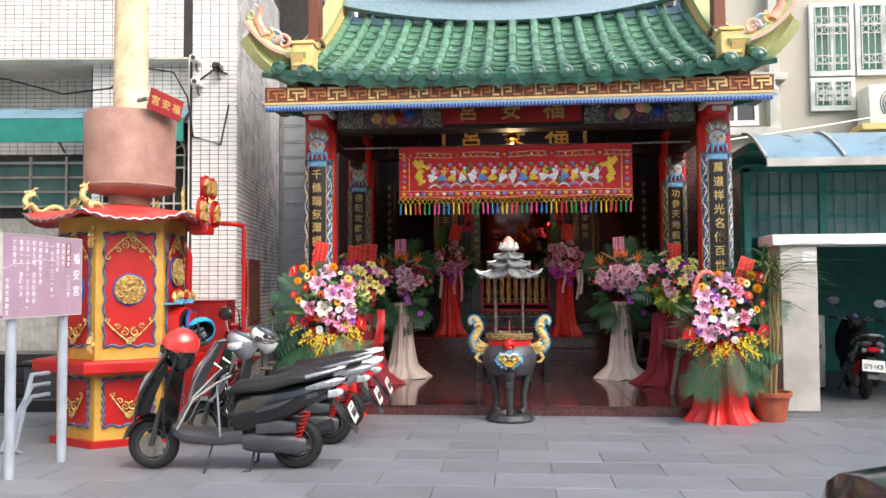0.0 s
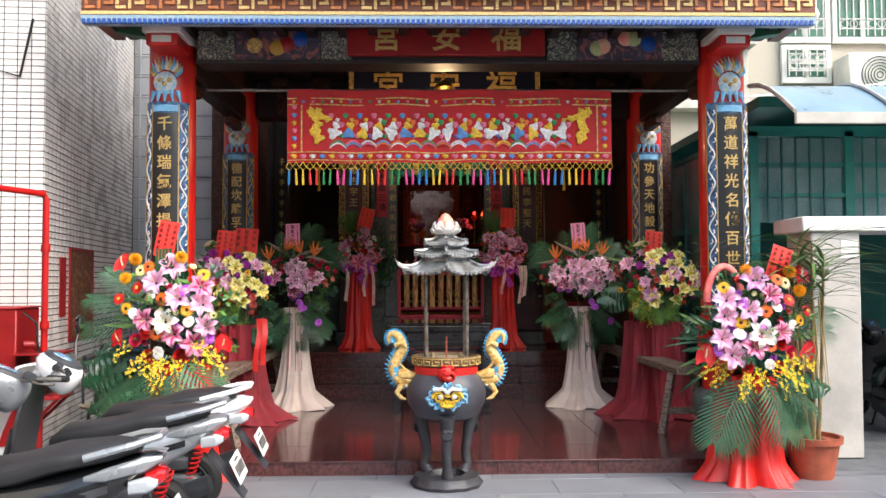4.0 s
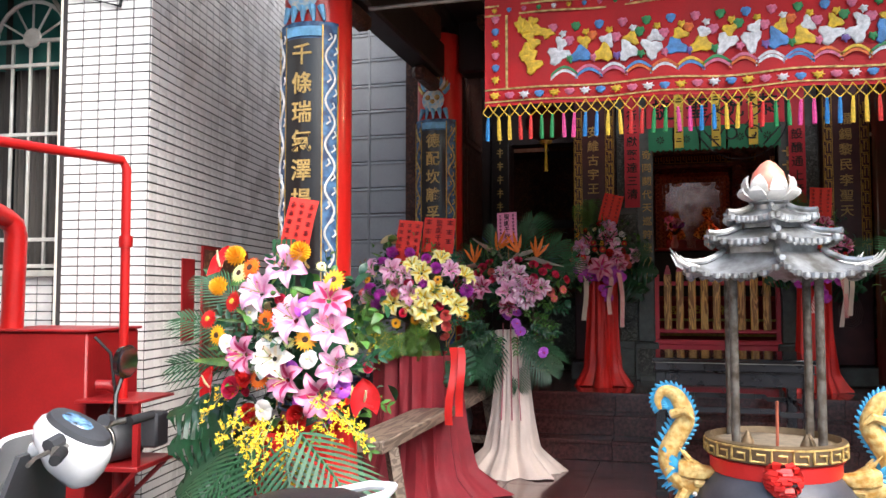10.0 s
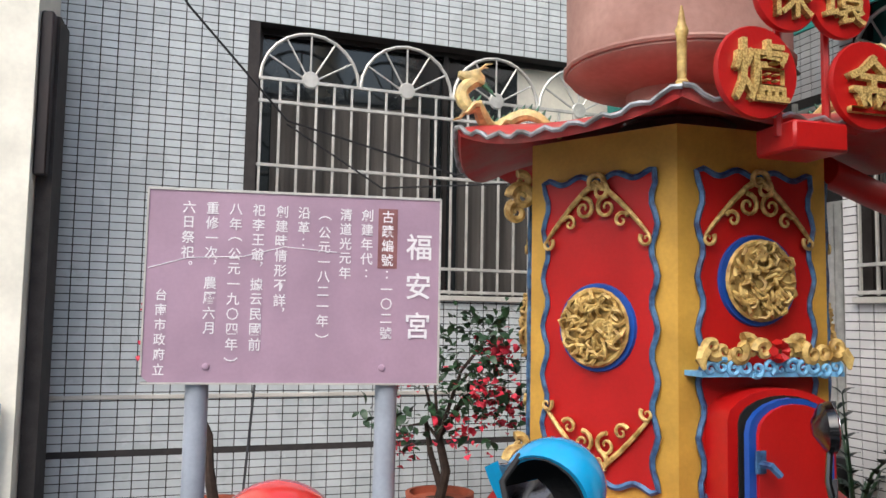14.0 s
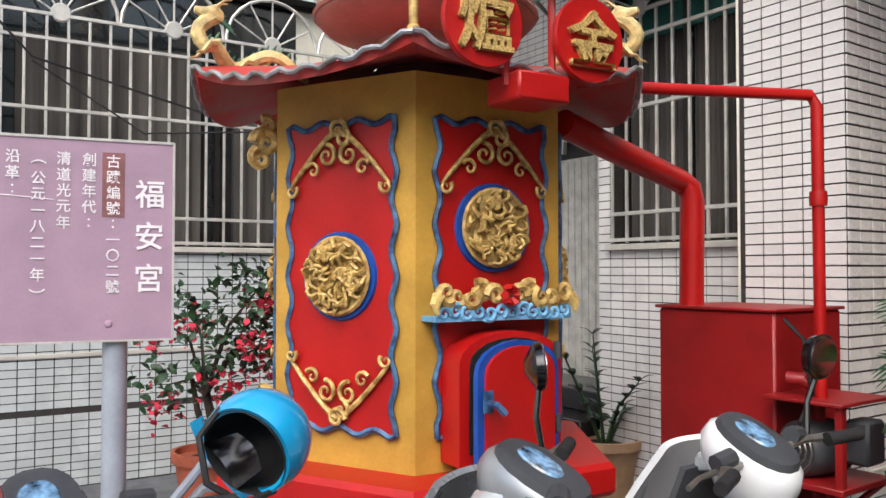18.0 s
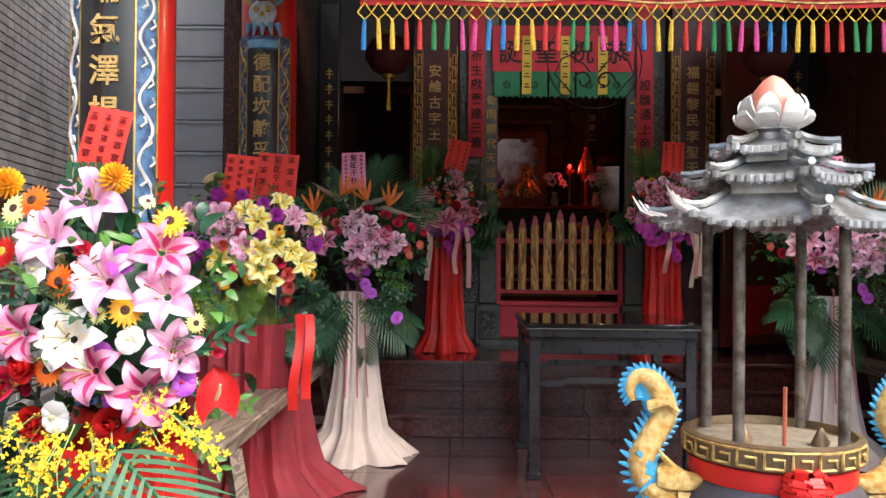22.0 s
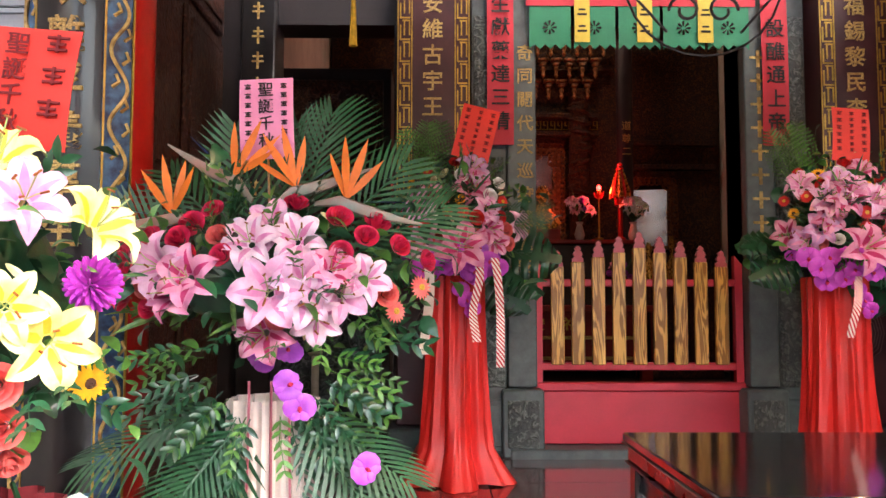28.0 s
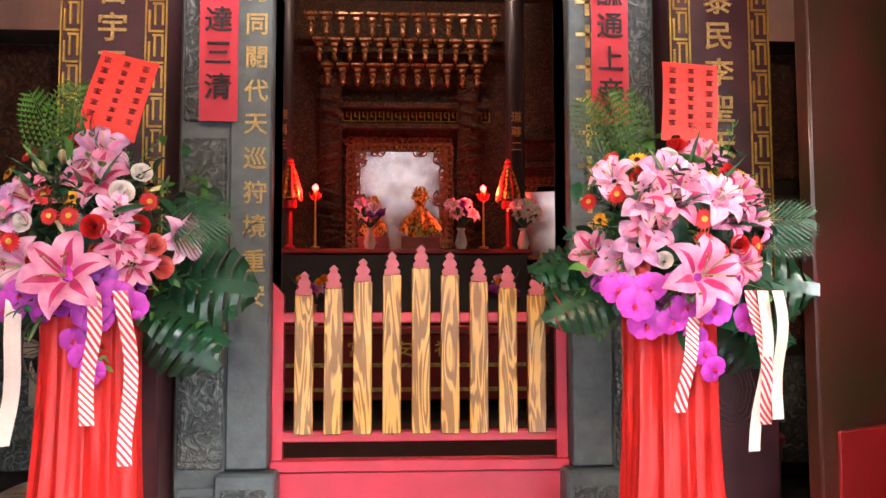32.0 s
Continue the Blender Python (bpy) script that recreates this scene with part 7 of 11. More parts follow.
lf = small_leaf(LEAFD, 0.07, 0.022)
br = small_leaf(BOUG, 0.04, 0.02)
for bx, by, hh, seed, dense in ((-6.05, 7.86, 1.35, 3, 1.0), (-6.0, 6.5, 1.15, 8, 0.25)):
    rg = random.Random(seed)
    t = thing("bougainvillea", pose(bx, by, 0), "potted bougainvillea with magenta bracts by the tiled wall" if dense > 0.6 else "half-bare potted bougainvillea by the tiled wall", "potted plant", "bougainvilleas")
    pot(t, 0.2, 0.42)
    ends = []
    bm = bmx()
    if dense < 0.6:
        tube(bm, [(0, 0, 0.38), (0.02, -0.04, 0.62), (0.0, -0.05, 0.8), (0.02, -0.13, 0.98), (0.0, -0.16, 1.2), (0.02, -0.22, 1.42)], [0.034, 0.03, 0.028, 0.024, 0.02, 0.014], 8)
        for e in ((0.05, -0.34, 1.5), (0.04, -0.12, 1.58), (-0.04, -0.26, 1.66), (0.03, -0.02, 1.45)):
            tube(bm, [(0.01, -0.18, 1.25), ((e[0] + 0.01) / 2, (e[1] - 0.18) / 2, 1.4), e], [0.012, 0.008, 0.004], 5)
            ends.append(e)
    else:
        tube(bm, [(0, 0, 0.38), (0.03, 0.03, 0.55), (-0.02, 0.0, 0.72), (0.03, -0.03, 0.9)], [0.035, 0.03, 0.026, 0.02], 8)
        tube(bm, [(0.02, 0, 0.45), (-0.06, -0.05, 0.65), (-0.03, -0.09, 0.85)], [0.025, 0.02, 0.014], 7)
        for k in range(9):
            a = rg.random() * 6.28
            e = (0.3 * math.cos(a) * rg.uniform(0.5, 1), 0.34 * math.sin(a), rg.uniform(0.75, hh + 0.15))
            tube(bm, [(0.02, -0.02, 0.75), (e[0] * 0.4, e[1] * 0.4, 0.4 + e[2] * 0.55), e], [0.014, 0.009, 0.004], 5)
            ends.append(e)
    part("trunk", bm, BARK, t)
    for k, e in enumerate(ends):
        if dense > 0.6 or k % 2:
            tagged(part("leaf_clump", cluster(lf, int(60 * dense), (0.12, 0.12, 0.1), rg, e), None, t), kind="stuff")
        part("bract_clump", cluster(br, int(34 * dense) + 6, (0.06, 0.06, 0.06), rg, (e[0] * 1.15 + 0.06, e[1] * 1.15, e[2] - 0.12)), None, t)
    if dense < 0.6:
        bm = bmx()
        tube(bm, [(0.05, 0.15, 0.4), (0.05, 0.2, 1.1)], 0.008, 5)
        part("stake", bm, IRON, t)
t = thing("zz_plant", pose(-5.3, 10.3, 0), "dark glossy-leaved plant in a tan pot", "potted plant")
pot(t, 0.24, 0.4, mat("tan_clay", srgb(186, 152, 118), 0.7, var=0.2))
rg = random.Random(4)
zl = small_leaf(mat("black_green_leaf", srgb(26, 42, 34), 0.3, var=0.3, scale=14, coat=0.3), 0.1, 0.026)
for k in range(7):
    a = k * 0.9
    pts = [(0.03 * math.cos(a), 0.03 * math.sin(a), 0.36), (0.14 * math.cos(a), 0.14 * math.sin(a), 0.62), (0.34 * math.cos(a), 0.34 * math.sin(a), 0.8 + 0.05 * k)]
    bm = bmx()
    tube(bm, pts, [0.014, 0.01, 0.004], 6)
    part("stem", bm, LEAFD, t)
    me_l = []
    for i in range(6):
        v = 0.25 + 0.15 * i
        p = [pts[0][j] * (1 - v) ** 2 + 2 * pts[1][j] * v * (1 - v) + pts[2][j] * v * v for j in range(3)]
        for s in (-1, 1):
            part("leaf", zl, None, t, at=pose(*p, 20, 0, math.degrees(a) - 90 + s * 55))
t = thing("plastic_tub", pose(-5.75, 9.95, 0), "dark grey plastic tub by the wall", "tub")
bm = bmx()
box(bm, -0.25, 0.25, -0.12, 0.12, 0.0, 0.55, 0.02)
part("body", bm, PLASTG, t)
bm = bmx()
box(bm, -0.27, 0.27, -0.14, 0.14, 0.55, 0.6, 0.01)
part("lid", bm, PLASTB, t)

# poster and red strip on the side wall, chairs and a blue crate in the gap
t = thing("notice_poster", SM @ pose(0.79, 0, 1.0), "old brown printed poster in a red frame", "poster")
bm = bmx()
box(bm, 0, 0.8, -0.015, -0.006, 0.0, 0.84)
part("sheet", bm, carved("faded_print", srgb(116, 74, 52), srgb(190, 150, 110), 9, 0.5, 0.001, 0.6), t)
bm = bmx()
for a, b, c, d in ((-0.025, 0.0, -0.025, 0.865), (0.8, 0.825, -0.025, 0.865), (0, 0.8, -0.025, 0.0), (0, 0.8, 0.84, 0.865)):
    box(bm, a, b, -0.022, -0.004, c, d)
part("frame", bm, DRED, t)
bm = bmx()
box(bm, 0.465, 0.65, -0.016, -0.006, 1.22, 1.765)
tagged(part("red_strip", bm, DRED, at=SM), "narrow red paper strip on the tiles", "paper strip")


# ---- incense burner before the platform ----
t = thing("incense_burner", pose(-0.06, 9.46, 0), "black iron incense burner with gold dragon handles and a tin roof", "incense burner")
bm = bmx()
lathe(bm, [(0.26, 0), (0.27, 0.03), (0.25, 0.05), (0.24, 0.08), (0.14, 0.09), (0.12, 0.05)], 40, wave=lambda a, z: 1 + (0.03 * math.cos(12 * a) if z < 0.06 else 0))
part("foot_ring", bm, IRON, t)
for k in range(3):
    a = math.radians(-90 + 120 * k)
    bm = bmx()
    prof = [(0.15, 0.08), (0.19, 0.14), (0.17, 0.24), (0.2, 0.36), (0.25, 0.46)]
    tube(bm, [(r * math.cos(a), r * math.sin(a), z) for r, z in prof], [0.05, 0.035, 0.035, 0.045, 0.06], 10)
    leg = part("leg", bm, IRON, t)
    bm = bmx()
    lathe(bm, [(0.003, 0), (0.05, 0.005), (0.04, 0.025), (0.004, 0.03)], 12)
    for s in (-1, 1):
        lathe(bm, [(0.002, 0.02), (0.014, 0.026), (0.003, 0.036)], 8, (s * 0.02, 0.015, 0))
    part("lion_boss", bm, IRON, leg, at=pose(0.245 * math.cos(a), 0.245 * math.sin(a), 0.42, 90, 0, math.degrees(a) + 90))
bm = bmx()
lathe(bm, [(0.1, 0.4), (0.23, 0.43), (0.29, 0.52), (0.302, 0.6), (0.29, 0.67), (0.245, 0.73), (0.235, 0.74)], 40)
part("bowl", bm, mat("black_enamelled_bowl", srgb(74, 74, 82), 0.45, metal=0.2, var=0.25, scale=10, bump=0.1), t)
bm = bmx()
lathe(bm, [(0.232, 0.735), (0.24, 0.75), (0.24, 0.795), (0.25, 0.8)], 40)
part("red_collar", bm, CLOTHR, t, "red cloth collar")
BRONZE = mat("old_bronze", srgb(126, 106, 80), 0.5, metal=0.5, var=0.3, scale=14, bump=0.3)
bm = bmx()
lathe(bm, [(0.225, 0.8), (0.25, 0.805), (0.258, 0.87), (0.238, 0.875), (0.232, 0.85), (0.1, 0.84), (0.01, 0.84)], 40, caps=False)
part("rim", bm, BRONZE, t)
bm = bmx()
n = 22
for k in range(n):
    a0 = k * 6.2832 / n
    def P(da, z):
        return (0.258 * math.cos(a0 + da), 0.258 * math.sin(a0 + da), z)
    w = 6.2832 / n
    tube(bm, [P(0, 0.815), P(0.7 * w, 0.815), P(0.7 * w, 0.842), P(0.3 * w, 0.842)], 0.005, 4)
    tube(bm, [P(0, 0.815), P(0, 0.862), P(1.0 * w, 0.862)], 0.005, 4)
part("fret", bm, GOLDP, t)
bm = bmx()
lathe(bm, [(0.236, 0.846), (0.2, 0.853), (0.1, 0.849), (0.004, 0.856)], 24, caps=False)
part("ash", bm, mat("incense_ash", srgb(150, 136, 116), 0.95, var=0.25, scale=20, bump=0.8), t)
bm = bmx()
tube(bm, [(0.0, -0.1, 0.84), (0.002, -0.1, 1.02)], 0.006, 6)
part("incense_stick", bm, TERRA, t)
# mask relief on the front
bm = bmx()
for s in (-1, 1):
    spiral(bm, s * 0.065, 0.0, 0.042, 0, 1.6, 0.014, 0.006, s, -0.02)
    spiral(bm, s * 0.03, -0.045, 0.03, 2, 1.3, 0.012, 0.006, s, -0.02)
tube(bm, [(-0.03, -0.03, -0.055), (0, -0.04, -0.06), (0.03, -0.03, -0.055)], 0.014, 6)
lathe(bm, [(0.003, 0), (0.03, 0.004), (0.02, 0.02), (0.003, 0.024)], 10, (0, 0, 0))
mk = part("mask_gold", bm, EMB[0], t, "gold beast mask", at=pose(0, -0.325, 0.6, 8))
bm = bmx()
for k in range(14):
    a = k * 6.283 / 14
    spiral(bm, 0.125 * math.cos(a), 0.075 * math.sin(a), 0.026, a, 1.2, 0.013, 0.005, 1 if k % 2 else -1, 0.0)
part("mask_clouds", bm, LBLUE, mk)
bm = bmx()
for s in (-1, 1):
    lathe(bm, [(0.002, 0), (0.018, 0.003), (0.012, 0.012), (0.002, 0.014)], 10, (s * 0.05, 0, 0))
    tube(bm, [(s * 0.1, 0.05, 0), (s * 0.03, 0.06, 0.01), (0, 0.03, 0.01)], 0.014, 6)
bmesh.ops.transform(bm, matrix=pose(0, -0.03, 0.01, 90), verts=bm.verts)
part("mask_white", bm, CERW, mk)
# red rosette
bm = bmx()
rg = random.Random(2)
for k in range(70):
    d = Vector((rg.gauss(0, 1), -abs(rg.gauss(0, 1)), rg.gauss(0, 1))).normalized() * 0.068
    q = d.cross(Vector((0, 0, 1))).normalized() * 0.022
    r = d.cross(q).normalized() * 0.012
    sheet(bm, lambda u, v: d * (0.75 + 0.3 * math.sin(3.14 * u)) + q * (v - 0.5) * 1.6 + r * (u - 0.5) * 2.2, 3, 2)
part("rosette", bm, CLOTHR, t, "red ribbon rosette", at=pose(0.0, -0.25, 0.76))
# dragon handles
DBLUE = mat("dragon_mane_blue", srgb(70, 160, 206), 0.45, var=0.3, scale=40)
SCALE = mat("yellow_dragon_scales", srgb(214, 188, 122), 0.4, var=0.35, scale=40, bump=0.9, bscale=70, second=srgb(190, 140, 60))
for s in (-1, 1):
    bm = bmx()
    ctrl = [(0.27, 0.66), (0.32, 0.68), (0.38, 0.72), (0.4, 0.79), (0.36, 0.87), (0.33, 0.93), (0.345, 0.99), (0.375, 1.03), (0.415, 1.035), (0.435, 1.0), (0.425, 0.965)]
    n = 40
    pts, rs = [], []
    for i in range(n + 1):
        f = i / n * (len(ctrl) - 1)
        j = min(int(f), len(ctrl) - 2)
        u = f - j
        p0, p1, p2, p3 = ctrl[max(j - 1, 0)], ctrl[j], ctrl[j + 1], ctrl[min(j + 2, len(ctrl) - 1)]
        q = [0.5 * (2 * p1[d] + (p2[d] - p0[d]) * u + (2 * p0[d] - 5 * p1[d] + 4 * p2[d] - p3[d]) * u * u + (3 * p1[d] - p0[d] - 3 * p2[d] + p3[d]) * u ** 3) for d in (0, 1)]
        pts.append((s * q[0], -0.03, q[1]))
        rs.append(0.012 + 0.028 * math.sin(math.pi * (i / n) ** 0.7) + (0.012 if i < 8 else 0))
    tube(bm, pts, rs, 10)
    dr = part("dragon_handle", bm, SCALE, t, "yellow scaled dragon handle")
    bm = bmx()
    for i in range(2, n):
        d = Vector(pts[i + 1]) - Vector(pts[i - 1])
        nn = Vector((-d.z, 0, d.x)).normalized() * (-s)
        for q in (-1, 1):
            tube(bm, [Vector(pts[i]) + nn * q * rs[i] * 0.75, Vector(pts[i]) + nn * q * (rs[i] + (0.026 if q > 0 else 0.014)) + d.normalized() * 0.014], [0.013, 0.003], 5)
    for k in range(5):
        tube(bm, [(s * 0.34, -0.05, 0.74), (s * (0.37 + 0.012 * k), -0.06, 0.7 + 0.03 * k), (s * (0.41), -0.06, 0.66 + 0.035 * k)], [0.014, 0.01, 0.002], 5)
    part("mane", bm, DBLUE, dr, "pale blue spines and mane")
    bm = bmx()
    loft(bm, [(0.36, -0.05, 0.74, 0.03, 0.03), (0.32, -0.05, 0.745, 0.045, 0.045), (0.27, -0.05, 0.73, 0.035, 0.03), (0.23, -0.05, 0.73, 0.026, 0.022), (0.215, -0.05, 0.73, 0.012, 0.012)], 10)
    loft(bm, [(0.3, -0.05, 0.69, 0.03, 0.018), (0.25, -0.05, 0.685, 0.022, 0.014), (0.225, -0.05, 0.69, 0.008, 0.006)], 8)
    tube(bm, [(0.33, -0.05, 0.66), (0.37, -0.06, 0.6), (0.34, -0.06, 0.56), (0.3, -0.07, 0.55)], [0.025, 0.02, 0.016, 0.006], 7)
    tube(bm, [(0.38, -0.05, 0.95), (0.33, -0.08, 0.97), (0.3, -0.08, 0.94)], [0.02, 0.014, 0.005], 7)
    for q in (-1, 1):
        tube(bm, [(0.32, -0.05 + q * 0.02, 0.78), (0.36, -0.05 + q * 0.03, 0.83)], [0.012, 0.002], 5)
    if s < 0:
        bmesh.ops.scale(bm, vec=(-1, 1, 1), verts=bm.verts)
    part("head", bm, SCALE, dr)
    bm = bmx()
    lathe(bm, [(0.002, 0), (0.009, 0.003), (0.002, 0.009)], 8)
    part("eye", bm, CERW, dr, at=pose(s * 0.3, -0.093, 0.755, 90))
# four posts and the tiered roof
POSTM = mat("weathered_steel_post", srgb(112, 106, 98), 0.5, metal=0.4, var=0.4, scale=25, bump=0.3, second=srgb(70, 58, 46))
for x in (-0.15, 0.15):
    for y in (-0.15, 0.15):
        bm = bmx()
        tube(bm, [(x, y, 0.84), (x, y, 1.62)], 0.0165, 10)
        part("post", bm, POSTM, t)
bm = bmx()
for x, y in ((0.17, -0.17), (-0.17, -0.1), (0.19, -0.14)):
    lathe(bm, [(0.022, 0.84), (0.024, 0.86), (0.01, 0.89), (0.004, 0.9)], 10, (x * 0.6, y * 0.6, 0))
part("shell_ornament", bm, BRONZE, t)
CA = [math.radians(30 + 60 * k) for k in range(6)]


def tier(r0, r1, z0, z1, lift):
    bm = bmx()
    for k in range(6):
        a0 = CA[k]

        def fs(u, v):
            a = a0 + math.pi / 3 * u
            flat = math.cos(math.pi / 6) / math.cos((u - 0.5) * math.pi / 3)
            tip = (2 * abs(u - 0.5)) ** 4
            r = (r0 * (1 - v) + r1 * v) * flat * (1 + 0.1 * tip * (1 - v))
            return (r * math.cos(a), r * math.sin(a), z0 + (z1 - z0) * (0.55 * v + 0.45 * v * v) + lift * tip * (1 - v) ** 2)
        sheet(bm, fs, 14, 6, 0, 0.01)
    for k in range(6):
        a = CA[k]
        tube(bm, [((r0 * (1 - v) + r1 * v) * (1 + 0.1 * (1 - v)) * math.cos(a), (r0 * (1 - v) + r1 * v) * (1 + 0.1 * (1 - v)) * math.sin(a), z0 + 0.015 + (z1 - z0) * (0.55 * v + 0.45 * v * v) + lift * (1 - v) ** 2) for v in (0, 0.2, 0.5, 0.8, 1)], 0.012, 6)
        for q in range(9):
            u = (q + 0.5) / 9
            flat = math.cos(math.pi / 6) / math.cos((u - 0.5) * math.pi / 3)
            tip = (2 * abs(u - 0.5)) ** 4
            rr = r0 * flat * (1 + 0.1 * tip)
            lathe(bm, [(0.003, -0.018), (0.014, -0.01), (0.014, 0.008), (0.003, 0.012)], 7, (rr * math.cos(a + u * math.pi / 3), rr * math.sin(a + u * math.pi / 3), z0 + lift * tip))
    return bm


for r0, r1, z0, z1, lift, nm in ((0.345, 0.2, 1.6, 1.69, 0.045, "lower_roof"), (0.25, 0.13, 1.73, 1.785, 0.025, "middle_roof"), (0.17, 0.075, 1.82, 1.862, 0.018, "upper_roof")):
    part(nm, tier(r0, r1, z0, z1, lift), TIN, t, "silvery tin roof tier")
bm = bmx()
lathe(bm, [(0.18, 1.69), (0.18, 1.74)], 6, phase=CA[0])
lathe(bm, [(0.115, 1.79), (0.115, 1.83)], 6, phase=CA[0])
lathe(bm, [(0.06, 1.86), (0.06, 1.88), (0.075, 1.89), (0.075, 1.9)], 12)
part("drum", bm, TIN, t)
bm = bmx()
for k in range(6):
    for e in (-0.25, 0.25):
        a = CA[k] + math.pi / 6 + e
        lathe(bm, [(0.016, 0), (0.012, 0.004), (0.003, 0.005)], 8)
part("grommet_row", bm, IRON, t, at=pose(0, 0, 1.76))
for k in (3, 5, 0, 2):
    a = CA[k]
    bm = bmx()
    p = Vector((0.36 * math.cos(a), 0.36 * math.sin(a), 1.635))
    o = Vector((math.cos(a), math.sin(a), 0))
    for j in range(3):
        tube(bm, [p - o * 0.02 * j, p + o * (0.045 - 0.015 * j) + Vector((0, 0, 0.022)), p + o * (0.075 - 0.02 * j) + Vector((0, 0, 0.07 - 0.012 * j))], [0.016, 0.012, 0.002], 6, flat=0.5)
    part("corner_wing", bm, CERW, t, "white upturned corner ornament")
for ring, (R, zz, hgt, tilt, nn) in enumerate(((0.055, 1.895, 0.055, 0.6, 9), (0.052, 1.905, 0.095, 0.3, 8))):
    for k in range(nn):
        a = k * 6.283 / nn + ring * 0.3
        bm = bmx()

        def pet(u, v):
            w = 0.034 * math.sin(math.pi * min(0.15 + 0.85 * u, 1)) * (v - 0.5) * 2
            r = R + 0.03 * math.sin(3.0 * u) + tilt * 0.07 * u
            return (r * math.cos(a) - w * math.sin(a), r * math.sin(a) + w * math.cos(a), zz + hgt * u)
        sheet(bm, pet, 6, 4, 0, 0.006)
        part("petal", bm, CERW, t)
bm = bmx()
lathe(bm, [(0.02, 1.9), (0.058, 1.92), (0.07, 1.965), (0.058, 2.01), (0.03, 2.045), (0.005, 2.06)], 20)
part("peach", bm, PEACH, t, "pink peach finial")

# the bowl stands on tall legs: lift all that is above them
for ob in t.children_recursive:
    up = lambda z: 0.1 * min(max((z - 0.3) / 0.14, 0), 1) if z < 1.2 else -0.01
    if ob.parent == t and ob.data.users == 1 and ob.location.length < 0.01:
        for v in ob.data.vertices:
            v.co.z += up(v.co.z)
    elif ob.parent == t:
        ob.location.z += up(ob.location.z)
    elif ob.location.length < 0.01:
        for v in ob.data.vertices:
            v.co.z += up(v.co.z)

# ---- black offering table ----
t = thing("offering_table", pose(-0.045, 12.48, PZ), "black lacquered square offering table with a glossy top", "table")
H = 0.965
bm = bmx()
box(bm, -0.535, 0.535, -0.475, 0.475, H - 0.03, H, 0.006)
part("tabletop", bm, mat("mirror_black_lacquer", srgb(30, 26, 26), 0.1, var=0.2, scale=6, bump=0.0, coat=0.6), t)
bm = bmx()
box(bm, -0.537, 0.537, -0.477, 0.477, H - 0.036, H - 0.031)
part("edge_bead", bm, STEEL, t, "worn pale edge")
bm = bmx()
box(bm, -0.52, 0.52, -0.46, 0.46, H - 0.09, H - 0.036, 0.006)
box(bm, -0.53, 0.53, -0.47, 0.47, H - 0.1, H - 0.092, 0.003)
part("moulding", bm, EBONY, t)
for x in (-0.48, 0.48):
    for y in (-0.42, 0.42):
        bm = bmx()
        box(bm, x - 0.035, x + 0.035, y - 0.035, y + 0.035, 0.04, H - 0.1, 0.006)
        box(bm, x - 0.045, x + 0.045, y - 0.045, y + 0.045, 0.0, 0.045, 0.005)
        part("leg", bm, EBONY, t)
for y in (-0.44, 0.44):
    bm = bmx()
    box(bm, -0.445, 0.445, y - 0.012, y + 0.012, H - 0.19, H - 0.1, 0.004)
    part("apron", bm, EBONY, t)
    bm = bmx()
    slab(bm, [(-0.445, 0.575), (-0.445, 0.61), (-0.31, 0.61), (-0.29, 0.63), (0.29, 0.63), (0.31, 0.61), (0.445, 0.61), (0.445, 0.575), (0.31, 0.575), (0.29, 0.595), (-0.29, 0.595), (-0.31, 0.575)], 0.024, Matrix.Translation((0, y - 0.012, 0)))
    part("stretcher", bm, EBONY, t)
for x in (-0.48, 0.48):
    bm = bmx()
    box(bm, x - 0.012, x + 0.012, -0.385, 0.385, H - 0.19, H - 0.1, 0.004)
    part("apron", bm, EBONY, t)
    bm = bmx()
    box(bm, x - 0.012, x + 0.012, -0.385, 0.385, 0.58, 0.615, 0.004)
    part("stretcher", bm, EBONY, t)

# ---- two long benches ----
for s in (-1, 1):
    t = thing("long_bench", pose(2.1, 12.02, PZ, 0, 0, 3) if s > 0 else pose(-2.04, 11.55, PZ), "long weathered plank bench along the porch side", "bench", "porch benches")
    bm = bmx()
    box(bm, -0.12, 0.12, -1.38, 1.38, 0.555, 0.625, 0.008)
    part("seat", bm, WEATH, t)
    for y in (-1.2, 1.2):
        for q in (-1, 1):
            bm = bmx()
            tube(bm, [(q * 0.2, y, 0.0), (q * 0.1, y, 0.56)], 0.042, 4)
            part("leg", bm, WEATH, t)
        bm = bmx()
        box(bm, -0.17, 0.17, y - 0.02, y + 0.02, 0.18, 0.24, 0.004)
        part("stretcher", bm, WEATH, t)


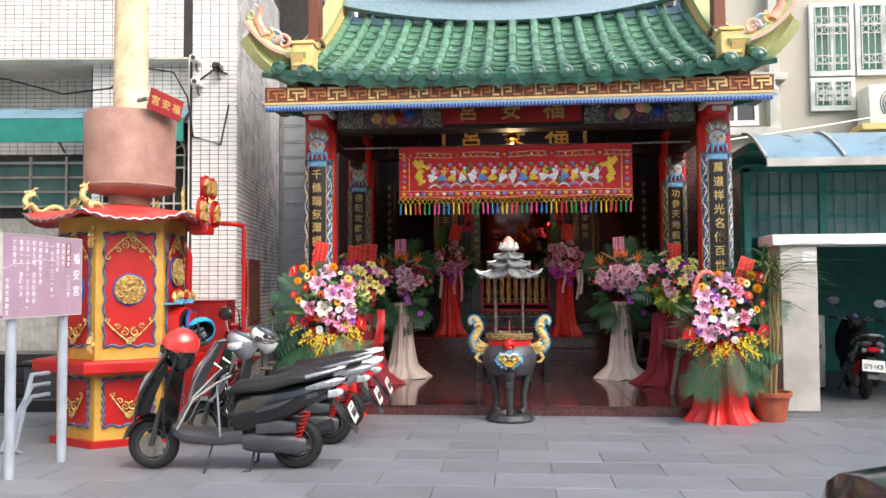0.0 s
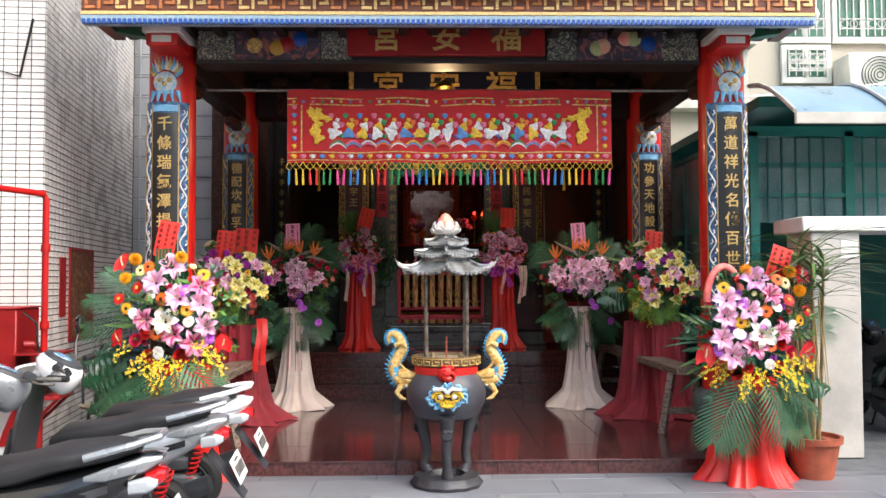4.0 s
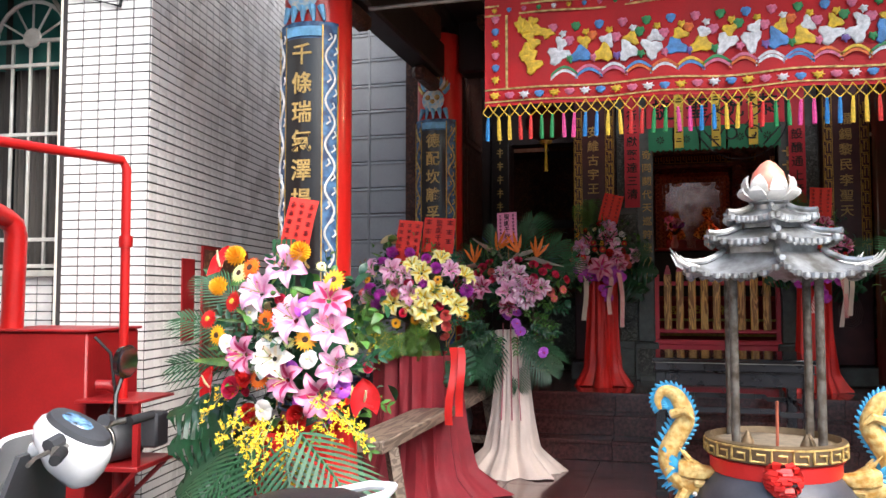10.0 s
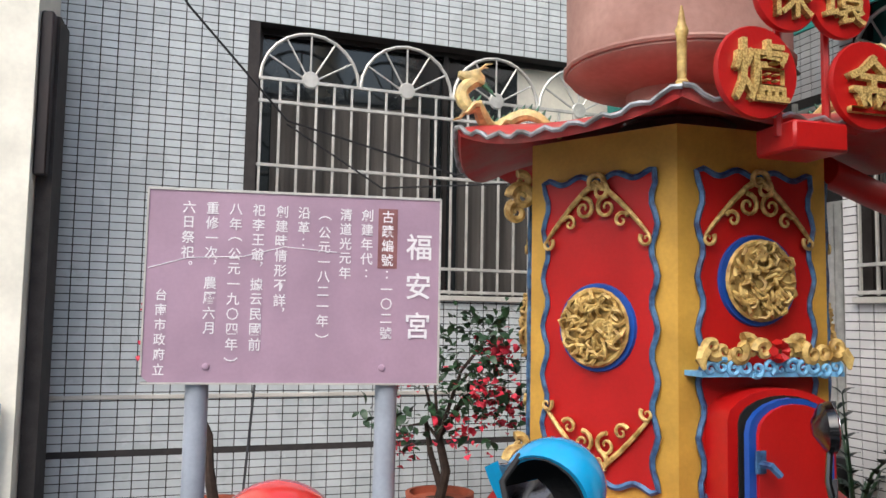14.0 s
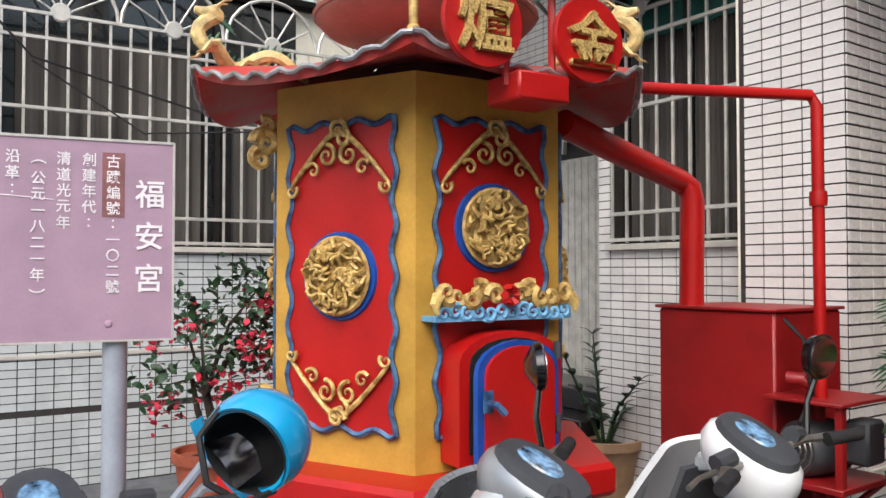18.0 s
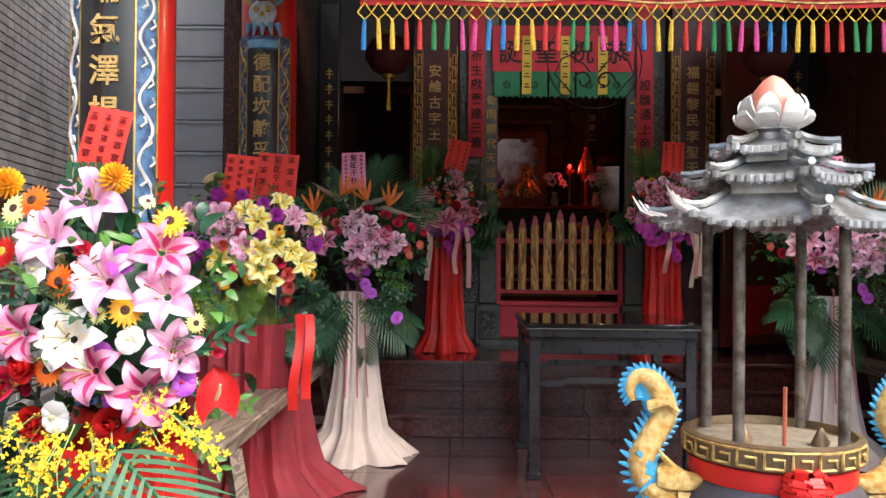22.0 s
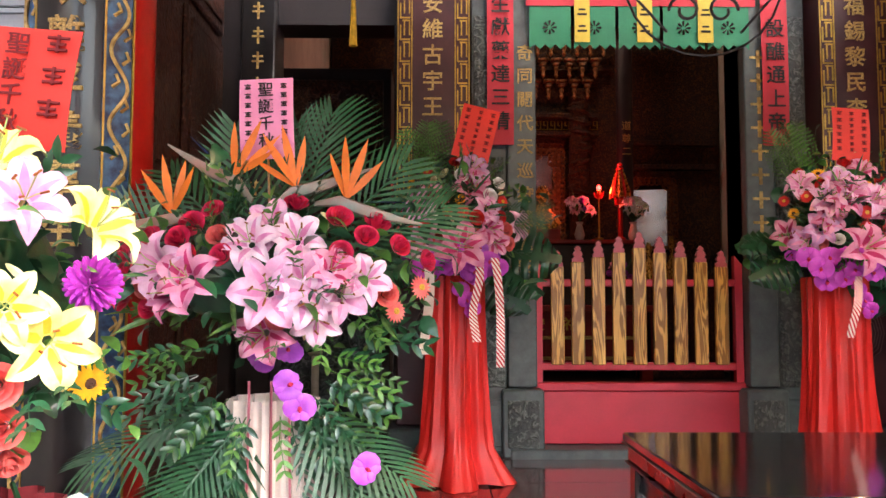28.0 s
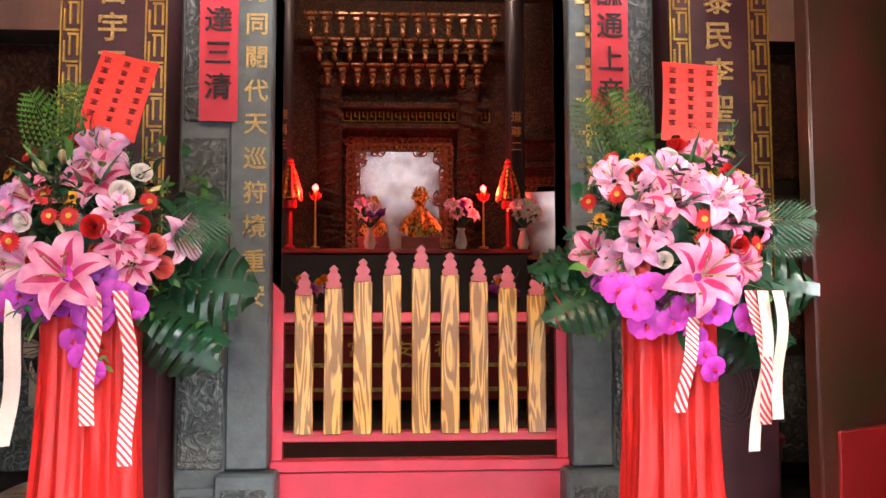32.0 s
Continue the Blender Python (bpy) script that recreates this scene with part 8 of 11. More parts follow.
# ---- scooters ----
LCD = mat("bluish_display_glass", srgb(120, 160, 196), 0.12, var=0.6, scale=30, second=srgb(30, 44, 60), bump=0, coat=0.6)
def scooter(m, body, trim, seat_mat, label, plate="", mirrors=(-1, 1), frame_seat=False, group="parked scooters", steer=0):
    t = thing("motor_scooter", m, label, "scooter", group)
    r = 0.215
    for x, w in ((0.0, 0.055), (1.19, 0.045)):
        bm = bmx()
        n, k = 28, 10
        ringp = []
        for i in range(n):
            a = i * 6.2832 / n
            ring = []
            for j in range(k):
                b = j * 6.2832 / k
                rr = r - 0.05 + 0.05 * math.cos(b)
                ring.append(bm.verts.new((x + rr * math.cos(a), w * math.sin(b), r + rr * math.sin(a))))
            ringp.append(ring)
        for i in range(n):
            for j in range(k):
                bm.faces.new((ringp[i][j], ringp[(i + 1) % n][j], ringp[(i + 1) % n][(j + 1) % k], ringp[i][(j + 1) % k]))
        wh = part("wheel", bm, RUBBER, t, "black tyre with alloy rim")
        bm = bmx()
        for y in (-0.03, 0.03):
            tube(bm, [(x + 0.13 * math.cos(a * 0.349), y, r + 0.13 * math.sin(a * 0.349)) for a in range(19)], 0.014, 6)
        for q in range(5):
            a = q * 1.2566
            tube(bm, [(x + 0.03 * math.cos(a), 0, r + 0.03 * math.sin(a)), (x + 0.13 * math.cos(a), 0, r + 0.13 * math.sin(a))], [0.02, 0.014], 6)
        tube(bm, [(x, -0.05, r), (x, 0.05, r)], 0.035, 10)
        part("rim", bm, PLASTG, wh)
        if x > 1:
            bm = bmx()
            lathe(bm, [(0.09, 0), (0.1, 0.002), (0.09, 0.004)], 24)
            bmesh.ops.transform(bm, matrix=pose(x, 0.06, r, 90), verts=bm.verts)
            part("brake_disc", bm, STEEL, wh)
    # fork and front fender
    bm = bmx()
    for q in (-0.075, 0.075):
        tube(bm, [(1.19, q, r), (1.08, q, 0.6)], [0.02, 0.022], 8)
    part("fork", bm, PLASTG, t)
    bm = bmx()
    sheet(bm, lambda u, v: (1.19 + (r + 0.03 - 0.02 * (2 * v - 1) ** 2) * math.cos(0.15 + 2.1 * u), 0.085 * (2 * v - 1), r + (r + 0.03 - 0.02 * (2 * v - 1) ** 2) * math.sin(0.15 + 2.1 * u)), 10, 4, 0, 0.006)
    part("front_fender", bm, body, t)
    # apron, leg shield, floor
    bm = bmx()
    sheet(bm, lambda u, v: (1.0 + 0.27 * math.sin(1.35 * u) + 0.07 * math.cos((2 * v - 1) * 1.4), (0.1 + 0.1 * math.sin(0.4 + 2.2 * u)) * (2 * v - 1), 0.98 - 0.55 * u), 10, 8, 0, -0.02)
    part("front_apron", bm, body, t)
    bm = bmx()
    sheet(bm, lambda u, v: (0.96 + 0.1 * math.sin(1.6 * u), (0.13 + 0.07 * math.sin(3.0 * u)) * (2 * v - 1), 0.95 - 0.62 * u), 8, 6, 0, 0.02)
    part("leg_shield", bm, PLASTB if body is not PLASTW else PLASTG, t)
    for q in (-1, 1):
        bm = bmx()
        loft(bm, [(1.13, q * 0.1, 0.86, 0.01, 0.015), (1.2, q * 0.1, 0.78, 0.04, 0.03), (1.25, q * 0.09, 0.7, 0.035, 0.025), (1.29, q * 0.07, 0.64, 0.008, 0.01)], 10)
        part("turn_signal", bm, LENSC, t, "clear front lamp")
    bm = bmx()
    loft(bm, [(1.0, 0, 0.34, 0.1, 0.05), (0.9, 0, 0.29, 0.15, 0.045), (0.6, 0, 0.27, 0.16, 0.045), (0.42, 0, 0.3, 0.14, 0.06)], 14, power=4)
    part("floorboard", bm, trim, t)
    # rear cowl with stripe
    bm = bmx()
    loft(bm, [(0.5, 0, 0.44, 0.1, 0.16), (0.4, 0, 0.47, 0.15, 0.19), (0.15, 0, 0.53, 0.17, 0.16), (-0.05, 0, 0.6, 0.165, 0.12), (-0.22, 0, 0.67, 0.13, 0.085), (-0.36, 0, 0.73, 0.06, 0.045), (-0.4, 0, 0.745, 0.02, 0.02)], 16)
    part("rear_cowl", bm, body, t)
    for q in (-1, 1):
        bm = bmx()
        sheet(bm, lambda u, v: (0.3 - 0.5 * u, q * (0.172 - 0.03 * u * u), 0.5 + 0.13 * u + 0.035 * v), 8, 1, 0, 0.004 * q)
        part("side_stripe", bm, trim, t)
        bm = bmx()
        loft(bm, [(-0.1, q * 0.13, 0.69, 0.01, 0.012), (-0.2, q * 0.135, 0.71, 0.03, 0.03), (-0.34, q * 0.07, 0.735, 0.03, 0.035), (-0.41, q * 0.04, 0.75, 0.01, 0.012)], 10)
        part("rear_panel", bm, PLASTW if body is PLASTW else PLASTS, t)
    bm = bmx()
    loft(bm, [(0.56, 0, 0.64, 0.05, 0.025), (0.48, 0, 0.68, 0.12, 0.055), (0.2, 0, 0.71, 0.15, 0.06), (0.02, 0, 0.76, 0.15, 0.058), (-0.2, 0, 0.79, 0.12, 0.045), (-0.31, 0, 0.8, 0.05, 0.025)], 16)
    part("seat", bm, seat_mat, t)
    bm = bmx()
    tube(bm, [(-0.1, 0.13, 0.78), (-0.3, 0.12, 0.83), (-0.4, 0.05, 0.85), (-0.4, -0.05, 0.85), (-0.3, -0.12, 0.83), (-0.1, -0.13, 0.78)], 0.017, 8)
    part("grab_rail", bm, PLASTW if body is PLASTW else PLASTS, t)
    bm = bmx()
    loft(bm, [(-0.34, 0, 0.66, 0.08, 0.035), (-0.39, 0, 0.665, 0.075, 0.04), (-0.42, 0, 0.67, 0.04, 0.025)], 12)
    part("tail_light", bm, LENSR, t, "red tail light")
    for q in (-1, 1):
        bm = bmx()
        loft(bm, [(-0.28, q * 0.1, 0.64, 0.02, 0.03), (-0.36, q * 0.1, 0.65, 0.028, 0.035), (-0.4, q * 0.09, 0.655, 0.01, 0.015)], 10)
        part("rear_signal", bm, LENSC, t)
    bm = bmx()
    sheet(bm, lambda u, v: (-0.3 - 0.2 * u, 0.06 * (2 * v - 1), 0.56 - 0.26 * u), 5, 3, 0, 0.015)
    part("mudguard", bm, PLASTG, t)
    bm = bmx()
    box(bm, -0.13, 0.13, -0.004, 0.004, -0.075, 0.075, 0.003)
    pl = part("licence_plate", bm, PLATEW, t, "white licence plate", at=pose(-0.47, 0, 0.47, -24, 0, -90))
    if plate:
        for i, ch in enumerate(plate):
            part("character", glyph(ch, INK, 0.03, "bold"), None, pl, at=Matrix.LocRotScale((-0.095 + i * 0.032, -0.006, -0.012), None, (0.055, 0.08, 0.085)))
    else:
        bm = bmx()
        for i in range(6):
            box(bm, -0.1 + i * 0.036, -0.078 + i * 0.036, -0.006, -0.004, -0.035, 0.025)
        box(bm, -0.05, 0.05, -0.006, -0.004, 0.045, 0.056)
        part("plate_marks", bm, INK, pl)
    # engine, belt case, exhaust, shock, stand
    bm = bmx()
    loft(bm, [(0.42, 0.1, 0.25, 0.04, 0.06), (0.3, 0.12, 0.25, 0.05, 0.085), (0.1, 0.12, 0.24, 0.05, 0.075), (-0.03, 0.11, 0.225, 0.05, 0.085), (-0.1, 0.11, 0.22, 0.03, 0.05)], 14)
    part("belt_case", bm, PLASTG, t)
    bm = bmx()
    loft(bm, [(0.3, 0.13, 0.36, 0.04, 0.045), (0.12, 0.14, 0.38, 0.05, 0.055), (-0.02, 0.13, 0.37, 0.03, 0.04)], 10)
    part("air_box", bm, PLASTG, t)
    bm = bmx()
    box(bm, 0.1, 0.4, -0.1, 0.1, 0.2, 0.4, 0.03)
    part("engine", bm, IRON, t)
    bm = bmx()
    tube(bm, [(0.35, -0.1, 0.18), (0.15, -0.14, 0.17), (0.1, -0.15, 0.2), (-0.28, -0.15, 0.33)], [0.018, 0.02, 0.05, 0.055], 12)
    part("exhaust", bm, PLASTG, t)
    bm = bmx()
    tube(bm, [(-0.02 + 0.03 * math.cos(i * 0.9) - 0.0018 * i, 0.12 + 0.03 * math.sin(i * 0.9), 0.27 + 0.0046 * i) for i in range(50)], 0.007, 5)
    part("spring", bm, FRED, t, "red coil spring")
    bm = bmx()
    tube(bm, [(0.32, 0.1, 0.22), (0.36, 0.13, 0.02), (0.42, 0.15, 0.008)], 0.012, 6)
    tube(bm, [(0.32, -0.1, 0.22), (0.36, -0.13, 0.02), (0.42, -0.15, 0.008)], 0.012, 6)
    tube(bm, [(0.66, 0.13, 0.24), (0.72, 0.2, 0.008)], 0.01, 6)
    part("stand", bm, IRON, t)
    # handlebar, headset, mirrors, turned about the steering head
    turned = pose(0.83 if steer else 0.99, 0, 0, 0, 0, steer) @ pose(-0.99, 0, 0)
    bm = bmx()
    tube(bm, [(0.86, -0.33, 1.0), (0.93, -0.2, 1.0), (0.97, 0, 0.97), (0.93, 0.2, 1.0), (0.86, 0.33, 1.0)], 0.012, 8)
    part("handlebar", bm, STEEL, t, at=turned)
    for q in (-1, 1):
        bm = bmx()
        tube(bm, [(0.88, q * 0.24, 1.0), (0.84, q * 0.355, 1.0)], [0.02, 0.019], 10)
        part("grip", bm, RUBBER, t, at=turned)
        bm = bmx()
        tube(bm, [(0.95, q * 0.2, 0.99), (0.96, q * 0.27, 0.985), (0.93, q * 0.36, 0.985)], [0.009, 0.007, 0.008], 6)
        part("brake_lever", bm, STEEL, t, at=turned)
        if q not in mirrors:
            continue
        bm = bmx()
        tube(bm, [(0.93, q * 0.22, 1.0), (0.94, q * 0.25, 1.1), (0.92, q * 0.29, 1.2)], 0.009, 7)
        mr = part("mirror_stem", bm, PLASTB, t, at=turned)
        bm = bmx()
        loft(bm, [(0.95, 0, 0, 0.02, 0.015), (0.93, 0, 0, 0.062, 0.046), (0.915, 0, 0, 0.066, 0.05), (0.911, 0, 0, 0.06, 0.045)], 18, power=2.2)
        hd = part("mirror_head", bm, PLASTB, mr, at=pose(0.92, q * 0.3, 1.23) @ Matrix.Scale(1.35, 4) @ pose(-0.92, 0, 0))
        bm = bmx()
        loft(bm, [(0.9115, 0, 0, 0.056, 0.041), (0.9105, 0, 0, 0.056, 0.041)], 18, power=2.2)
        part("mirror_glass", bm, CHROME, mr, at=pose(0.9185, q * 0.3, 1.23) @ Matrix.Scale(1.35, 4) @ pose(-0.92, 0, 0))
    bm = bmx()
    loft(bm, [(-0.05, 0, 0.0, 0.086, 0.13), (-0.035, 0, 0.0, 0.096, 0.145), (0.0, 0, 0, 0.105, 0.155), (0.05, 0, -0.01, 0.1, 0.145), (0.11, 0, -0.04, 0.08, 0.1), (0.15, 0, -0.06, 0.03, 0.04)], 18, power=2.3)
    hm = turned @ pose(0.98, 0, 0.98, 0, 62, -0.6 * steer)
    part("headset", bm, body, t, at=hm)
    bm = bmx()
    loft(bm, [(-0.045, 0, 0, 0.088, 0.132), (-0.07, 0, 0, 0.08, 0.12), (-0.074, 0, 0, 0.066, 0.102)], 18, power=2.3)
    ds = part("dash", bm, PLASTG, t, "dark oval instrument cowl", at=hm)
    bm = bmx()
    loft(bm, [(-0.074, 0, 0.015, 0.04, 0.062), (-0.079, 0, 0.015, 0.036, 0.056), (-0.08, 0, 0.015, 0.02, 0.03)], 16, power=2.4)
    part("display", bm, LCD, ds, "bluish oval display glass", at=Matrix.Identity(4))
    bm = bmx()
    tube(bm, [(0.95, -0.21, 1.01), (0.94, -0.15, 1.02)], 0.026, 8)
    tube(bm, [(0.95, 0.21, 1.01), (0.94, 0.15, 1.02)], 0.026, 8)
    part("switch_block", bm, PLASTG, t, at=turned)
    bm = bmx()
    loft(bm, [(1.06, 0, 0.97, 0.08, 0.045), (1.12, 0, 0.95, 0.065, 0.035), (1.14, 0, 0.945, 0.03, 0.018)], 14)
    part("headlight", bm, LENSC, t, at=turned)
    if frame_seat:
        bm = bmx()
        for q in (-0.13, 0.13):
            tube(bm, [(0.95, q, 0.36), (0.82, q, 0.6), (0.62, q, 0.74), (0.5, q, 0.8)], 0.011, 7)
            tube(bm, [(0.6, q, 0.3), (0.62, q, 0.72)], 0.011, 7)
            tube(bm, [(0.82, q, 0.62), (0.72, q, 0.72), (0.58, q, 0.86), (0.64, q, 0.9)], 0.01, 7)
        for a, b in (((0.82, 0.6), 0), ((0.6, 0.3), 0), ((0.95, 0.36), 0)):
            tube(bm, [(a[0], -0.13, a[1]), (a[0], 0.13, a[1])], 0.01, 6)
        part("child_seat_frame", bm, CHROME, t, "bare steel child seat frame")
        bm = bmx()
        sheet(bm, lambda u, v: (0.7 - 0.12 * u, 0.1 * (2 * v - 1), 0.58 + 0.2 * u * u), 5, 3, 0, 0.015)
        part("child_seat_pad", bm, PLASTS, t)
    return t


def helmet(m, mt, label):
    t = thing("helmet", m, label, "helmet", "helmets on the scooters")
    bm = bmx()
    R = 0.135

    def dome(u, v):
        a, b = 6.2832 * u, -0.42 + v * (math.pi / 2 + 0.42)
        front = max(0, math.cos(a)) ** 2
        b = max(b, -0.42 + 0.75 * front * (1 - v) ** 0.3 if front > 0.05 else -0.42)
        return (R * 1.08 * math.cos(b) * math.cos(a), R * math.cos(b) * math.sin(a), R * 1.02 * math.sin(b) + 0.06)
    sheet(bm, dome, 32, 14, 0, 0.016)
    part("shell", bm, mt, t)
    bm = bmx()
    lathe(bm, [(0.118, -0.0), (0.118, 0.04), (0.1, 0.12), (0.05, 0.165), (0.003, 0.17)], 22, caps=False)
    part("liner", bm, RUBBER, t)
    bm = bmx()
    sheet(bm, lambda u, v: (0.15 * math.cos(1.1 * (u - 0.5)) + 0.05 * v, 0.15 * math.sin(1.1 * (2 * u - 1) * 0.5) * 1.6, 0.075 - 0.0 * v), 10, 2, 0, 0.006)
    part("peak", bm, mt, t)
    bm = bmx()
    tube(bm, [(0.0, 0.125, 0.02), (0.03, 0.1, -0.06), (0.04, 0.0, -0.11), (0.03, -0.1, -0.06), (0.0, -0.125, 0.02)], 0.009, 6)
    part("chin_strap", bm, RUBBER, t)
    bm = bmx()
    sheet(bm, lambda u, v: (0.095 - 0.12 * v, 0.075 * (2 * u - 1) * (1 - 0.25 * v), 0.0 + 0.02 * math.sin(3.1 * u)), 8, 4, 0, 0.003)
    part("visor", bm, CHROME, t, "mirrored visor folded inside")
    return t


def tipped(p, up, front, scale):
    """A pose at p with the given up and front ways."""
    z = Vector(up).normalized()
    y = z.cross(Vector(front)).normalized()
    return Matrix.Translation(p) @ Matrix((y.cross(z), y, z)).transposed().to_4x4() @ Matrix.Scale(scale, 4)


scooter(pose(-1.8, 6.98, 0, -4, 0, 184.7), PLASTB, PLASTG, VINYL, "gloss black motor scooter with a child seat frame, on its stand", mirrors=(), frame_seat=True)
scooter(pose(-1.76, 8.0, 0, -4, 0, 184), PLASTS, PLASTB, VINYL, "silver and black motor scooter with a blue helmet on its bar", mirrors=(-1,), steer=58)
scooter(pose(-1.78, 8.75, 0, -4, 0, 184), PLASTW, PLASTB, VINYL, "white and black motor scooter parked last in the row", mirrors=(-1,), steer=6)
s4 = scooter(pose(4.5, 11.4, 0, 4, 0, 78), PLASTB, PLASTG, VINYL, "dark motor scooter parked under the blue awning", "G78-HCB", group="far scooter")
helmet(pose(-2.66, 6.64, 0.985, 0, 0, 200), HELR, "glossy red open-face helmet hung on a scooter mirror")
helmet(tipped((-2.71, 7.22, 1.11), (-0.57, 0.67, 0.3), (0.09, -0.74, -0.44), 0.86), HELB, "sky-blue open-face helmet tipped to show its liner")


# ---- flowers: one mesh for each kind and colour ----
def petal_mat(name, c, second=None, rough=0.5):
    return mat(name, srgb(*c), rough, var=0.14, scale=18, bump=0.1, bscale=90, rnd=0.1, second=srgb(*second) if second else None, sub=0.15)


def lily(name, mt, throat, r=0.1):
    bm = bmx()
    for k in range(6):
        a = k * math.pi / 3
        wid = 0.36 if k % 2 else 0.27

        def f(u, v):
            w = wid * r * math.sin(math.pi * min(0.12 + 0.86 * u, 1)) ** 0.8 * (2 * v - 1)
            q = r * (0.1 + 0.95 * u)
            z = r * (0.75 * math.sin(1.7 * u) - 0.55 * u ** 3) - 0.25 * r - 0.1 * r * (1 - (2 * v - 1) ** 2) + 0.04 * r * math.sin(9 * u) * (2 * v - 1)
            return (q * math.cos(a) - w * math.sin(a), q * math.sin(a) + w * math.cos(a), z)
        sheet(bm, f, 6, 4)
        sheet(bm, lambda u, v: Vector(f(0.05 + 0.75 * u, 0.5 + 0.42 * (1 - u) ** 0.7 * (v - 0.5))) + Vector((0, 0, 0.0016)), 5, 2, 1)
    for k in range(4):
        a = k * 1.571 + 0.5
        tube(bm, [(0, 0, -0.1 * r), (0.2 * r * math.cos(a), 0.2 * r * math.sin(a), 0.5 * r), (0.34 * r * math.cos(a), 0.34 * r * math.sin(a), 0.75 * r)], 0.0022, 3, mi=2)
        tube(bm, [(0.3 * r * math.cos(a) - 0.008, 0.3 * r * math.sin(a), 0.76 * r), (0.36 * r * math.cos(a) + 0.008, 0.36 * r * math.sin(a), 0.77 * r)], 0.003, 4, mi=3)
    return finish(name, bm, [mt, throat, P_GREEN, P_POLLEN])


def gerbera(name, mt, core, r=0.055):
    bm = bmx()
    for ring, n, s, z in ((0, 18, 1.0, 0.0), (1, 16, 0.82, 0.006), (2, 12, 0.55, 0.011)):
        for k in range(n):
            a = k * 6.2832 / n + ring * 0.2

            def f(u, v):
                w = 0.13 * r * math.sin(math.pi * min(0.2 + 0.75 * u, 1)) * (2 * v - 1)
                q = r * s * (0.15 + 0.85 * u)
                return (q * math.cos(a) - w * math.sin(a), q * math.sin(a) + w * math.cos(a), z + 0.25 * r * u * (1 - 0.6 * u))
            sheet(bm, f, 3, 2)
    lathe(bm, [(0.3 * r, 0.008), (0.26 * r, 0.018), (0.1 * r, 0.02), (0.003, 0.017)], 10, mi=1)
    return finish(name, bm, [mt, core])


def rose(name, mt, r=0.045):
    bm = bmx()
    for ring, n, R, h, flare in ((0, 3, 0.22, 1.0, 0.0), (1, 4, 0.42, 0.95, 0.12), (2, 5, 0.66, 0.8, 0.3), (3, 6, 0.9, 0.55, 0.55)):
        for k in range(n):
            a0 = k * 6.2832 / n + ring * 0.7

            def f(u, v):
                a = a0 + (v - 0.5) * 2.2 * 6.2832 / n * 0.6
                q = r * (R * (0.45 + 0.55 * math.sin(1.5 * u)) + flare * u ** 3 * 0.6)
                return (q * math.cos(a), q * math.sin(a), r * (-0.6 + 1.5 * h * u - 0.15 * (2 * v - 1) ** 2 * u))
            sheet(bm, f, 4, 4)
    return finish(name, bm, [mt])


def mum(name, mt, r=0.055):
    bm = bmx()
    n = 90
    for k in range(n):
        z = 1 - 1.5 * (k + 0.5) / n
        q = math.sqrt(max(0, 1 - z * z))
        a = k * 2.39996
        d = Vector((q * math.cos(a), q * math.sin(a), z))
        s1 = d.cross(Vector((0, 0, 1)) if abs(z) < 0.95 else Vector((1, 0, 0))).normalized()
        tube(bm, [d * r * 0.35, d * r * 0.8 + Vector((0, 0, 0.1 * r)), d * r + Vector((0, 0, 0.18 * r))], [0.1 * r, 0.12 * r, 0.05 * r], 4, flat=0.5)
    return finish(name, bm, [mt])


def orchid(name, mt, lip, r=0.045):
    bm = bmx()
    for k, (wd, ln) in enumerate(((0.5, 0.9), (0.8, 1.0), (0.45, 0.85), (0.45, 0.85), (0.8, 1.0))):
        a = math.pi / 2 + k * 1.2566

        def f(u, v):
            w = wd * r * math.sin(math.pi * min(0.1 + 0.82 * u, 1)) ** 0.7 * (2 * v - 1)
            q = r * ln * u * 1.1
            return (q * math.cos(a) - w * math.sin(a), q * math.sin(a) + w * math.cos(a), 0.2 * r * math.sin(2.4 * u) - 0.12 * r * (2 * v - 1) ** 2 + (0.004 if k in (1, 4) else 0))
        sheet(bm, f, 5, 4)
    tube(bm, [(0, 0, 0.1 * r), (0, -0.12 * r, 0.35 * r), (0, -0.3 * r, 0.3 * r)], [0.12 * r, 0.16 * r, 0.05 * r], 6, mi=1)
    return finish(name, bm, [mt, lip])


def anthurium(name, mt, spadix, r=0.1):
    bm = bmx()

    def f(u, v):
        s = 2 * v - 1
        w = r * 0.62 * math.sin(math.pi * min(0.22 + 0.78 * u, 1)) ** 0.75 * s
        y = r * (1.25 * u - 0.35) - 0.35 * r * abs(s) ** 1.5 * (1 - u) ** 2
        return (w, y, 0.1 * r * math.sin(3 * u) + 0.18 * r * s * s + 0.02 * r * math.cos(14 * u) * abs(s))
    sheet(bm, f, 8, 8)
    tube(bm, [(0, -0.1 * r, 0.05 * r), (0, 0.15 * r, 0.35 * r), (0, 0.45 * r, 0.55 * r)], [0.05 * r, 0.06 * r, 0.03 * r], 7, mi=1)
    return finish(name, bm, [mt, spadix])


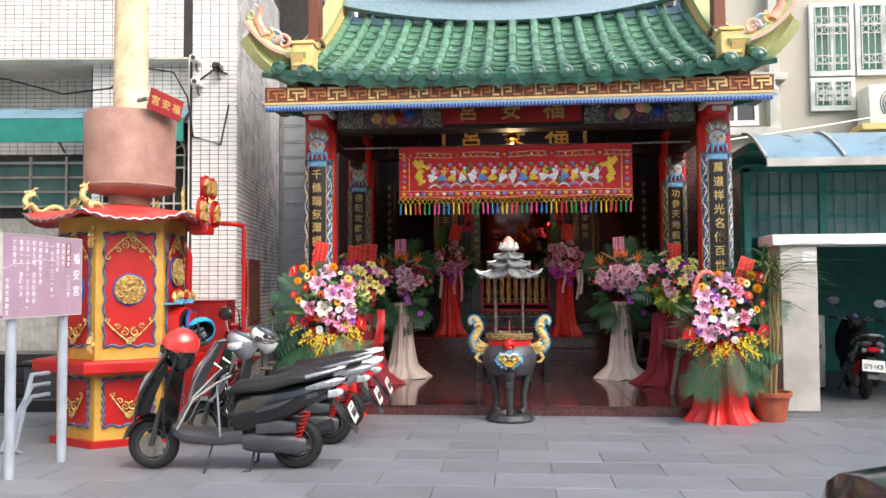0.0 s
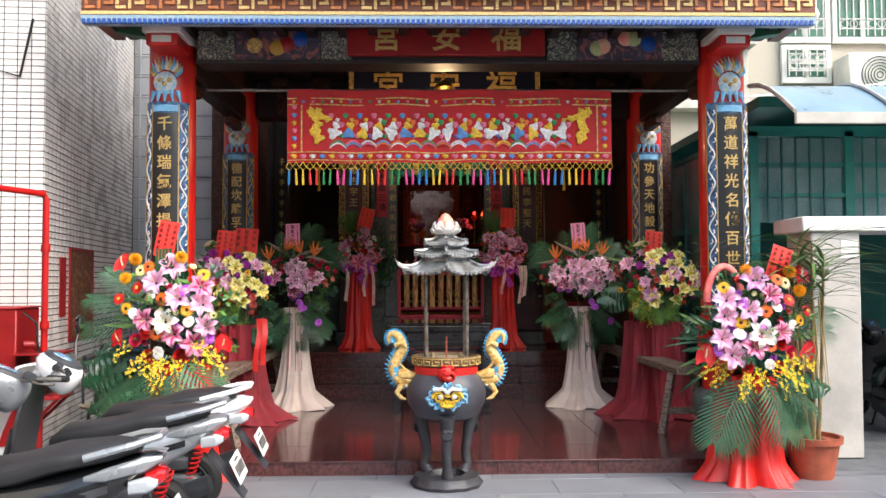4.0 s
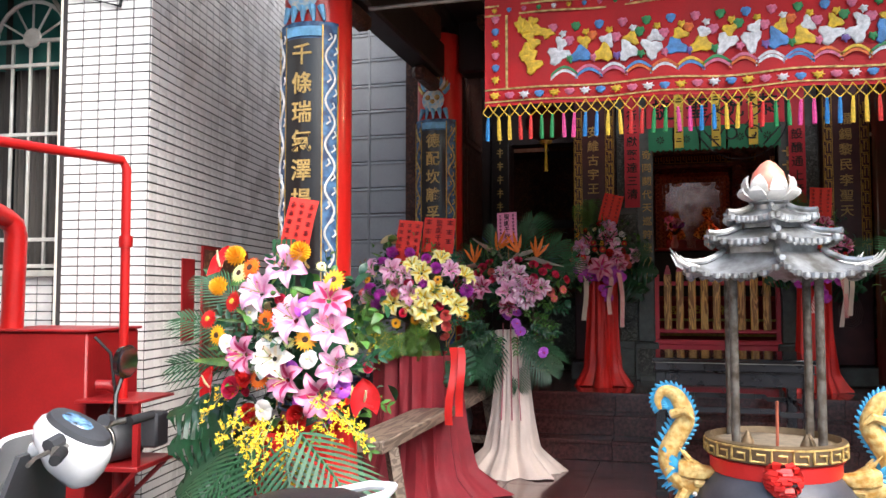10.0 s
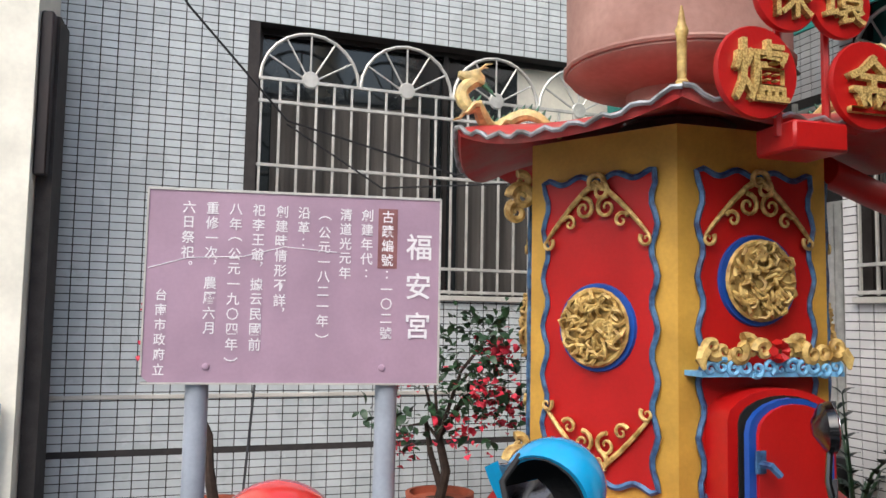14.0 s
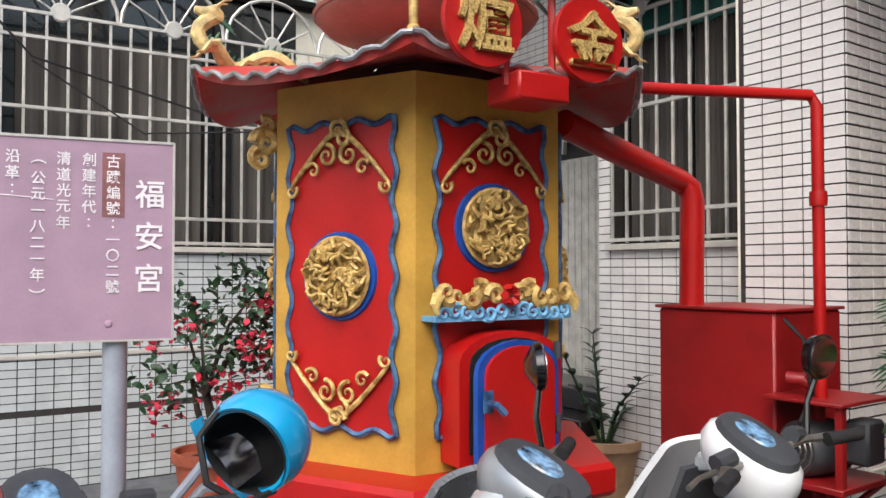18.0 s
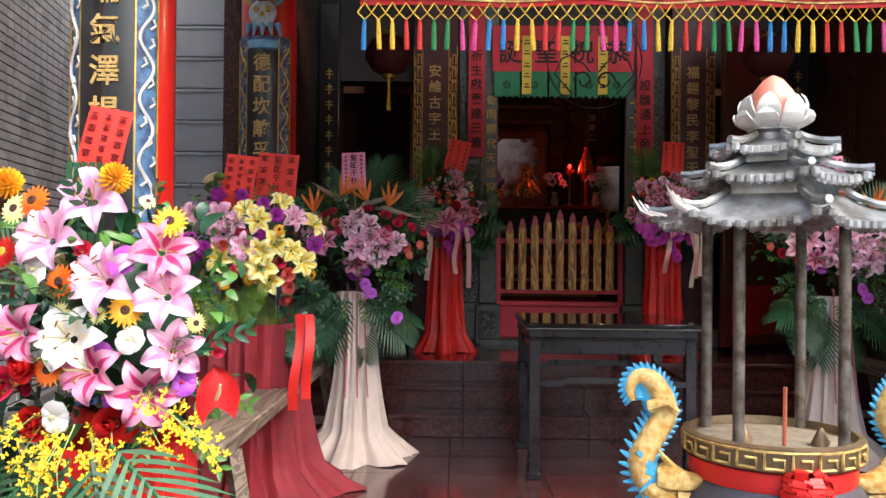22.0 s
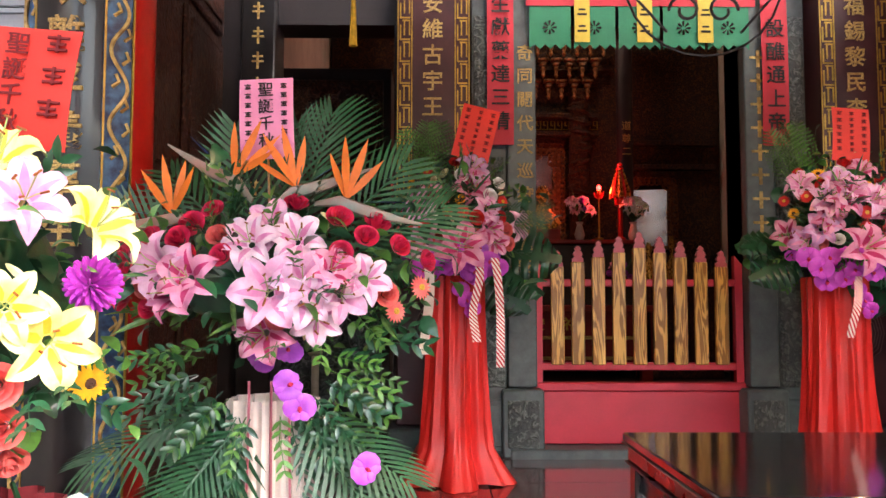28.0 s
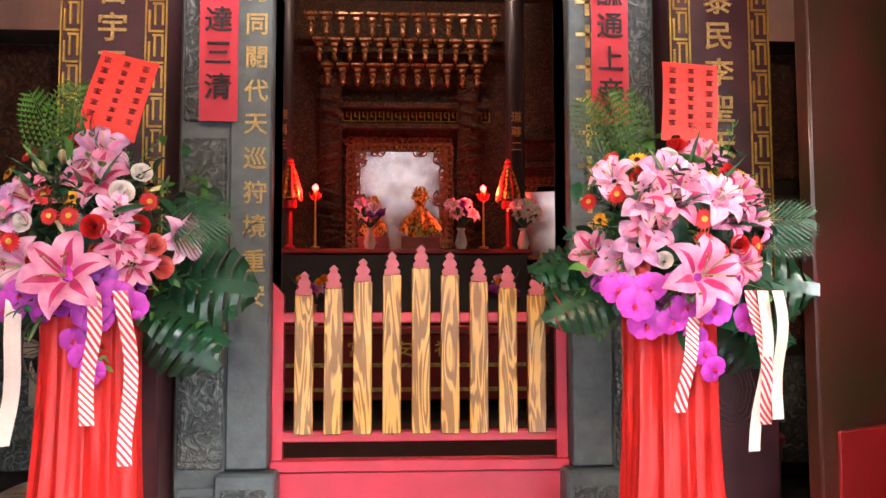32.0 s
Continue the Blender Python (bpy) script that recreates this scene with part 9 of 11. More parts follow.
def strelitzia(name):
    bm = bmx()
    loft(bm, [(-0.1, 0, -0.03, 0.006, 0.008), (-0.04, 0, 0.0, 0.014, 0.018), (0.05, 0, 0.0, 0.017, 0.019), (0.14, 0, 0.01, 0.01, 0.01), (0.21, 0, 0.02, 0.002, 0.003)], 8, mi=1)
    for k, (dx, dz) in enumerate(((-0.06, 0.17), (0.0, 0.19), (0.06, 0.15), (-0.1, 0.12))):
        sheet(bm, lambda u, v: (-0.02 + dx * u + 0.013 * math.sin(math.pi * u) * (2 * v - 1), 0.03 * (k - 1.5) * u, 0.01 + dz * u), 5, 2)
    sheet(bm, lambda u, v: (0.02 + 0.14 * u, 0.014 * math.sin(math.pi * u) * (2 * v - 1), 0.02 + 0.05 * u), 4, 2, 2)
    return finish(name, bm, [petal_mat("strelitzia_orange", (238, 124, 30)), mat("strelitzia_beak", srgb(120, 136, 124), 0.4, second=srgb(160, 112, 100)), petal_mat("strelitzia_blue", (50, 70, 150))])


P_GREEN = mat("stamen_green", srgb(170, 186, 110), 0.5, bump=0)
P_POLLEN = mat("pollen_brown", srgb(150, 84, 30), 0.7, bump=0)
PM = {
    "pink": petal_mat("lily_pink", (234, 190, 212), (222, 160, 194)), "deep": petal_mat("lily_deep_pink", (226, 160, 186), (210, 120, 160)),
    "white": petal_mat("lily_white", (242, 240, 236), (226, 220, 214)), "yellow": petal_mat("lily_yellow", (244, 232, 140), (240, 236, 180)),
    "cream": petal_mat("lily_cream", (238, 230, 190), (230, 212, 150)), "red": petal_mat("petal_red", (214, 32, 30), (180, 20, 24)),
    "hot": petal_mat("petal_hot_pink", (222, 50, 96), (196, 34, 76)), "orange": petal_mat("petal_orange", (238, 122, 24), (228, 90, 20)),
    "gold": petal_mat("petal_gold", (244, 188, 24), (236, 160, 20)), "magenta": petal_mat("petal_magenta", (200, 70, 196), (176, 50, 170)),
    "coral": petal_mat("petal_coral", (236, 130, 120), (226, 100, 100)), "violet": petal_mat("petal_violet", (186, 92, 206), (160, 66, 186)),
    "blush": petal_mat("lily_blush", (240, 214, 226), (230, 186, 208)),
    "lilac": petal_mat("lily_lilac", (214, 172, 206), (190, 130, 184)),
}
CORE_D = mat("gerbera_dark_eye", srgb(70, 40, 24), 0.8)
CORE_Y = mat("gerbera_yellow_eye", srgb(220, 180, 60), 0.8)
ROSYT = petal_mat("lily_rose_streak", (214, 124, 174), (226, 160, 196))
DEEPT = petal_mat("lily_crimson_streak", (190, 44, 104))
GOLDT = petal_mat("lily_golden_streak", (238, 204, 50))
PALET = petal_mat("lily_pale_throat", (240, 224, 200))
FL = {}
for c in ("pink", "deep", "white", "yellow", "cream", "lilac", "blush"):
    FL["lily_" + c] = [lily("lily", PM[c], DEEPT if c == "deep" else ROSYT if c in ("pink", "lilac", "blush") else GOLDT if c == "yellow" else PALET, r) for r in (0.1, 0.115)]
for c in ("red", "orange", "gold", "coral", "yellow", "hot"):
    FL["gerbera_" + c] = [gerbera("gerbera", PM[c], CORE_D if c in ("gold", "orange", "yellow") else CORE_Y)]
for c in ("red", "hot", "coral", "white"):
    FL["rose_" + c] = [rose("rose", PM[c])]
for c in ("magenta", "violet", "gold", "white"):
    FL["mum_" + c] = [mum("chrysanthemum", PM[c])]
FL["orchid_magenta"] = [orchid("orchid", PM["magenta"], PM["hot"])]
FL["orchid_white"] = [orchid("orchid", PM["white"], PM["yellow"])]
FL["orchid_violet"] = [orchid("orchid", PM["violet"], PM["hot"])]
GLOSSR = mat("anthurium_red", srgb(214, 36, 40), 0.25, var=0.2, scale=10, bump=0.2, bscale=40, rnd=0.08, coat=0.5)
FL["anthurium_red"] = [anthurium("anthurium", GLOSSR, PM["cream"])]
FL["anthurium_coral"] = [anthurium("anthurium", mat("anthurium_coral", srgb(226, 92, 96), 0.25, var=0.2, scale=10, bump=0.2, coat=0.5), PM["cream"])]
FL["strelitzia"] = [strelitzia("strelitzia")]
LF1 = mat("monstera_green", srgb(36, 84, 52), 0.35, var=0.35, scale=9, bump=0.25, rnd=0.2, coat=0.2)
LF2 = mat("palm_green", srgb(48, 92, 58), 0.45, var=0.3, scale=12, rnd=0.2)
LF3 = mat("fresh_green_leaf", srgb(86, 132, 56), 0.4, var=0.35, scale=14, rnd=0.3)
LF4 = mat("variegated_leaf", srgb(120, 150, 74), 0.4, var=0.5, scale=16, second=srgb(44, 88, 50), rnd=0.15)
LF5 = mat("fern_yellow_green", srgb(94, 132, 42), 0.5, var=0.35, scale=20, rnd=0.2)
ONC = petal_mat("oncidium_yellow", (240, 206, 30))


def lance(name, mt, l=0.26, w=0.025, bend=0.5):
    bm = bmx()
    sheet(bm, lambda u, v: (w * math.sin(math.pi * min(0.08 + 0.92 * u, 1)) ** 0.8 * (2 * v - 1), l * u, -bend * l * u * u * 0.5 + 0.35 * w * abs(2 * v - 1)), 8, 2)
    return finish(name, bm, [mt])


def monstera(name, mt, l=0.3):
    bm = bmx()

    def out(u):
        w = l * 0.46 * (math.sin(math.pi * (0.16 + 0.84 * u)) ** 0.7)
        return w
    ribs = 7
    for s in (-1, 1):
        for k in range(ribs):
            u0, u1 = k / ribs, (k + 0.8) / ribs

            def f(u, v):
                uu = u0 + (u1 - u0) * u
                root = 0.06 * l
                w = root + (out(uu) - root) * v * (1 - 0.08 * (2 * u - 1) ** 2)
                y = l * (uu - 0.1) + 0.16 * l * v * (0.6 - uu) - 0.1 * l * v * (uu < 0.2)
                return (s * w, y, -0.12 * l * v * v + 0.05 * l * math.sin(math.pi * u) * v - 0.25 * l * (uu - 0.3) ** 2)
            sheet(bm, f, 2, 4)
    sheet(bm, lambda u, v: (0.062 * l * (2 * v - 1), l * (u * 0.98 - 0.1), -0.25 * l * (u - 0.3) ** 2 + 0.002), 8, 2)
    tube(bm, [(0, -0.1 * l, -0.02), (0, -0.4 * l, -0.02)], 0.006, 5)
    return finish(name, bm, [mt])


def palm(name, mt, l=0.4, n=17, w=0.012, spread=0.62):
    bm = bmx()
    tube(bm, [(0, 0, 0), (0, l * 0.5, 0.01), (0, l, -0.05 * l)], [0.006, 0.004, 0.002], 5)
    for k in range(n):
        v0 = 0.08 + 0.9 * k / n
        ln = l * spread * math.sin(math.pi * (0.2 + 0.7 * k / n)) * 0.9
        for s in (-1, 1):
            ang = 0.95 - 0.5 * k / n

            def f(u, v):
                q = ln * u
                ww = w * math.sin(math.pi * min(0.15 + 0.85 * u, 1)) * (v - 0.5)
                return (s * (q * math.sin(ang)) + ww * math.cos(ang) * s, l * v0 + q * math.cos(ang) - ww * math.sin(ang), 0.02 - 0.25 * q * u - 0.05 * l * v0)
            sheet(bm, f, 3, 1)
    return finish(name, bm, [mt])


def spray(name, mt, leaf_l=0.08, leaf_w=0.015, l=0.3, n=6):
    bm = bmx()
    tube(bm, [(0, 0, 0), (0.01, l * 0.5, 0.02), (0, l, -0.02)], [0.004, 0.003, 0.0015], 4)
    for k in range(n):
        y = l * (0.15 + 0.85 * k / (n - 1))
        for s in (-1, 1):
            a = s * (0.9 - 0.3 * k / n)

            def f(u, v):
                q = leaf_l * u
                ww = leaf_w * math.sin(math.pi * min(0.06 + 0.94 * u, 1)) * (2 * v - 1)
                return (math.sin(a) * q + ww * math.cos(a), y + math.cos(a) * q - ww * math.sin(a), 0.012 + (0.35 if k % 2 else -0.1) * q - 3 * q * q + 0.3 * abs(ww))
            sheet(bm, f, 4, 2)
    return finish(name, bm, [mt])


def fern(name, mt, l=0.24):
    bm = bmx()
    tube(bm, [(0, 0, 0), (0, l, -0.03)], [0.003, 0.001], 4)
    for k in range(14):
        y = l * (0.06 + 0.92 * k / 14)
        ln = 0.09 * math.sin(math.pi * (0.25 + 0.7 * k / 14))
        for s in (-1, 1):
            for j in range(5):
                q = ln * (j + 0.5) / 5
                x, yy = s * q * 0.85, y + q * 0.5
                for e in (-1, 1):
                    c = [bm.verts.new((x + dx * s, yy + dy, -0.03 * k / 14 + dz)) for dx, dy, dz in ((0, 0, 0), (0.006, 0.006 * e, 0.003), (0.012, 0.014 * e, 0), (0.002, 0.012 * e, -0.002))]
                    bm.faces.new(c)
    return finish(name, bm, [mt])


def onc_spray(name, l=0.3):
    bm = bmx()
    tube(bm, [(0, 0, 0), (0, l * 0.5, 0.03), (0, l, -0.08)], 0.0025, 4, mi=1)
    rg = random.Random(6)
    for k in range(26):
        v = 0.15 + 0.85 * k / 26
        c = Vector((rg.uniform(-0.05, 0.05), l * v, 0.03 * math.sin(3 * v) - 0.08 * v * v + rg.uniform(-0.01, 0.035)))
        for a in range(4):
            b = a * 1.57 + rg.random()
            p = [c, c + 0.011 * Vector((math.cos(b - 0.5), math.sin(b - 0.5), 0.3)), c + 0.017 * Vector((math.cos(b), math.sin(b), 0.5)), c + 0.011 * Vector((math.cos(b + 0.5), math.sin(b + 0.5), 0.3))]
            bm.faces.new([bm.verts.new(q) for q in p])
    return finish(name, bm, [ONC, P_GREEN], 0)


def bud(name, mt):
    bm = bmx()
    lathe(bm, [(0.004, 0), (0.014, 0.03), (0.016, 0.06), (0.01, 0.095), (0.002, 0.11)], 8, wave=lambda a, z: 1 + 0.12 * math.cos(3 * a))
    return finish(name, bm, [mt])


GREENS = {
    "monstera": [monstera("monstera_leaf", LF1, 0.3), monstera("monstera_leaf", LF1, 0.36)],
    "palm": [palm("palm_frond", LF2, 0.42), palm("palm_frond", LF2, 0.36, 14)],
    "lance": [lance("lance_leaf", LF4, 0.26, 0.015), lance("lance_leaf", LF2, 0.3, 0.011), lance("lance_leaf", LF1, 0.22, 0.02)],
    "spray": [spray("leaf_spray", LF1), spray("leaf_spray", LF3, 0.065, 0.012)],
    "fern": [fern("fern_sprig", LF5)], "onc": [onc_spray("oncidium_spray")],
    "bud": [bud("lily_bud", PM["cream"]), bud("lily_bud", LF3)],
    "plume": [fern("conifer_plume", LF3, 0.3)],
}
CORELEAF = [small_leaf(LF1, 0.07, 0.02), small_leaf(LF3, 0.06, 0.016)]


def aim(p, d, roll, scale=1.0):
    """A pose at p whose +z runs along d."""
    q = Vector(d).normalized().to_track_quat("Z", "Y").to_matrix().to_4x4()
    return Matrix.Translation(p) @ q @ Matrix.Rotation(roll, 4, "Z") @ Matrix.Scale(scale, 4)


def lay(p, d, up, scale=1.0, roll=0.0):
    """A pose at p whose +y runs along d, face towards up."""
    y = Vector(d).normalized()
    x = y.cross(Vector(up)).normalized()
    z = x.cross(y)
    m = Matrix((x, y, z)).transposed().to_4x4()
    return Matrix.Translation(p) @ m @ Matrix.Rotation(roll, 4, "Y") @ Matrix.Scale(scale, 4)


def drape(t, h, r0, r1, mt, folds, seed, flare=0.0, sq=1.0, stripes=None, top=0.0):
    """A gathered cloth skirt, narrow at the top, spreading at the floor."""
    rg = random.Random(seed)
    ph = [rg.random() * 6 for _ in range(4)]

    def f(u, v):
        a = 6.28318 * u
        w = (1 - v) ** 2.6
        r = r1 + (r0 - r1) * w + flare * max(0, 0.16 - v) * 3
        r *= 1 + (0.06 + 0.1 * w) * math.sin(folds * a + ph[0] + 0.8 * v) + 0.06 * math.sin((folds * 2 + 1) * a + ph[1] + 2 * v) + 0.022 * math.sin((folds * 4 + 3) * a + ph[2] - 3 * v) + 0.05 * math.sin(3 * a + ph[2] + 2 * v) * w
        zz = h * v + (0.012 * math.sin(5 * a + ph[3]) if v < 0.02 else 0)
        return (r * math.cos(a), r * math.sin(a) * sq, max(zz, 0.002))
    bm = bmx()
    sheet(bm, f, 144, 18)
    part("drape", bm, mt, t, "gathered cloth skirt")
    if stripes:
        for a0 in (-1.9, -1.45, -1.1):
            bm = bmx()
            sheet(bm, lambda u, v: Vector(f(((a0 + 0.05 * u + 0.06 * (1 - v)) / 6.28318) % 1.0, 0.32 + 0.68 * v)) * 1.0 + Vector((0.016 * math.cos(a0), 0.016 * math.sin(a0), 0)), 2, 14, 0, 0.003)
            part("sash", bm, stripes, t)


def ribbon(t, p, drop, w, mt, seed, name="ribbon"):
    rg = random.Random(seed)
    a, b = rg.uniform(-0.06, 0.06), rg.uniform(0.5, 1.5)
    bm = bmx()
    sheet(bm, lambda u, v: (p[0] + w * (v - 0.5) + a * u + 0.012 * math.sin(5 * b * u), p[1] - 0.02 - 0.02 * math.sin(7 * u + seed) + 0.01 * (v - 0.5), p[2] - drop * u), 18, 2, 0, 0.0015)
    part(name, bm, mt, t)


def paper_card(t, x, y, z, w, h, tilt, mt, text, ink, label, lines=3):
    bm = bmx()
    sheet(bm, lambda u, v: (w * (u - 0.5), -0.012 * math.sin(math.pi * v), h * (v - 0.5)), 3, 6, 0, 0.002)
    c = part("card", bm, mt, t, label, at=pose(x, y, z, -6, tilt, 0))
    bm = bmx()
    tube(bm, [(0, 0.01, -h / 2 - 0.3), (0, 0.01, h / 2 - 0.02)], 0.004, 5)
    part("stick", bm, PINE, c)
    n = len(text)
    for j, col in enumerate(text):
        cx = w * (0.5 - (j + 0.5) / n)
        if col.startswith("|"):
            m = int(col[1:])
            st = h * 0.8 / m
            for i in range(m):
                z0 = h * 0.4 - i * st
                s = min(st * 0.32, w / n * 0.3)
                bm = bmx()
                for dz, hw in ((0, 1.0), (-0.6, 0.7), (-1.15, 0.9)):
                    box(bm, cx - s * hw, cx + s * hw, -0.018, -0.0125, z0 + dz * s, z0 + dz * s + s * 0.22)
                box(bm, cx - s * 0.12, cx + s * 0.12, -0.018, -0.0125, z0 - 1.3 * s, z0 + 0.4 * s)
                part("ink_mark", bm, ink, c)
        else:
            st = h * 0.84 / max(len(col), 4)
            sz = min(st * 0.9, w / n * 0.9)
            for i, ch in enumerate(col):
                part("character", glyph(ch, ink, 0.03, "bold"), None, c, at=Matrix.LocRotScale((cx, -0.017, h * 0.4 - sz * 0.3 - i * st), None, (sz, sz, sz)))


def bouquet(t, cz, rx, rz, depth, n, pick, seed, size=1.0, face=(0, -1, 0.12), squash=1.0):
    """Blooms set over a dome that faces the street, over a core of small leaves; pick() chooses each bloom."""
    rg = random.Random(seed)
    for k, lm in enumerate(CORELEAF):
        tagged(part("foliage", cluster(lm, 190, (rx * 0.45, depth * 0.45, rz * 0.45), rg, (0, 0, cz)), None, t), kind="stuff")
    bm = bmx()
    lathe(bm, [(0.02, -rz * 0.7), (rx * 0.5, -rz * 0.4), (rx * 0.62, 0), (rx * 0.45, rz * 0.45), (0.02, rz * 0.65)], 16, (0, 0.02, cz))
    part("foam_core", bm, LF1, t)
    for i in range(n):
        rr = math.sqrt((i + 0.6) / n) * 0.99
        a = i * 2.39996 + 0.4
        x, z = rr * math.cos(a), rr * math.sin(a)
        key = pick(x, z, rg)
        if not key:
            continue
        y = -math.sqrt(max(0.0, 1 - rr * rr))
        d = Vector((x * 0.75, y - 0.35, z * 0.6 + 0.18)) + Vector([rg.uniform(-0.22, 0.22) for _ in range(3)])
        p = Vector((x * rx, y * depth - 0.03 + rg.uniform(-0.02, 0.03), cz + z * rz))
        me = rg.choice(FL[key])
        part(me.name.split(".")[0], me, None, t, at=aim(p, d, rg.random() * 6.28, size * (0.78 if key[:4] in ("gerb", "rose") else 1.0) * rg.uniform(0.85, 1.15)))
    for i in range(n // 2):
        a, rr = rg.random() * 6.28, math.sqrt(rg.random())
        x, z, y = rr * math.cos(a), rr * math.sin(a), -math.sqrt(max(0.0, 1 - rr * rr))
        p = Vector((x * rx * 0.9, y * depth * 0.8 - 0.02, cz + z * rz * 0.9))
        me = rg.choice(GREENS["spray"] + GREENS["lance"][:1] + GREENS["bud"][:1])
        part(me.name.split(".")[0], me, None, t, at=lay(p, (x + rg.uniform(-0.6, 0.6), y - 0.5, z + rg.uniform(-0.4, 0.8)), (rg.uniform(-0.3, 0.3), -0.6, 0.6), rg.uniform(0.4, 0.6), rg.uniform(-0.6, 0.6)))


def leaves(t, kind, spots, seed, scale=1.0):
    """Leaves set out from points: each spot is x, y, z of the root and the way it runs."""
    rg = random.Random(seed)
    for p, d in spots:
        me = rg.choice(GREENS[kind])
        up = Vector((0, -0.75, 0.55)) + Vector([rg.uniform(-0.25, 0.25) for _ in range(3)])
        part(me.name.split(".")[0], me, None, t, at=lay(p, d, up, scale * rg.uniform(0.85, 1.15), rg.uniform(-0.3, 0.3)))


def raise_up(t, dz):
    """Lifts all but the drape of a stand."""
    for ob in t.children:
        if ob.name.split(".")[0] != "drape":
            ob.matrix_basis = Matrix.Translation((0, 0, dz)) @ ob.matrix_basis


def fan(cx, cy, cz, r, a0, a1, n, fwd=-0.35, seed=0):
    rg = random.Random(seed)
    out = []
    for k in range(n):
        a = radians(a0 + (a1 - a0) * (k + 0.5) / n + rg.uniform(-8, 8))
        out.append(((cx + r * math.cos(a) * 0.55, cy + rg.uniform(-0.08, 0.1), cz + r * math.sin(a) * 0.55), (math.cos(a), fwd + rg.uniform(-0.25, 0.3), math.sin(a))))
    return out


# -- tall stand before the left and the right column
def front_stand(x, y, mirror, seed, lilies, label):
    t = thing("flower_stand", pose(x, y, 0), label, "flower stand", "congratulation flower stands")
    drape(t, 0.9 if not mirror else 0.8, 0.3, 0.22, CLOTHR, 7, seed, 0.12)
    s = -1 if mirror else 1

    def pick(px, pz, rg):
        return rg.choice(["gerbera_yellow", None, "rose_coral", None, "rose_red", "orchid_violet", None, "rose_hot"])
    bouquet(t, 1.29, 0.3, 0.34, 0.22, 40, pick, seed, 0.62)
    rg = random.Random(seed)
    for key, dx, dz in (("lily", -0.1, 0.2), ("lily", -0.16, -0.04), ("lily", 0.02, -0.13), ("lily", 0.15, -0.19), ("lily", 0.05, 0.1), ("lily", 0.2, 0.06), ("lily", 0.0, 0.3), ("lily", 0.22, -0.08),
                        ("orchid_white", -0.23, 0.0), ("lily", 0.19, 0.17), ("orchid_white", 0.12, -0.05), ("lily_white", -0.03, -0.05), ("orchid_white", -0.08, -0.25), ("orchid_white", -0.12, 0.12),
                        ("gerbera_orange", -0.05, 0.09), ("gerbera_orange", -0.08, -0.13), ("gerbera_orange", -0.15, 0.29), ("gerbera_gold", 0.11, 0.02), ("gerbera_gold", -0.28, 0.03),
                        ("gerbera_red", -0.21, 0.16), ("gerbera_red", -0.34, 0.09), ("rose_red", -0.15, -0.12), ("rose_red", -0.14, -0.27), ("rose_red", 0.06, -0.27), ("rose_hot", -0.22, -0.17),
                        ("mum_gold", -0.26, 0.34), ("mum_gold", -0.3, 0.22), ("mum_gold", 0.05, 0.35), ("gerbera_yellow", -0.2, 0.27), ("orchid_violet", 0.1, 0.14), ("orchid_violet", 0.24, -0.16),
                        ("anthurium_red", -0.36, 0.31), ("anthurium_red", -0.34, -0.17), ("gerbera_gold", 0.2, 0.24), ("anthurium_red", 0.31, -0.2)):
        me = rg.choice(FL[rg.choice(lilies) if key == "lily" else key])
        r2 = min((dx * dx + dz * dz) / 0.2, 1.0)
        big = 0.92 if "anth" in key else (0.8 if "lily" in key else (0.8 if "orchid" in key else 0.8))
        part(me.name.split(".")[0], me, None, t, at=aim((s * dx, -0.2 * math.sqrt(1 - r2) - 0.07, 1.3 + dz), (s * dx * 1.1 + rg.uniform(-0.2, 0.2), -0.8, dz * 0.7 + 0.15 + rg.uniform(-0.15, 0.15)), rg.random() * 6.28 if "anth" not in key else rg.uniform(-0.5, 0.5), big * rg.uniform(0.92, 1.08)))
    leaves(t, "onc", fan(0, -0.2, 1.17, 0.3, 195, 345, 8, -0.4, seed), seed, 0.75)
    leaves(t, "onc", fan(0, -0.22, 1.17, 0.24, 215, 325, 4, -0.6, seed + 3), seed + 2, 0.7)
    leaves(t, "palm", fan(0, -0.22, 1.06, 0.2, 225, 330, 5, -0.5, seed), seed, 1.15)
    leaves(t, "monstera", fan(-0.05, 0.0, 1.05, 0.62, 185, 225, 4, -0.2, seed) if not mirror else fan(0, 0.0, 1.0, 0.5, -45, -10, 3, -0.2, seed), seed)
    leaves(t, "lance", fan(0, 0.0, 1.15, 0.4, 140, 215, 8, -0.2, seed), seed + 1, 0.95)
    leaves(t, "lance", fan(0, -0.1, 1.15, 0.3, -40, 40, 4, -0.5, seed), seed + 4, 0.7)
    leaves(t, "palm", fan(-0.1 * s, 0.06, 1.25, 0.4, 140, 190, 3, -0.2, seed) if not mirror else fan(0.1, 0.06, 1.25, 0.4, -10, 40, 3, -0.2, seed), seed + 5, 0.85)
    leaves(t, "bud", fan(0, -0.1, 1.35, 0.3, 30, 150, 7, -0.4, seed), seed + 6)
    leaves(t, "spray", fan(0, -0.05, 1.15, 0.36, 0, 360, 12, -0.3, seed + 8), seed + 7, 0.65)
    bm = bmx()
    for k in range(5):
        sheet(bm, lambda u, v: (-0.18 * s + 0.022 * k * s + 0.018 * (v - 0.5), 0.04, 1.3 + 0.42 * u), 3, 1, 0, 0.002)
    part("flax_leaf", bm, LF2, t, "folded grey-green flax blades")
    low = 0.0 if not mirror else -0.11
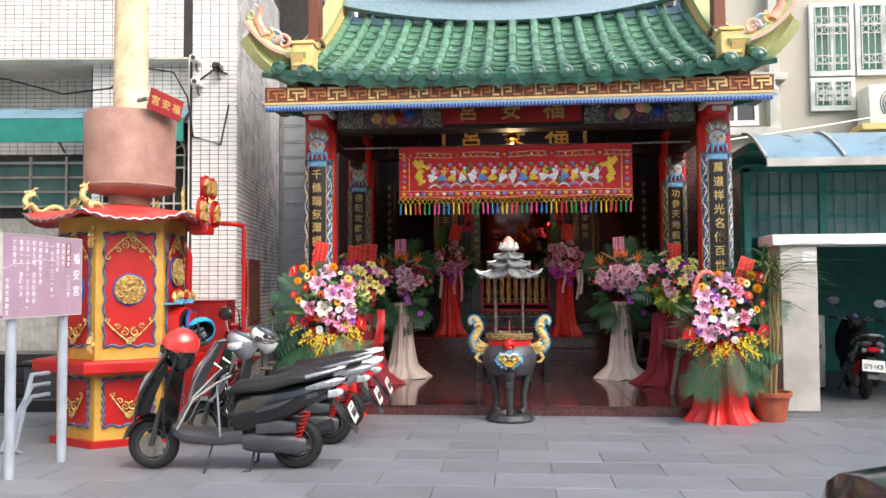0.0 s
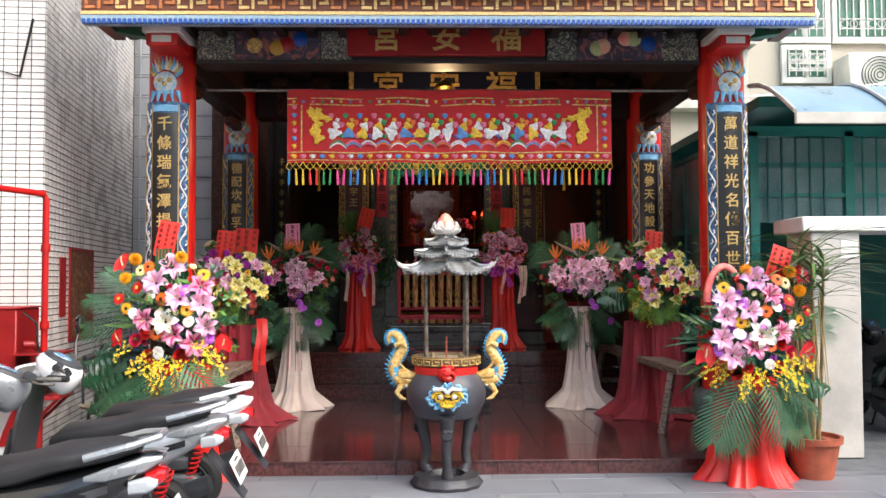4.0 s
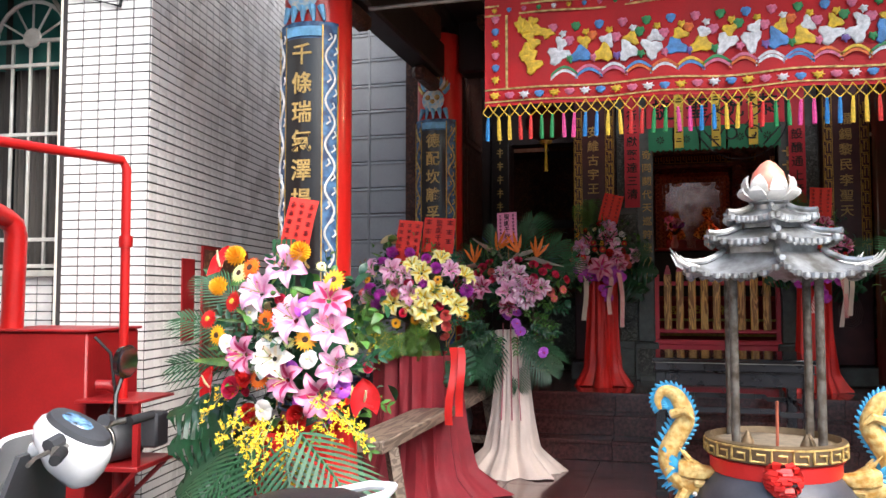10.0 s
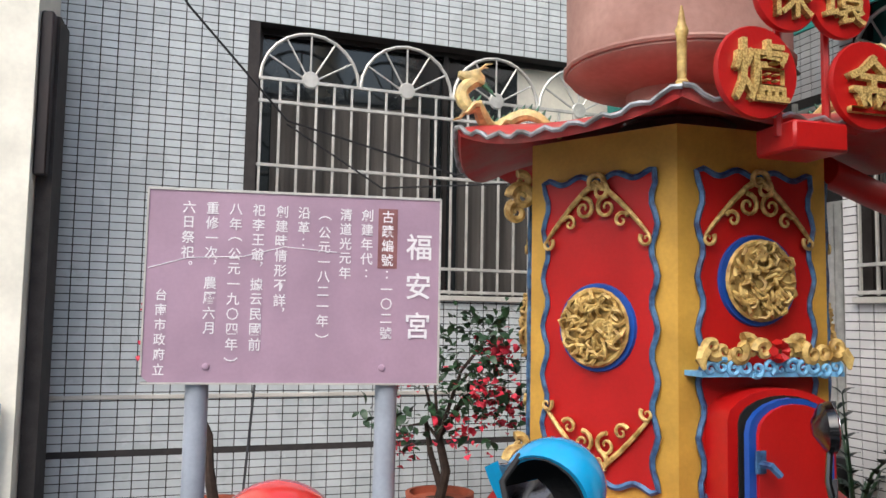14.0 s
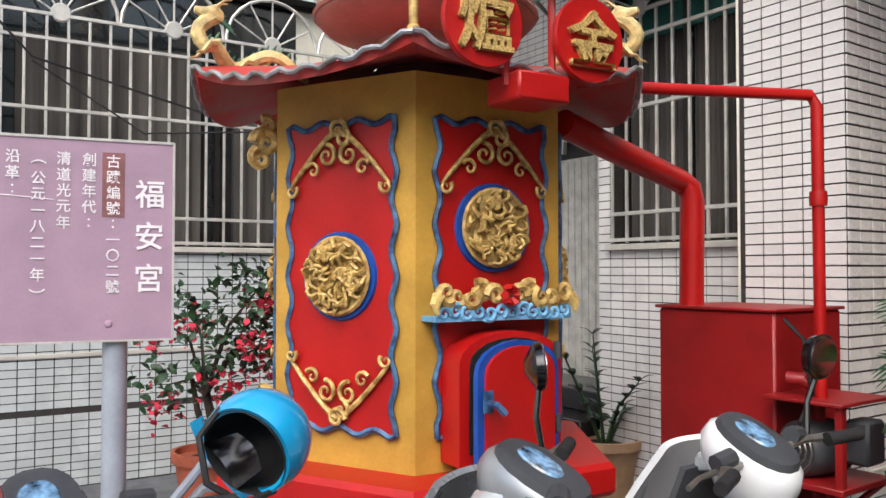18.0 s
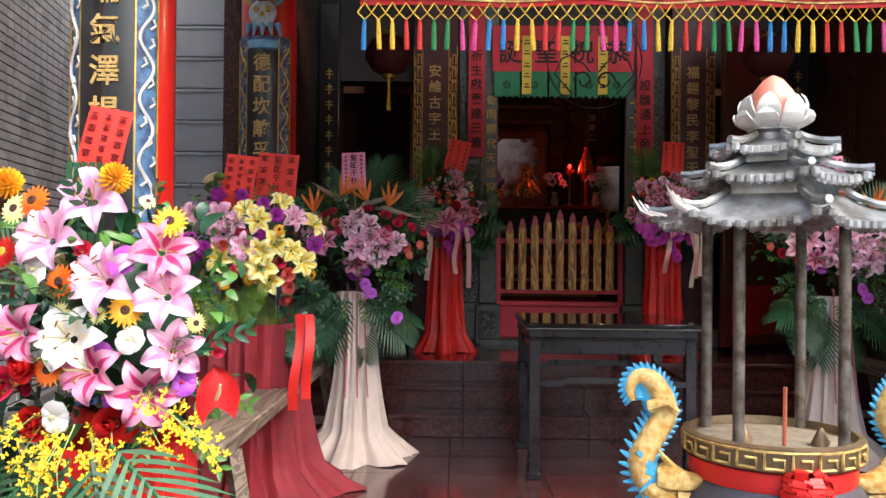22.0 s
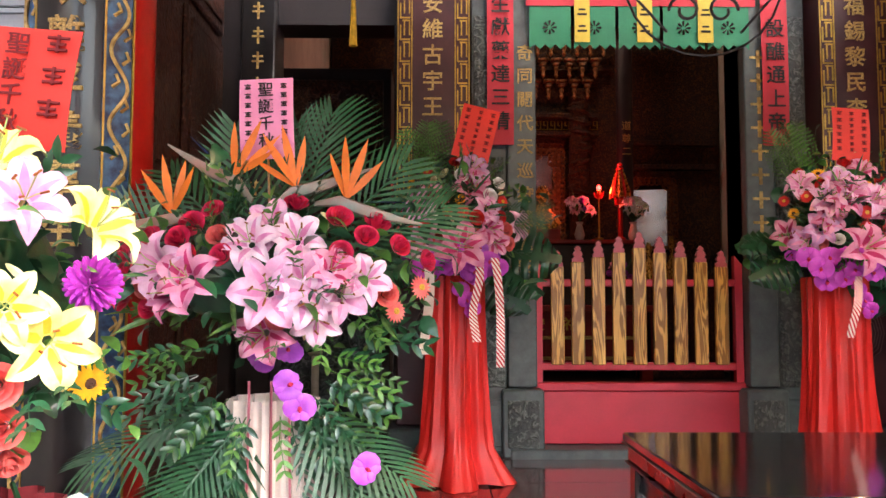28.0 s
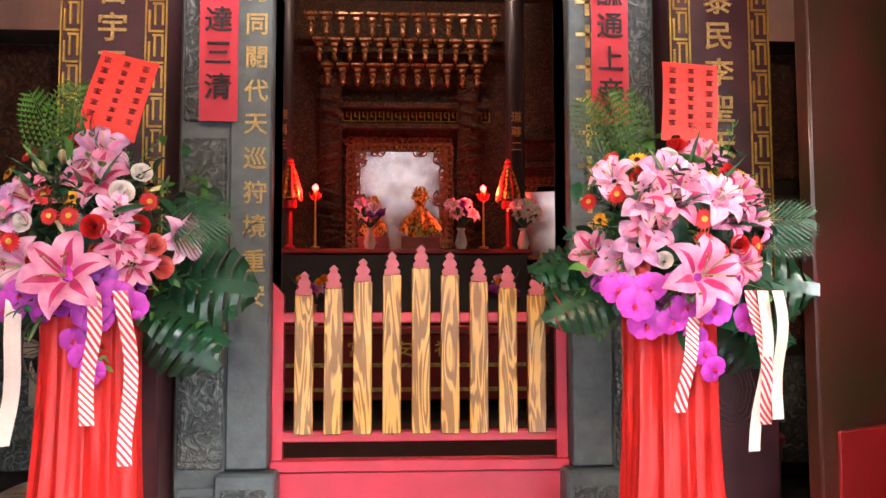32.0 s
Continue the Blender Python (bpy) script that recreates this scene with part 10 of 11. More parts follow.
    for ob in t.children:                               # fuller bouquet, set at its own height
        if ob.name.split(".")[0] != "drape":
            ob.matrix_basis = Matrix.Translation((0, 0, 1.29 + low)) @ Matrix.Scale(1.17, 4) @ Matrix.Translation((0, 0, -1.29)) @ ob.matrix_basis
    if mirror:
        paper_card(t, 0.26, -0.08, 1.66, 0.16, 0.27, 20, CARD, ["|5", "|6", "|5"], INKR, "red congratulation card with dark red writing")
    else:
        paper_card(t, -0.24, 0.38, 1.885, 0.165, 0.3, 10, CARD, ["|5", "|6", "|5"], INKR, "red congratulation card with dark red writing")
    return t


f1 = front_stand(-2.1, 9.62, False, 21, ["lily_pink", "lily_pink", "lily_pink", "lily_deep"], "tall bouquet of pink lilies and red anthuriums on a red-draped stand")
f1r = front_stand(2.26, 9.6, True, 33, ["lily_lilac", "lily_pink", "lily_deep"], "tall lilac lily bouquet with a basket handle, red drape")
bm = bmx()
tube(bm, [(-0.12 + 0.14 * math.cos(a * 0.2618), 0.05, 1.36 + 0.28 * math.sin(a * 0.2618)) for a in range(13)], 0.028, 10)
part("basket_handle", bm, PM["coral"], f1r, "pink wrapped basket handle")

# -- broad yellow bouquets on maroon-draped stands
for s in (-1, 1):
    t = thing("flower_stand", pose(2.24, 12.0, PZ) if s > 0 else pose(-2.22, 11.75, PZ), "broad yellow lily bouquet on a maroon-draped stand" if s < 0 else "matching yellow lily bouquet on a maroon-draped stand", "flower stand", "congratulation flower stands")
    drape(t, 0.98, 0.42, 0.3, CLOTHM, 9, 5 + s, 0.3)

    def pick(px, pz, rg):
        q = rg.random()
        if pz < -0.62:
            return rg.choice(["gerbera_red", "rose_coral", "rose_red", None, None])
        if px > -0.3 and q < 0.34:
            return rg.choice(["lily_yellow", "lily_yellow", "lily_yellow"])
        if pz > 0.35:
            return rg.choice(["mum_magenta", "lily_yellow", "lily_pink", None])
        return rg.choice(["gerbera_gold", "rose_coral", None, None, "lily_pink", "rose_hot", "rose_coral", None, "mum_magenta"])
    bouquet(t, 1.3, 0.44, 0.34, 0.3, 58, pick, 40 + s, 0.82)
    leaves(t, "fern", fan(0, -0.22, 1.2, 0.34, 170, 300, 16, -0.6, 1), 1, 0.8)
    leaves(t, "fern", fan(-0.1, -0.28, 1.14, 0.2, 120, 360, 16, -0.9, 2), 2, 0.8)
    leaves(t, "onc", fan(-0.1, -0.26, 1.2, 0.3, 170, 300, 5, -0.8, 8), 8, 0.7)
    leaves(t, "monstera", fan(0.1, -0.15, 1.05, 0.42, 270, 330, 3, -0.5, 3), 3)
    leaves(t, "monstera", fan(0, 0.0, 1.2, 0.6, 175, 200, 2, -0.2, 4), 4)
    leaves(t, "lance", fan(0, 0.1, 1.4, 0.4, 75, 165, 7, 0.0, 5), 5, 0.95)
    leaves(t, "spray", fan(0, 0.0, 1.25, 0.42, -40, 200, 10, -0.3, 6), 6, 0.6)
    leaves(t, "bud", fan(-0.15, -0.05, 1.55, 0.3, 80, 150, 5, -0.2, 7), 7, 1.5)
    raise_up(t, 0.1)
    paper_card(t, -0.04, -0.12, 1.78, 0.18, 0.32, 6, CARD, ["|5", "|6", "|5"], INKR, "red congratulation card with dark red writing")
    if s < 0:
        paper_card(t, 0.14, 0.05, 1.84, 0.24, 0.26, 4, CARD, ["|3", "聖誕千秋", "|3"], INKR, "second red card behind the first")
    for q in range(2):
        ribbon(t, (0.36 + 0.05 * q, -0.36, 1.05), 0.52 - 0.06 * q, 0.05, CLOTHR, 60 + q, "satin_ribbon")

# -- pink lily stands with ivory drapes
for s in (-1, 1):
    t = thing("flower_stand", pose(1.55 if s > 0 else -1.7, 12.62, PZ), "pink lily bouquet with bird-of-paradise on an ivory-draped stand" if s < 0 else "matching pink lily bouquet on an ivory-draped stand", "flower stand", "congratulation flower stands")
    drape(t, 1.12, 0.25, 0.125, CLOTHW, 7, 15 + s, 0.3, 1.0, CLOTHP)

    def pick(px, pz, rg):
        q = math.hypot(px, pz * 1.1)
        if q < 0.72:
            return rg.choice(["lily_pink", "lily_blush", "lily_blush", "lily_pink", "rose_hot" if pz > 0.2 else "lily_deep", None, None, None, "rose_coral"])
        if pz > 0.3:
            return rg.choice(["rose_hot", "rose_hot", None, None])
        if pz < -0.5:
            return rg.choice([None, None, None, "orchid_violet"])
        return rg.choice(["rose_hot", "rose_hot", None, "gerbera_coral", "rose_coral", None])
    bouquet(t, 1.41, 0.48, 0.24, 0.28, 70, pick, 70 + s, 0.84)
    leaves(t, "spray", fan(0, 0.0, 1.28, 0.46, 150, 390, 26, -0.25, 1), 11, 0.62)
    leaves(t, "spray", fan(0, -0.15, 1.22, 0.36, 180, 360, 22, -0.5, 2), 12, 0.55)
    leaves(t, "palm", fan(0, -0.12, 1.1, 0.25, 195, 345, 6, -0.35, 3), 13, 1.0)
    leaves(t, "monstera", fan(0, -0.02, 1.06, 0.4, 190, 240, 2, -0.2, 8) + fan(0, -0.02, 1.06, 0.4, 300, 345, 1, -0.2, 9), 16, 0.8)
    leaves(t, "palm", fan(0, 0.08, 1.35, 0.3, 25, 155, 7, 0.1, 4), 14, 1.15)
    leaves(t, "lance", fan(0, 0.04, 1.35, 0.3, 50, 130, 5, 0.0, 5), 15, 0.8)
    for k in range(4):
        part("strelitzia", FL["strelitzia"][0], None, t, at=pose((-0.3, -0.12, 0.1, 0.24)[k], -0.1 - 0.03 * (k % 2), (1.58, 1.7, 1.67, 1.62)[k], 0, (12, -24, -14, 20)[k], (180, 170, 10, 0)[k]))
    for k, (px, pz) in enumerate(((0.12, 1.06), (0.3, 0.9), (0.09, 1.12))):
        part("orchid", FL["orchid_violet"][0], None, t, at=aim((px, -0.26, pz), (0.2, -1, 0.1), k, 0.9))
    raise_up(t, 0.06)
    paper_card(t, -0.02, -0.06, 1.95, 0.16, 0.25, -3, CARDP, ["|7", "聖誕千秋", "|7"], INK, "pink congratulation card with black writing")

# -- red-draped stands at the hall door
STRIPE = mat("striped_ribbon", srgb(240, 226, 214), 0.4, var=0.05, scale=20, bump=0)
sn = STRIPE.node_tree
band = sn.nodes.new("ShaderNodeTexWave")
band.bands_direction, band.inputs["Scale"].default_value = "DIAGONAL", 26.0
ramp = sn.nodes.new("ShaderNodeValToRGB")
ramp.color_ramp.elements[0].position, ramp.color_ramp.elements[0].color = 0.45, (0.62, 0.03, 0.05, 1)
ramp.color_ramp.elements[1].position, ramp.color_ramp.elements[1].color = 0.55, (0.85, 0.74, 0.68, 1)
where = sn.nodes.new("ShaderNodeTexCoord")
sn.links.new(where.outputs["Object"], band.inputs["Vector"])
sn.links.new(band.outputs["Fac"], ramp.inputs["Fac"])
sn.links.new(ramp.outputs["Color"], sn.nodes["Principled BSDF"].inputs["Base Color"])
for s in (-1, 1):
    t = thing("flower_stand", pose(-1.11 if s < 0 else 0.83, 14.33, HZ), "lily and orchid bouquet with ribbons, red drape" if s < 0 else "matching lily and orchid bouquet on a red-draped stand", "flower stand", "congratulation flower stands")
    drape(t, 1.02, 0.2, 0.145, CLOTHR, 6, 25 + s, 0.15)

    def pick(px, pz, rg):
        if pz < -0.45:
            return rg.choice(["orchid_magenta", "orchid_violet", "orchid_magenta"])
        if pz > 0.05 or rg.random() < 0.3:
            return rg.choice(["lily_pink", "lily_lilac", None, None, "rose_white", "gerbera_gold", "lily_deep", None, "rose_red", "gerbera_red"])
        return rg.choice(["gerbera_red", "lily_deep", "rose_red", "rose_white", None, "rose_coral", "gerbera_red", None, None])
    bouquet(t, 1.2, 0.32, 0.32, 0.24, 62, pick, 90 + s, 0.8)
    rg = random.Random(7 + s)
    for k in range(12):                                # orchid blooms that hang under the lilies
        px, pz = rg.uniform(-0.26, 0.26), rg.uniform(0.88, 1.0)
        part("orchid", FL["orchid_magenta"][0], None, t, at=aim((px, -0.22 + 0.4 * px * px - 0.02 * (k % 3), pz), (px, -1, rg.uniform(-0.2, 0.2)), rg.uniform(-0.4, 0.4), rg.uniform(1.0, 1.25)))
    for k in range(3):
        part("orchid", FL["orchid_magenta"][0], None, t, at=aim((0.02 + 0.03 * k, -0.2, 0.84 - 0.05 * k), (0.1, -1, -0.2), k * 0.4, 0.9))
    leaves(t, "monstera", fan(0, 0.02, 1.05, 0.42, -40, 0, 3, -0.2, 1), 21, 0.95)
    leaves(t, "monstera", fan(0, 0.02, 1.08, 0.42, 165, 205, 3, -0.2, 2), 22, 0.85)
    leaves(t, "palm", fan(0, 0.0, 1.2, 0.4, -5, 15, 2, -0.2, 4), 28, 0.6)
    leaves(t, "lance", fan(0, -0.15, 1.2, 0.25, 0, 180, 14, -0.6, 4), 24, 0.55)
    leaves(t, "plume", fan(-0.1, 0.05, 1.3, 0.2, 80, 115, 4, 0.0, 5), 25, 1.1)
    leaves(t, "spray", fan(0, 0.0, 1.1, 0.33, 0, 360, 12, -0.2, 6), 26, 0.55)
    leaves(t, "bud", fan(0, -0.1, 1.3, 0.25, 20, 160, 7, -0.3, 7), 27)
    raise_up(t, 0.11)
    paper_card(t, 0.1 * (1 if s < 0 else 0.6), -0.1, 1.74, 0.19, 0.28, 14 if s < 0 else 4, CARD, ["|6", "|7", "|6"], INKR, "red congratulation card with dark red writing")
    for q, (rx, drop, mt) in enumerate(((-0.14, 0.46, CLOTHW), (0.1, 0.4, STRIPE), (0.18, 0.52, STRIPE)) if s < 0 else ((0.0, 0.38, STRIPE), (0.19, 0.42, STRIPE), (0.23, 0.5, CLOTHW), (0.27, 0.4, CLOTHW))):
        ribbon(t, (rx, -0.24, 1.1), drop, 0.04 if q else 0.045, mt, 80 + q + 5 * s, "satin_ribbon")
    part("lily", FL["lily_deep"][1], None, t, at=aim((0.02, -0.3, 1.15), (0.1, -1, 0.2), 0.3, 1.15))

# -- vases of flowers on the altar
for x, y, z, kinds in ((-0.4, 20.06, 2.303, ("lily_lilac", "lily_blush", "mum_violet")), (0.55, 20.06, 2.303, ("mum_violet", "lily_pink", "lily_blush")), (1.2, 20.05, 2.303, ("lily_white", "lily_white", "lily_blush")), (-0.95, 19.75, 1.513, ("mum_violet", "lily_lilac", "mum_gold")), (0.95, 19.75, 1.513, ("lily_pink", "mum_violet", "mum_gold"))):
    t = thing("altar_vase", pose(x, y, z) @ Matrix.Scale(1.45, 4), "small vase of purple and pink altar flowers", "vase", "altar vases")
    bm = bmx()
    lathe(bm, [(0.03, 0), (0.045, 0.04), (0.03, 0.1), (0.022, 0.13), (0.035, 0.15)], 14)
    part("vase", bm, CERW, t)
    rg = random.Random(int(50 + x * 100))
    for k in range(8):
        a = k * 2.4
        q = 0.03 + 0.013 * k
        p = (q * math.cos(a), -0.03 + 0.4 * q * math.sin(a), 0.22 + 0.12 * rg.random())
        me = rg.choice(FL[rg.choice(kinds)])
        part(me.name.split(".")[0], me, None, t, at=aim(p, (p[0] * 6, -0.8, 0.5), rg.random() * 6, 0.55))
    leaves(t, "lance", [((0, 0, 0.15), (rg.uniform(-0.7, 0.7), -0.2, 0.8)) for k in range(7)], 4, 0.8)


# ---- tall pot plant, concrete pier and shop front at the temple's other side ----
t = thing("pot_plant", pose(2.8, 9.62, 0), "tall thin-leaved plant in a terracotta pot", "potted plant")
pot(t, 0.21, 0.32)
rg = random.Random(12)
tops = []
CANE = mat("tan_cane", srgb(150, 128, 84), 0.7, var=0.3, scale=20)
for k in range(7):
    a = k * 0.9
    e = (0.12 * math.cos(a), 0.12 * math.sin(a), rg.uniform(1.5, 2.0))
    bm = bmx()
    tube(bm, [(0.05 * math.cos(a), 0.05 * math.sin(a), 0.28), (0.09 * math.cos(a), 0.09 * math.sin(a), 0.9), e], [0.016, 0.013, 0.008], 6)
    part("cane", bm, CANE, t)
    tops.append(e)
DRAC = mat("drooping_green_blade", srgb(88, 120, 62), 0.45, var=0.3, scale=12, rnd=0.25)
blade = [lance("blade", DRAC, l, 0.014, b) for l, b in ((0.5, 1.5), (0.62, 1.9), (0.42, 1.1))]
for e in tops:
    for k in range(13):
        a = rg.random() * 6.28
        part("blade", rg.choice(blade), None, t, at=lay((e[0], e[1], e[2] - rg.uniform(0, 0.25)), (math.cos(a), math.sin(a), rg.uniform(0.5, 1.5)), (-math.cos(a), -math.sin(a), 1.0), rg.uniform(0.8, 1.1)))
bm = bmx()
for k in range(12):
    a = rg.random() * 6.28
    tube(bm, [(0.08 * math.cos(a), 0.08 * math.sin(a), rg.uniform(0.8, 1.5)), (0.13 * math.cos(a), 0.13 * math.sin(a), rg.uniform(0.5, 0.8))], [0.008, 0.003], 5)
part("dry_leaf", bm, mat("straw", srgb(170, 148, 96), 0.8), t)

t = thing("concrete_pier", pose(3.33, 10.45, 0), "bare concrete pier carrying a white counter slab", "pier")
bm = bmx()
box(bm, -0.2, 0.22, -0.2, 0.3, 0, 1.95, 0.01)
part("pier", bm, CONC, t)
bm = bmx()
box(bm, -0.3, 6.5, -0.25, 0.35, 1.95, 2.08, 0.01)
part("slab", bm, WHITE, t, "white counter slab")
bm = bmx()
box(bm, 0.05, 0.2, -0.206, -0.2, 1.72, 1.88)
part("notice", bm, PLATEW, t)

t = thing("glazed_storefront", pose(2.98, 11.2, 0), "teal steel-framed shop front with dark glass", "shop front")
bm = bmx()
for x in (0.0, 0.95, 2.2, 3.6, 5.0):
    box(bm, x, x + 0.09, 0, 0.09, 2.08 if x > 0.5 else 0, 3.0)
box(bm, 0, 6.5, 0.0, 0.09, 2.95, 3.05)
for z in (2.35, 2.65):
    box(bm, 0.0, 6.5, 0.02, 0.06, z, z + 0.04)
part("frame", bm, TEAL, t)
# Pale patches in the pane colour stand for light from inside and reflections.
DGLASS = mat("teal_tinted_glass", srgb(72, 112, 112), 0.1, var=0.4, scale=1.5, second=srgb(130, 156, 156), bump=0, coat=0.5)
for k, (a, b) in enumerate(((0.1, 0.94), (1.05, 2.19), (2.3, 3.59), (3.7, 4.99))):
    bm = bmx()
    box(bm, a, b, 0.05, 0.06, 2.1, 2.94)
    part("pane", bm, DGLASS, t)
    bm = bmx()
    for q in range(int((b - a) / 0.14)):
        box(bm, a + 0.07 + q * 0.14, a + 0.085 + q * 0.14, -0.01, 0.01, 2.1, 2.94)
    part("grille", bm, TEAL if k else mat("teal_mesh", srgb(30, 96, 92), 0.5), t)
bm = bmx()
for y0, y1 in ((0.2, 1.0), (1.1, 2.0), (2.1, 3.0)):
    box(bm, 0.0, 0.05, y0 - 0.05, y0, 0, 3.0)
    box(bm, 0.0, 0.05, y0, y1, 1.2, 1.26)
    box(bm, 0.0, 0.05, y0, y1, 2.1, 2.16)
box(bm, 0.0, 0.05, 0.15, 3.0, 2.98, 3.04)
part("side_frame", bm, TEAL, t)
for y0, y1 in ((0.2, 1.05), (1.1, 2.05), (2.1, 3.0)):
    for z0, z1 in ((1.27, 2.1), (2.17, 2.98)):
        bm = bmx()
        box(bm, 0.02, 0.03, y0, y1, z0, z1)
        part("side_pane", bm, DGLASS, t)
bm = bmx()
box(bm, 0.01, 0.05, 0.2, 3.0, 0, 1.2)
part("lower_panel", bm, mat("teal_panel", srgb(30, 110, 104), 0.5), t)
bm = bmx()
box(bm, 3.0, 12, 14.8, 15.0, 0, 3.2)
box(bm, 3.0, 12, 11.0, 15.0, 3.2, 3.3)
shell("wall_shop_inside", bm, TEAL, "dim teal-painted inside of the shop", "wall")
t = thing("steel_cabinet", pose(4.1, 12.4, 0), "white enamel cabinet under the awning", "cabinet")
bm = bmx()
box(bm, -0.2, 0.2, -0.25, 0.25, 0.05, 1.05, 0.02)
part("body", bm, ALU, t)
bm = bmx()
tube(bm, [(0.12, -0.27, 0.6), (0.12, -0.29, 0.66)], 0.02, 8)
part("knob", bm, CHROME, t)
t = thing("shop_awning", pose(2.98, 10.2, 2.98), "faded blue curved awning over the shop front", "awning")
bm = bmx()
sheet(bm, lambda u, v: (7.0 * u, 1.0 * v, 0.46 * math.sin(1.45 * v)), 30, 8, 0, 0.01)
part("sheeting", bm, AWNB, t)
for k in range(8):
    bm = bmx()
    tube(bm, [(0.9 * k, 1.0 * v - 0.01, 0.46 * math.sin(1.45 * v) + 0.015) for v in (0, 0.25, 0.5, 0.75, 1)], 0.02, 6)
    part("rib", bm, ALU, t)
bm = bmx()
box(bm, 0, 7.0, -0.03, 0.01, -0.1, 0.0, 0.005)
part("front_rail", bm, CONC, t)
t = thing("ceiling_tube", pose(3.6, 12.2, 2.9), "lit fluorescent tube under the shop ceiling", "lamp")
bm = bmx()
box(bm, -0.03, 0.03, -0.3, 0.3, 0, 0.04)
part("batten", bm, WHITE, t)
bm = bmx()
tube(bm, [(0, -0.28, -0.02), (0, 0.28, -0.02)], 0.014, 8)
part("tube", bm, glow("cool_tube", (0.85, 0.95, 1.0), 6), t)

# windows, ledges and a cooler on the mosaic house
for x0, x1, z0, z1 in ((5.92, 6.6, 5.67, 6.95), (6.8, 7.7, 5.67, 6.95), (5.92, 6.6, 4.98, 5.45), (4.02, 4.75, 4.72, 5.25)):
    t = thing("barred_window", pose(x0, 16.98, z0), "green-glazed window behind white ring-patterned bars", "window", "far windows", "structure")
    w, h = x1 - x0, z1 - z0
    bm = bmx()
    box(bm, 0, w, -0.02, 0.01, 0, h)
    part("pane", bm, mat("pale_green_glass", srgb(70, 120, 100), 0.15, coat=0.3) if x0 > 5 else PANE, t)
    bm = bmx()
    for a, b, c, d in ((-0.08, w + 0.08, -0.1, 0), (-0.08, w + 0.08, h, h + 0.08), (-0.08, 0, 0, h), (w, w + 0.08, 0, h), (w / 2 - 0.03, w / 2 + 0.03, 0, h)):
        box(bm, a, b, -0.08, 0.0, c, d)
    part("window_frame", bm, WHITE, t)
    if x0 > 5:
        bm = bmx()
        for k in range(int(w / 0.12) + 1):
            tube(bm, [(0.12 * k, -0.16, 0), (0.12 * k, -0.16, h)], 0.012, 5)
        for z in (0.2, 0.62 * h, h - 0.3):
            box(bm, 0, w, -0.17, -0.15, z - 0.09, z - 0.075)
            box(bm, 0, w, -0.17, -0.15, z + 0.075, z + 0.09)
            for k in range(int(w / 0.16)):
                tube(bm, [(0.08 + 0.16 * k + 0.065 * math.cos(a * 0.628), -0.16, z + 0.065 * math.sin(a * 0.628)) for a in range(11)], 0.009, 4)
        part("bars", bm, ALU, t)
t = thing("air_conditioner", pose(7.15, 16.55, 4.5), "cream outdoor air-conditioner unit on a ledge", "air conditioner")
bm = bmx()
box(bm, -0.45, 0.6, -0.2, 0.35, 0, 0.75, 0.02)
part("case", bm, CREAMW, t)
bm = bmx()
for k in range(1, 7):
    tube(bm, [(0.05 + 0.05 * k * math.cos(a * 0.3142), -0.21, 0.38 + 0.05 * k * math.sin(a * 0.3142)) for a in range(21)], 0.008, 4)
part("fan_grille", bm, PLASTG, t)
bm = bmx()
box(bm, -0.6, 0.7, -0.25, 0.4, -0.12, 0.0, 0.01)
part("ledge", bm, CREAMM, t)
bm = bmx()
box(bm, 5.0, 5.2, 16.75, 17.0, 2.3, 9, 0.01)
box(bm, 3.0, 5.2, 16.7, 17.0, 4.4, 4.55, 0.01)
box(bm, 3.0, 5.3, 16.6, 17.0, 5.45, 5.6, 0.01)
shell("trim_mosaic_house", bm, CONC, "pale concrete ledges on the mosaic house", "trim")

# cables across the street side
bm = bmx()
tube(bm, [(2.9, 12.0, 3.5), (5.0, 14.0, 4.05), (8.5, 16.4, 4.9)], 0.012, 5)
tagged(part("span_cable", bm, WHITE), "pale cable slung to the house behind", "cable")

# parked car at the street edge
t = thing("parked_car", pose(2.95, 2.55, 0, 0, 0, 180), "dark grey parked car with a glossy bonnet", "car")
CARP = mat("dark_grey_car_paint", srgb(58, 60, 64), 0.2, metal=0.4, var=0.1, scale=3, bump=0, coat=0.8)
bm = bmx()
loft(bm, [(1.95, 0, 0.5, 0.55, 0.2), (1.85, 0, 0.58, 0.75, 0.35), (1.2, 0, 0.63, 0.84, 0.4), (0, 0, 0.6, 0.86, 0.36), (-1.6, 0, 0.6, 0.84, 0.33), (-2.0, 0, 0.56, 0.7, 0.25)], 20, power=3.4)
part("body", bm, CARP, t)
bm = bmx()
loft(bm, [(0.85, 0, 0.85, 0.6, 0.04), (0.3, 0, 1.05, 0.66, 0.24), (-0.2, 0, 1.12, 0.66, 0.3), (-1.1, 0, 1.1, 0.64, 0.28), (-1.7, 0, 0.9, 0.6, 0.06)], 18, power=3)
part("cabin", bm, PANE, t)
bm = bmx()
loft(bm, [(0.1, 0, 1.4, 0.5, 0.02), (-0.3, 0, 1.42, 0.55, 0.025), (-1.0, 0, 1.39, 0.52, 0.02)], 14, power=3)
part("roof", bm, CARP, t)
